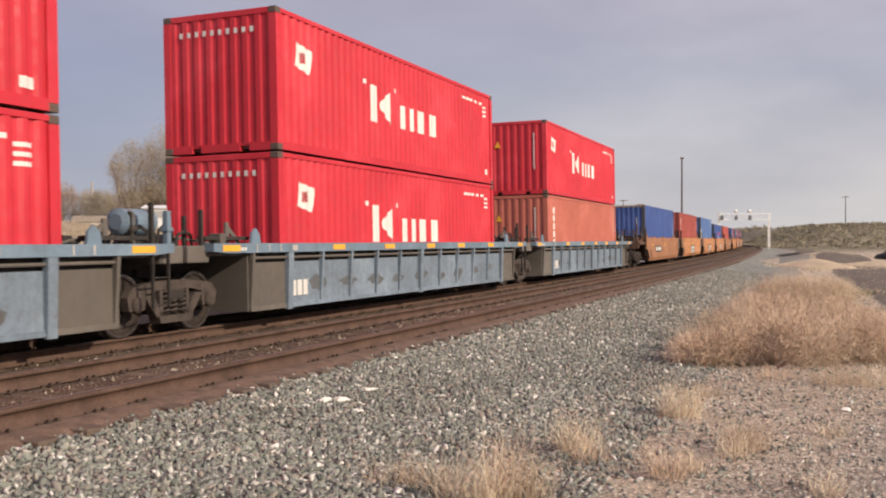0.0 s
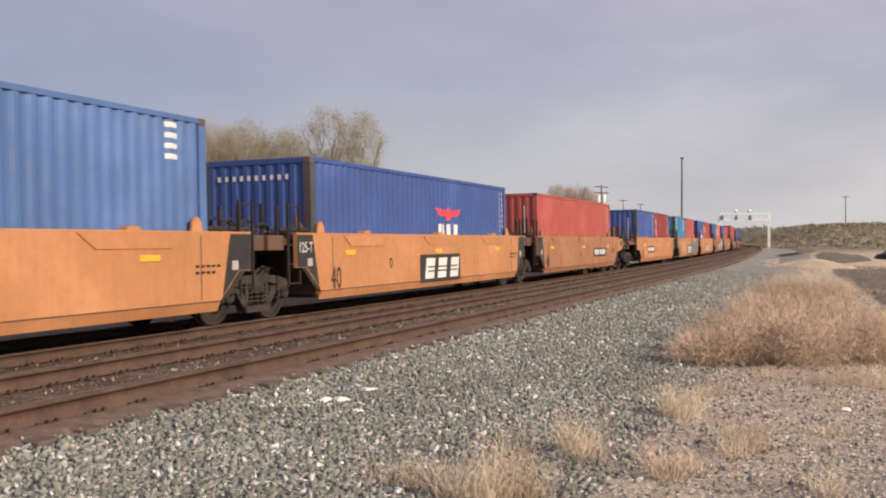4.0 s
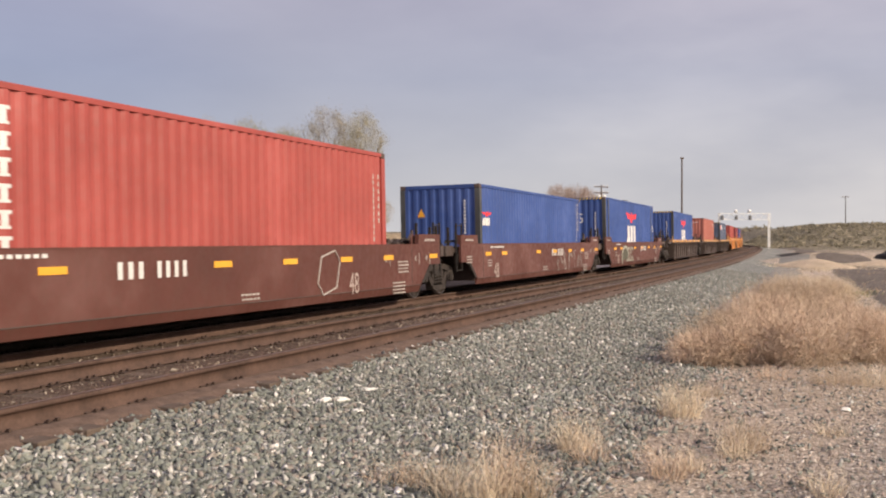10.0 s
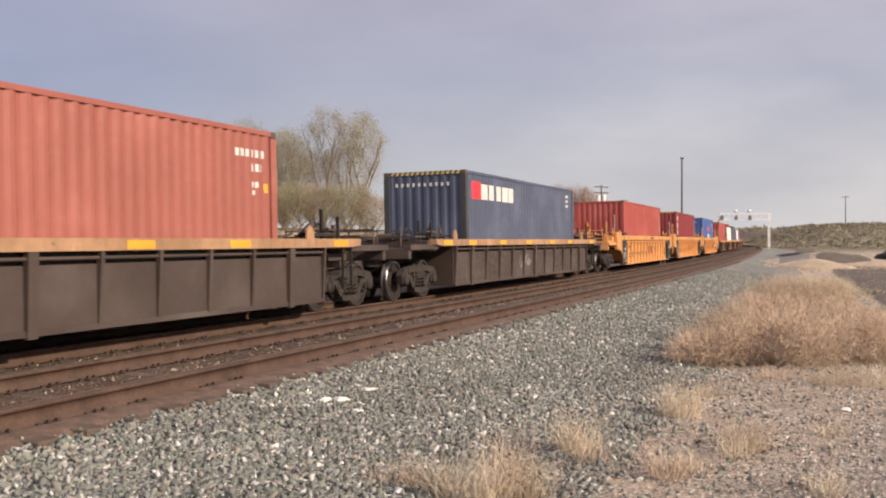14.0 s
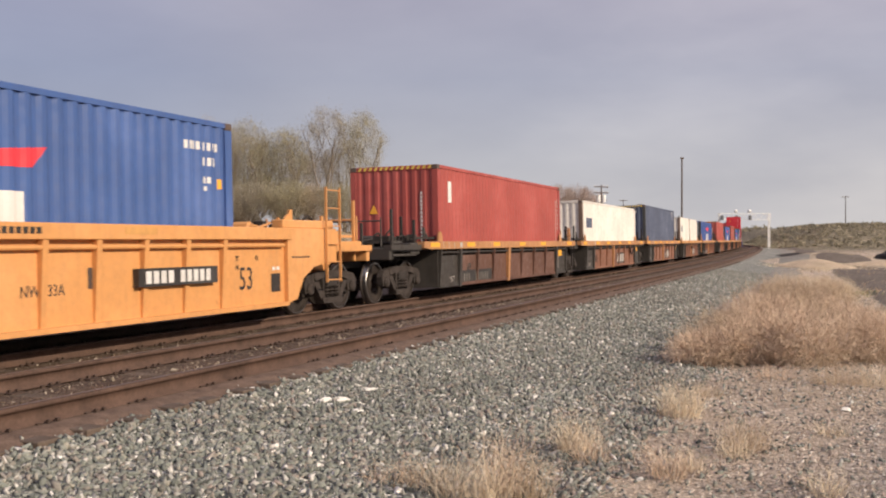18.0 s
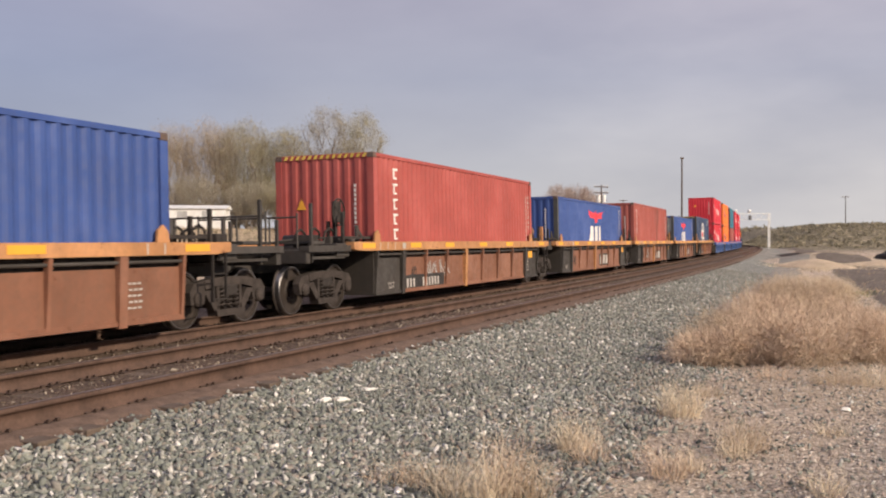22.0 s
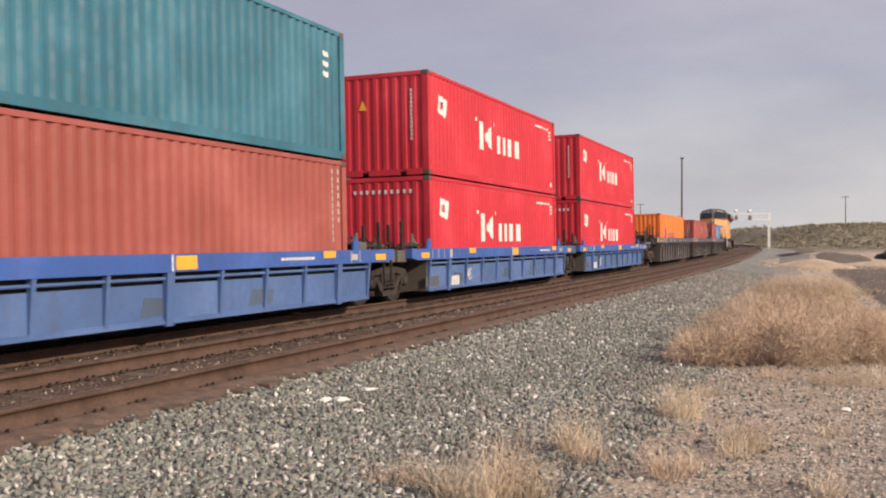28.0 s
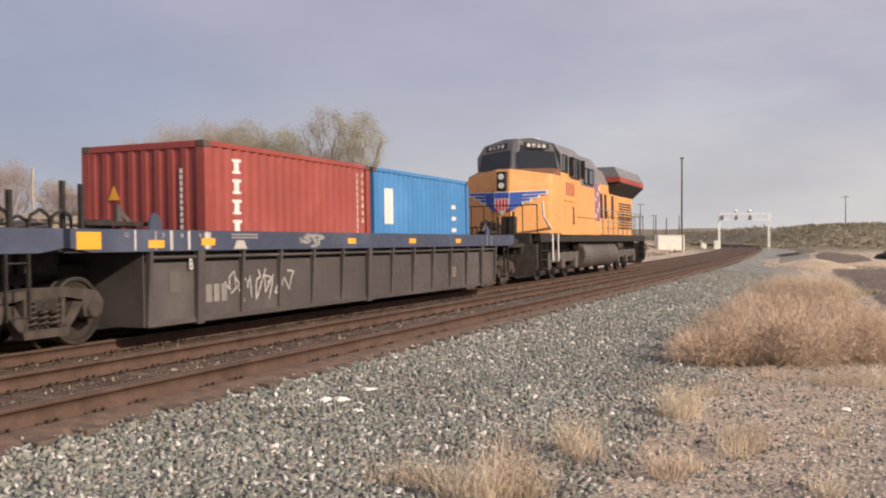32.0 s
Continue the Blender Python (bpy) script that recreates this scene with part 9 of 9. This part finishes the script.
def fence(s0, s1, lat, gap, h):
    x0, y0, _ = on_line(s0, lat)
    ob = thing("wire_fence", "old wooden post fence along the bank", "fence", at=pose(float(x0), float(y0), float(ground_z(x0, y0))))
    n = int((s1 - s0) / gap)
    tops = []
    for i in range(n + 1):
        x, y, _ = on_line(s0 + i * gap, lat)
        p = Vector((float(x - x0), float(y - y0), float(ground_z(x, y) - ground_z(x0, y0))))
        part("post", shared(("fpost", h), lambda: Geo().box(-0.06, 0.06, -0.06, 0.06, -0.2, h, 0.01).mesh("post")), M_WOODPOLE, ob, at=Matrix.Translation(p))
        tops.append(p)
    for z in (0.35, 0.7, h - 0.1):
        part("rail_wire", Geo().path([t + Vector((0, 0, z)) for t in tops], 0.012, 4), M_WOODPOLE, ob)


fence(12, 90, -16, 2.6, 1.2)
fence(100, 134, -9.5, 2.2, 1.3)


def mound(x, y, rx, ry, h, m, name, label, seed, rough=0.2):
    rng = np.random.default_rng(seed)
    n, k = 36, 12
    V, F = [], []
    for j in range(k + 1):
        t = j / k
        for i in range(n):
            a = 2 * math.pi * i / n
            w = 1 + rough * math.sin(a * 3 + seed) * 0.6 + rough * rng.normal() * 0.35
            px, py = rx * (1 - t) * w * math.cos(a), ry * (1 - t) * w * math.sin(a)
            base = float(ground_z(x + px, y + py))
            V.append((px, py, base + (h * (1 - (1 - t) ** 1.5) if j else -0.08) + rough * 0.1 * h * rng.normal() * (0 < j < k)))
    for j in range(k):
        for i in range(n):
            F.append((j * n + i, j * n + (i + 1) % n, (j + 1) * n + (i + 1) % n, (j + 1) * n + i))
    ob = part(name, big_mesh(name, V, F, True), m, None, at=pose(x, y, 0))
    return tagged(ob, label, "heap")


M_DARKHEAP = stone_material("dark_gravel", [(0.05, 0.045, 0.042), (0.085, 0.075, 0.068), (0.065, 0.058, 0.053), (0.11, 0.10, 0.09)], per_island=False)
M_PALEBANK = stone_material("pale_clay", [(0.62, 0.49, 0.34), (0.74, 0.60, 0.43), (0.52, 0.40, 0.27), (0.80, 0.66, 0.49)], per_island=False)
mound(37.6, 80, 3.2, 4.0, 1.6, M_DARKHEAP, "gravel_heap", "dark gravel heap beside the dirt road", 3)
mound(24.6, 66, 2.2, 5.0, 0.55, M_PALEBANK, "clay_bank", "pale crumbling clay bank by the road", 5, 0.05)
mound(31.0, 68, 4.0, 3.4, 0.45, M_PALEBANK, "clay_bank", "low pale clay bank by the road", 6, 0.05)
# Low mound for a dark patch, much darker than the ground about it.
mound(38.4, 108, 2.0, 5.0, 0.45, M_DARKHEAP, "gravel_heap", "low dark mound by the road", 7, 0.05)


def bank_seats(rng, n):
    x, y = 21.5 + 20 * rng.random(n), 57 + 16 * rng.random(n)
    keep = wob(x, y, 0.5, 3.0) + 0.9 * rng.random(n) > 0.35
    return x[keep], y[keep]


def green_seats(rng, n):
    return 12.6 + 1.1 * rng.normal(size=n), 33.5 + 0.9 * rng.normal(size=n)


scatter_blades("bank_straw", 9000, bank_seats, 0.34, 0.016, M_PALE, "pale straw grass over the clay banks", 24)
scatter_blades("green_grass", 1500, green_seats, 0.16, 0.012, M_GREEN, "small patch of fresh green grass", 25)

M_ROAD = stone_material("gravel_road", [(0.15, 0.125, 0.105), (0.20, 0.17, 0.145), (0.18, 0.15, 0.125), (0.24, 0.205, 0.175)], per_island=False)


def road():
    def strip(name, first, last, inner, breadth, m, label, lift):
        steps = np.arange(first, last, 2.0)
        lats = np.linspace(0, 1, 9)
        V = []
        for q in steps:
            a, w = inner(q), breadth(q)
            for k in lats:
                x, y, _ = on_line(q, a + k * w)
                V.append((float(x), float(y), float(ground_z(x, y)) + lift - 0.06 * (k in (0.0, 1.0))))
        k = len(lats)
        a = (np.arange(len(steps) - 1)[:, None] * k + np.arange(k - 1)[None, :]).ravel()
        F = np.stack([a, a + k, a + k + 1, a + 1], 1)[:, ::-1]
        tagged(part(name, big_mesh(name, V, F, True), m, None), label, "road", kind="structure")
    strip("dirt_road", 24, 250, lambda q: 11.9 - 1.9 * float(sstep(30, 80, q)) + 0.35 * math.sin(q * 0.11), lambda q: 4.0 - 0.9 * float(sstep(60, 200, q)), M_ROAD, "grey-brown gravel service road along the line", 0.06)
    strip("gravel_verge", 26, 240, lambda q: 7.4, lambda q: 2.1 + 0.5 * math.sin(q * 0.19) + 0.3 * math.sin(q * 0.47), M_VERGE, "fine grey gravel verge below the ballast", 0.04)


M_VERGE = stone_material("verge_gravel", [(0.24, 0.225, 0.20), (0.33, 0.31, 0.28), (0.28, 0.265, 0.235), (0.40, 0.37, 0.33)], per_island=False)
road()
for x, y, r, st in ((-1.18, 9.95, 0.05, 1.6), (-1.03, 10.05, 0.058, 1.4), (-0.83, 9.62, 0.045, 1.5), (-1.33, 9.6, 0.034, 1.3), (-0.79, 10.72, 0.046, 1.7), (-1.1, 9.8, 0.03, 1.3), (2.2, 11.6, 0.035, 1.2), (1.5, 7.55, 0.03, 1.3), (4.3, 10.6, 0.04, 1.4)):
    rock(x, y, r, st)


# ---- everything that moves ----
def motions():
    times = [i * 0.5 for i in range(65)]
    for ob, u, z in MOVERS:
        walk(ob, [(t, rolling(u, t) @ Matrix.Translation((0, 0, z))) for t in times])
    for ob, u, r, at in WHEELS:
        rows = []
        for k in range(0, int(SECONDS * FPS) + 1):
            t = k / FPS
            s = u - run(t)
            if 2.0 < s < 58.0:
                rows.append((t, Matrix.Translation(at) @ Matrix.Rotation(run(t) / r, 4, "X")))
        if len(rows) < 2:
            continue
        if rows[0][0] > 0:
            rows.insert(0, (0.0, rows[0][1]))
        if rows[-1][0] < SECONDS:
            rows.append((SECONDS, rows[-1][1]))
        walk(ob, rows)


motions()
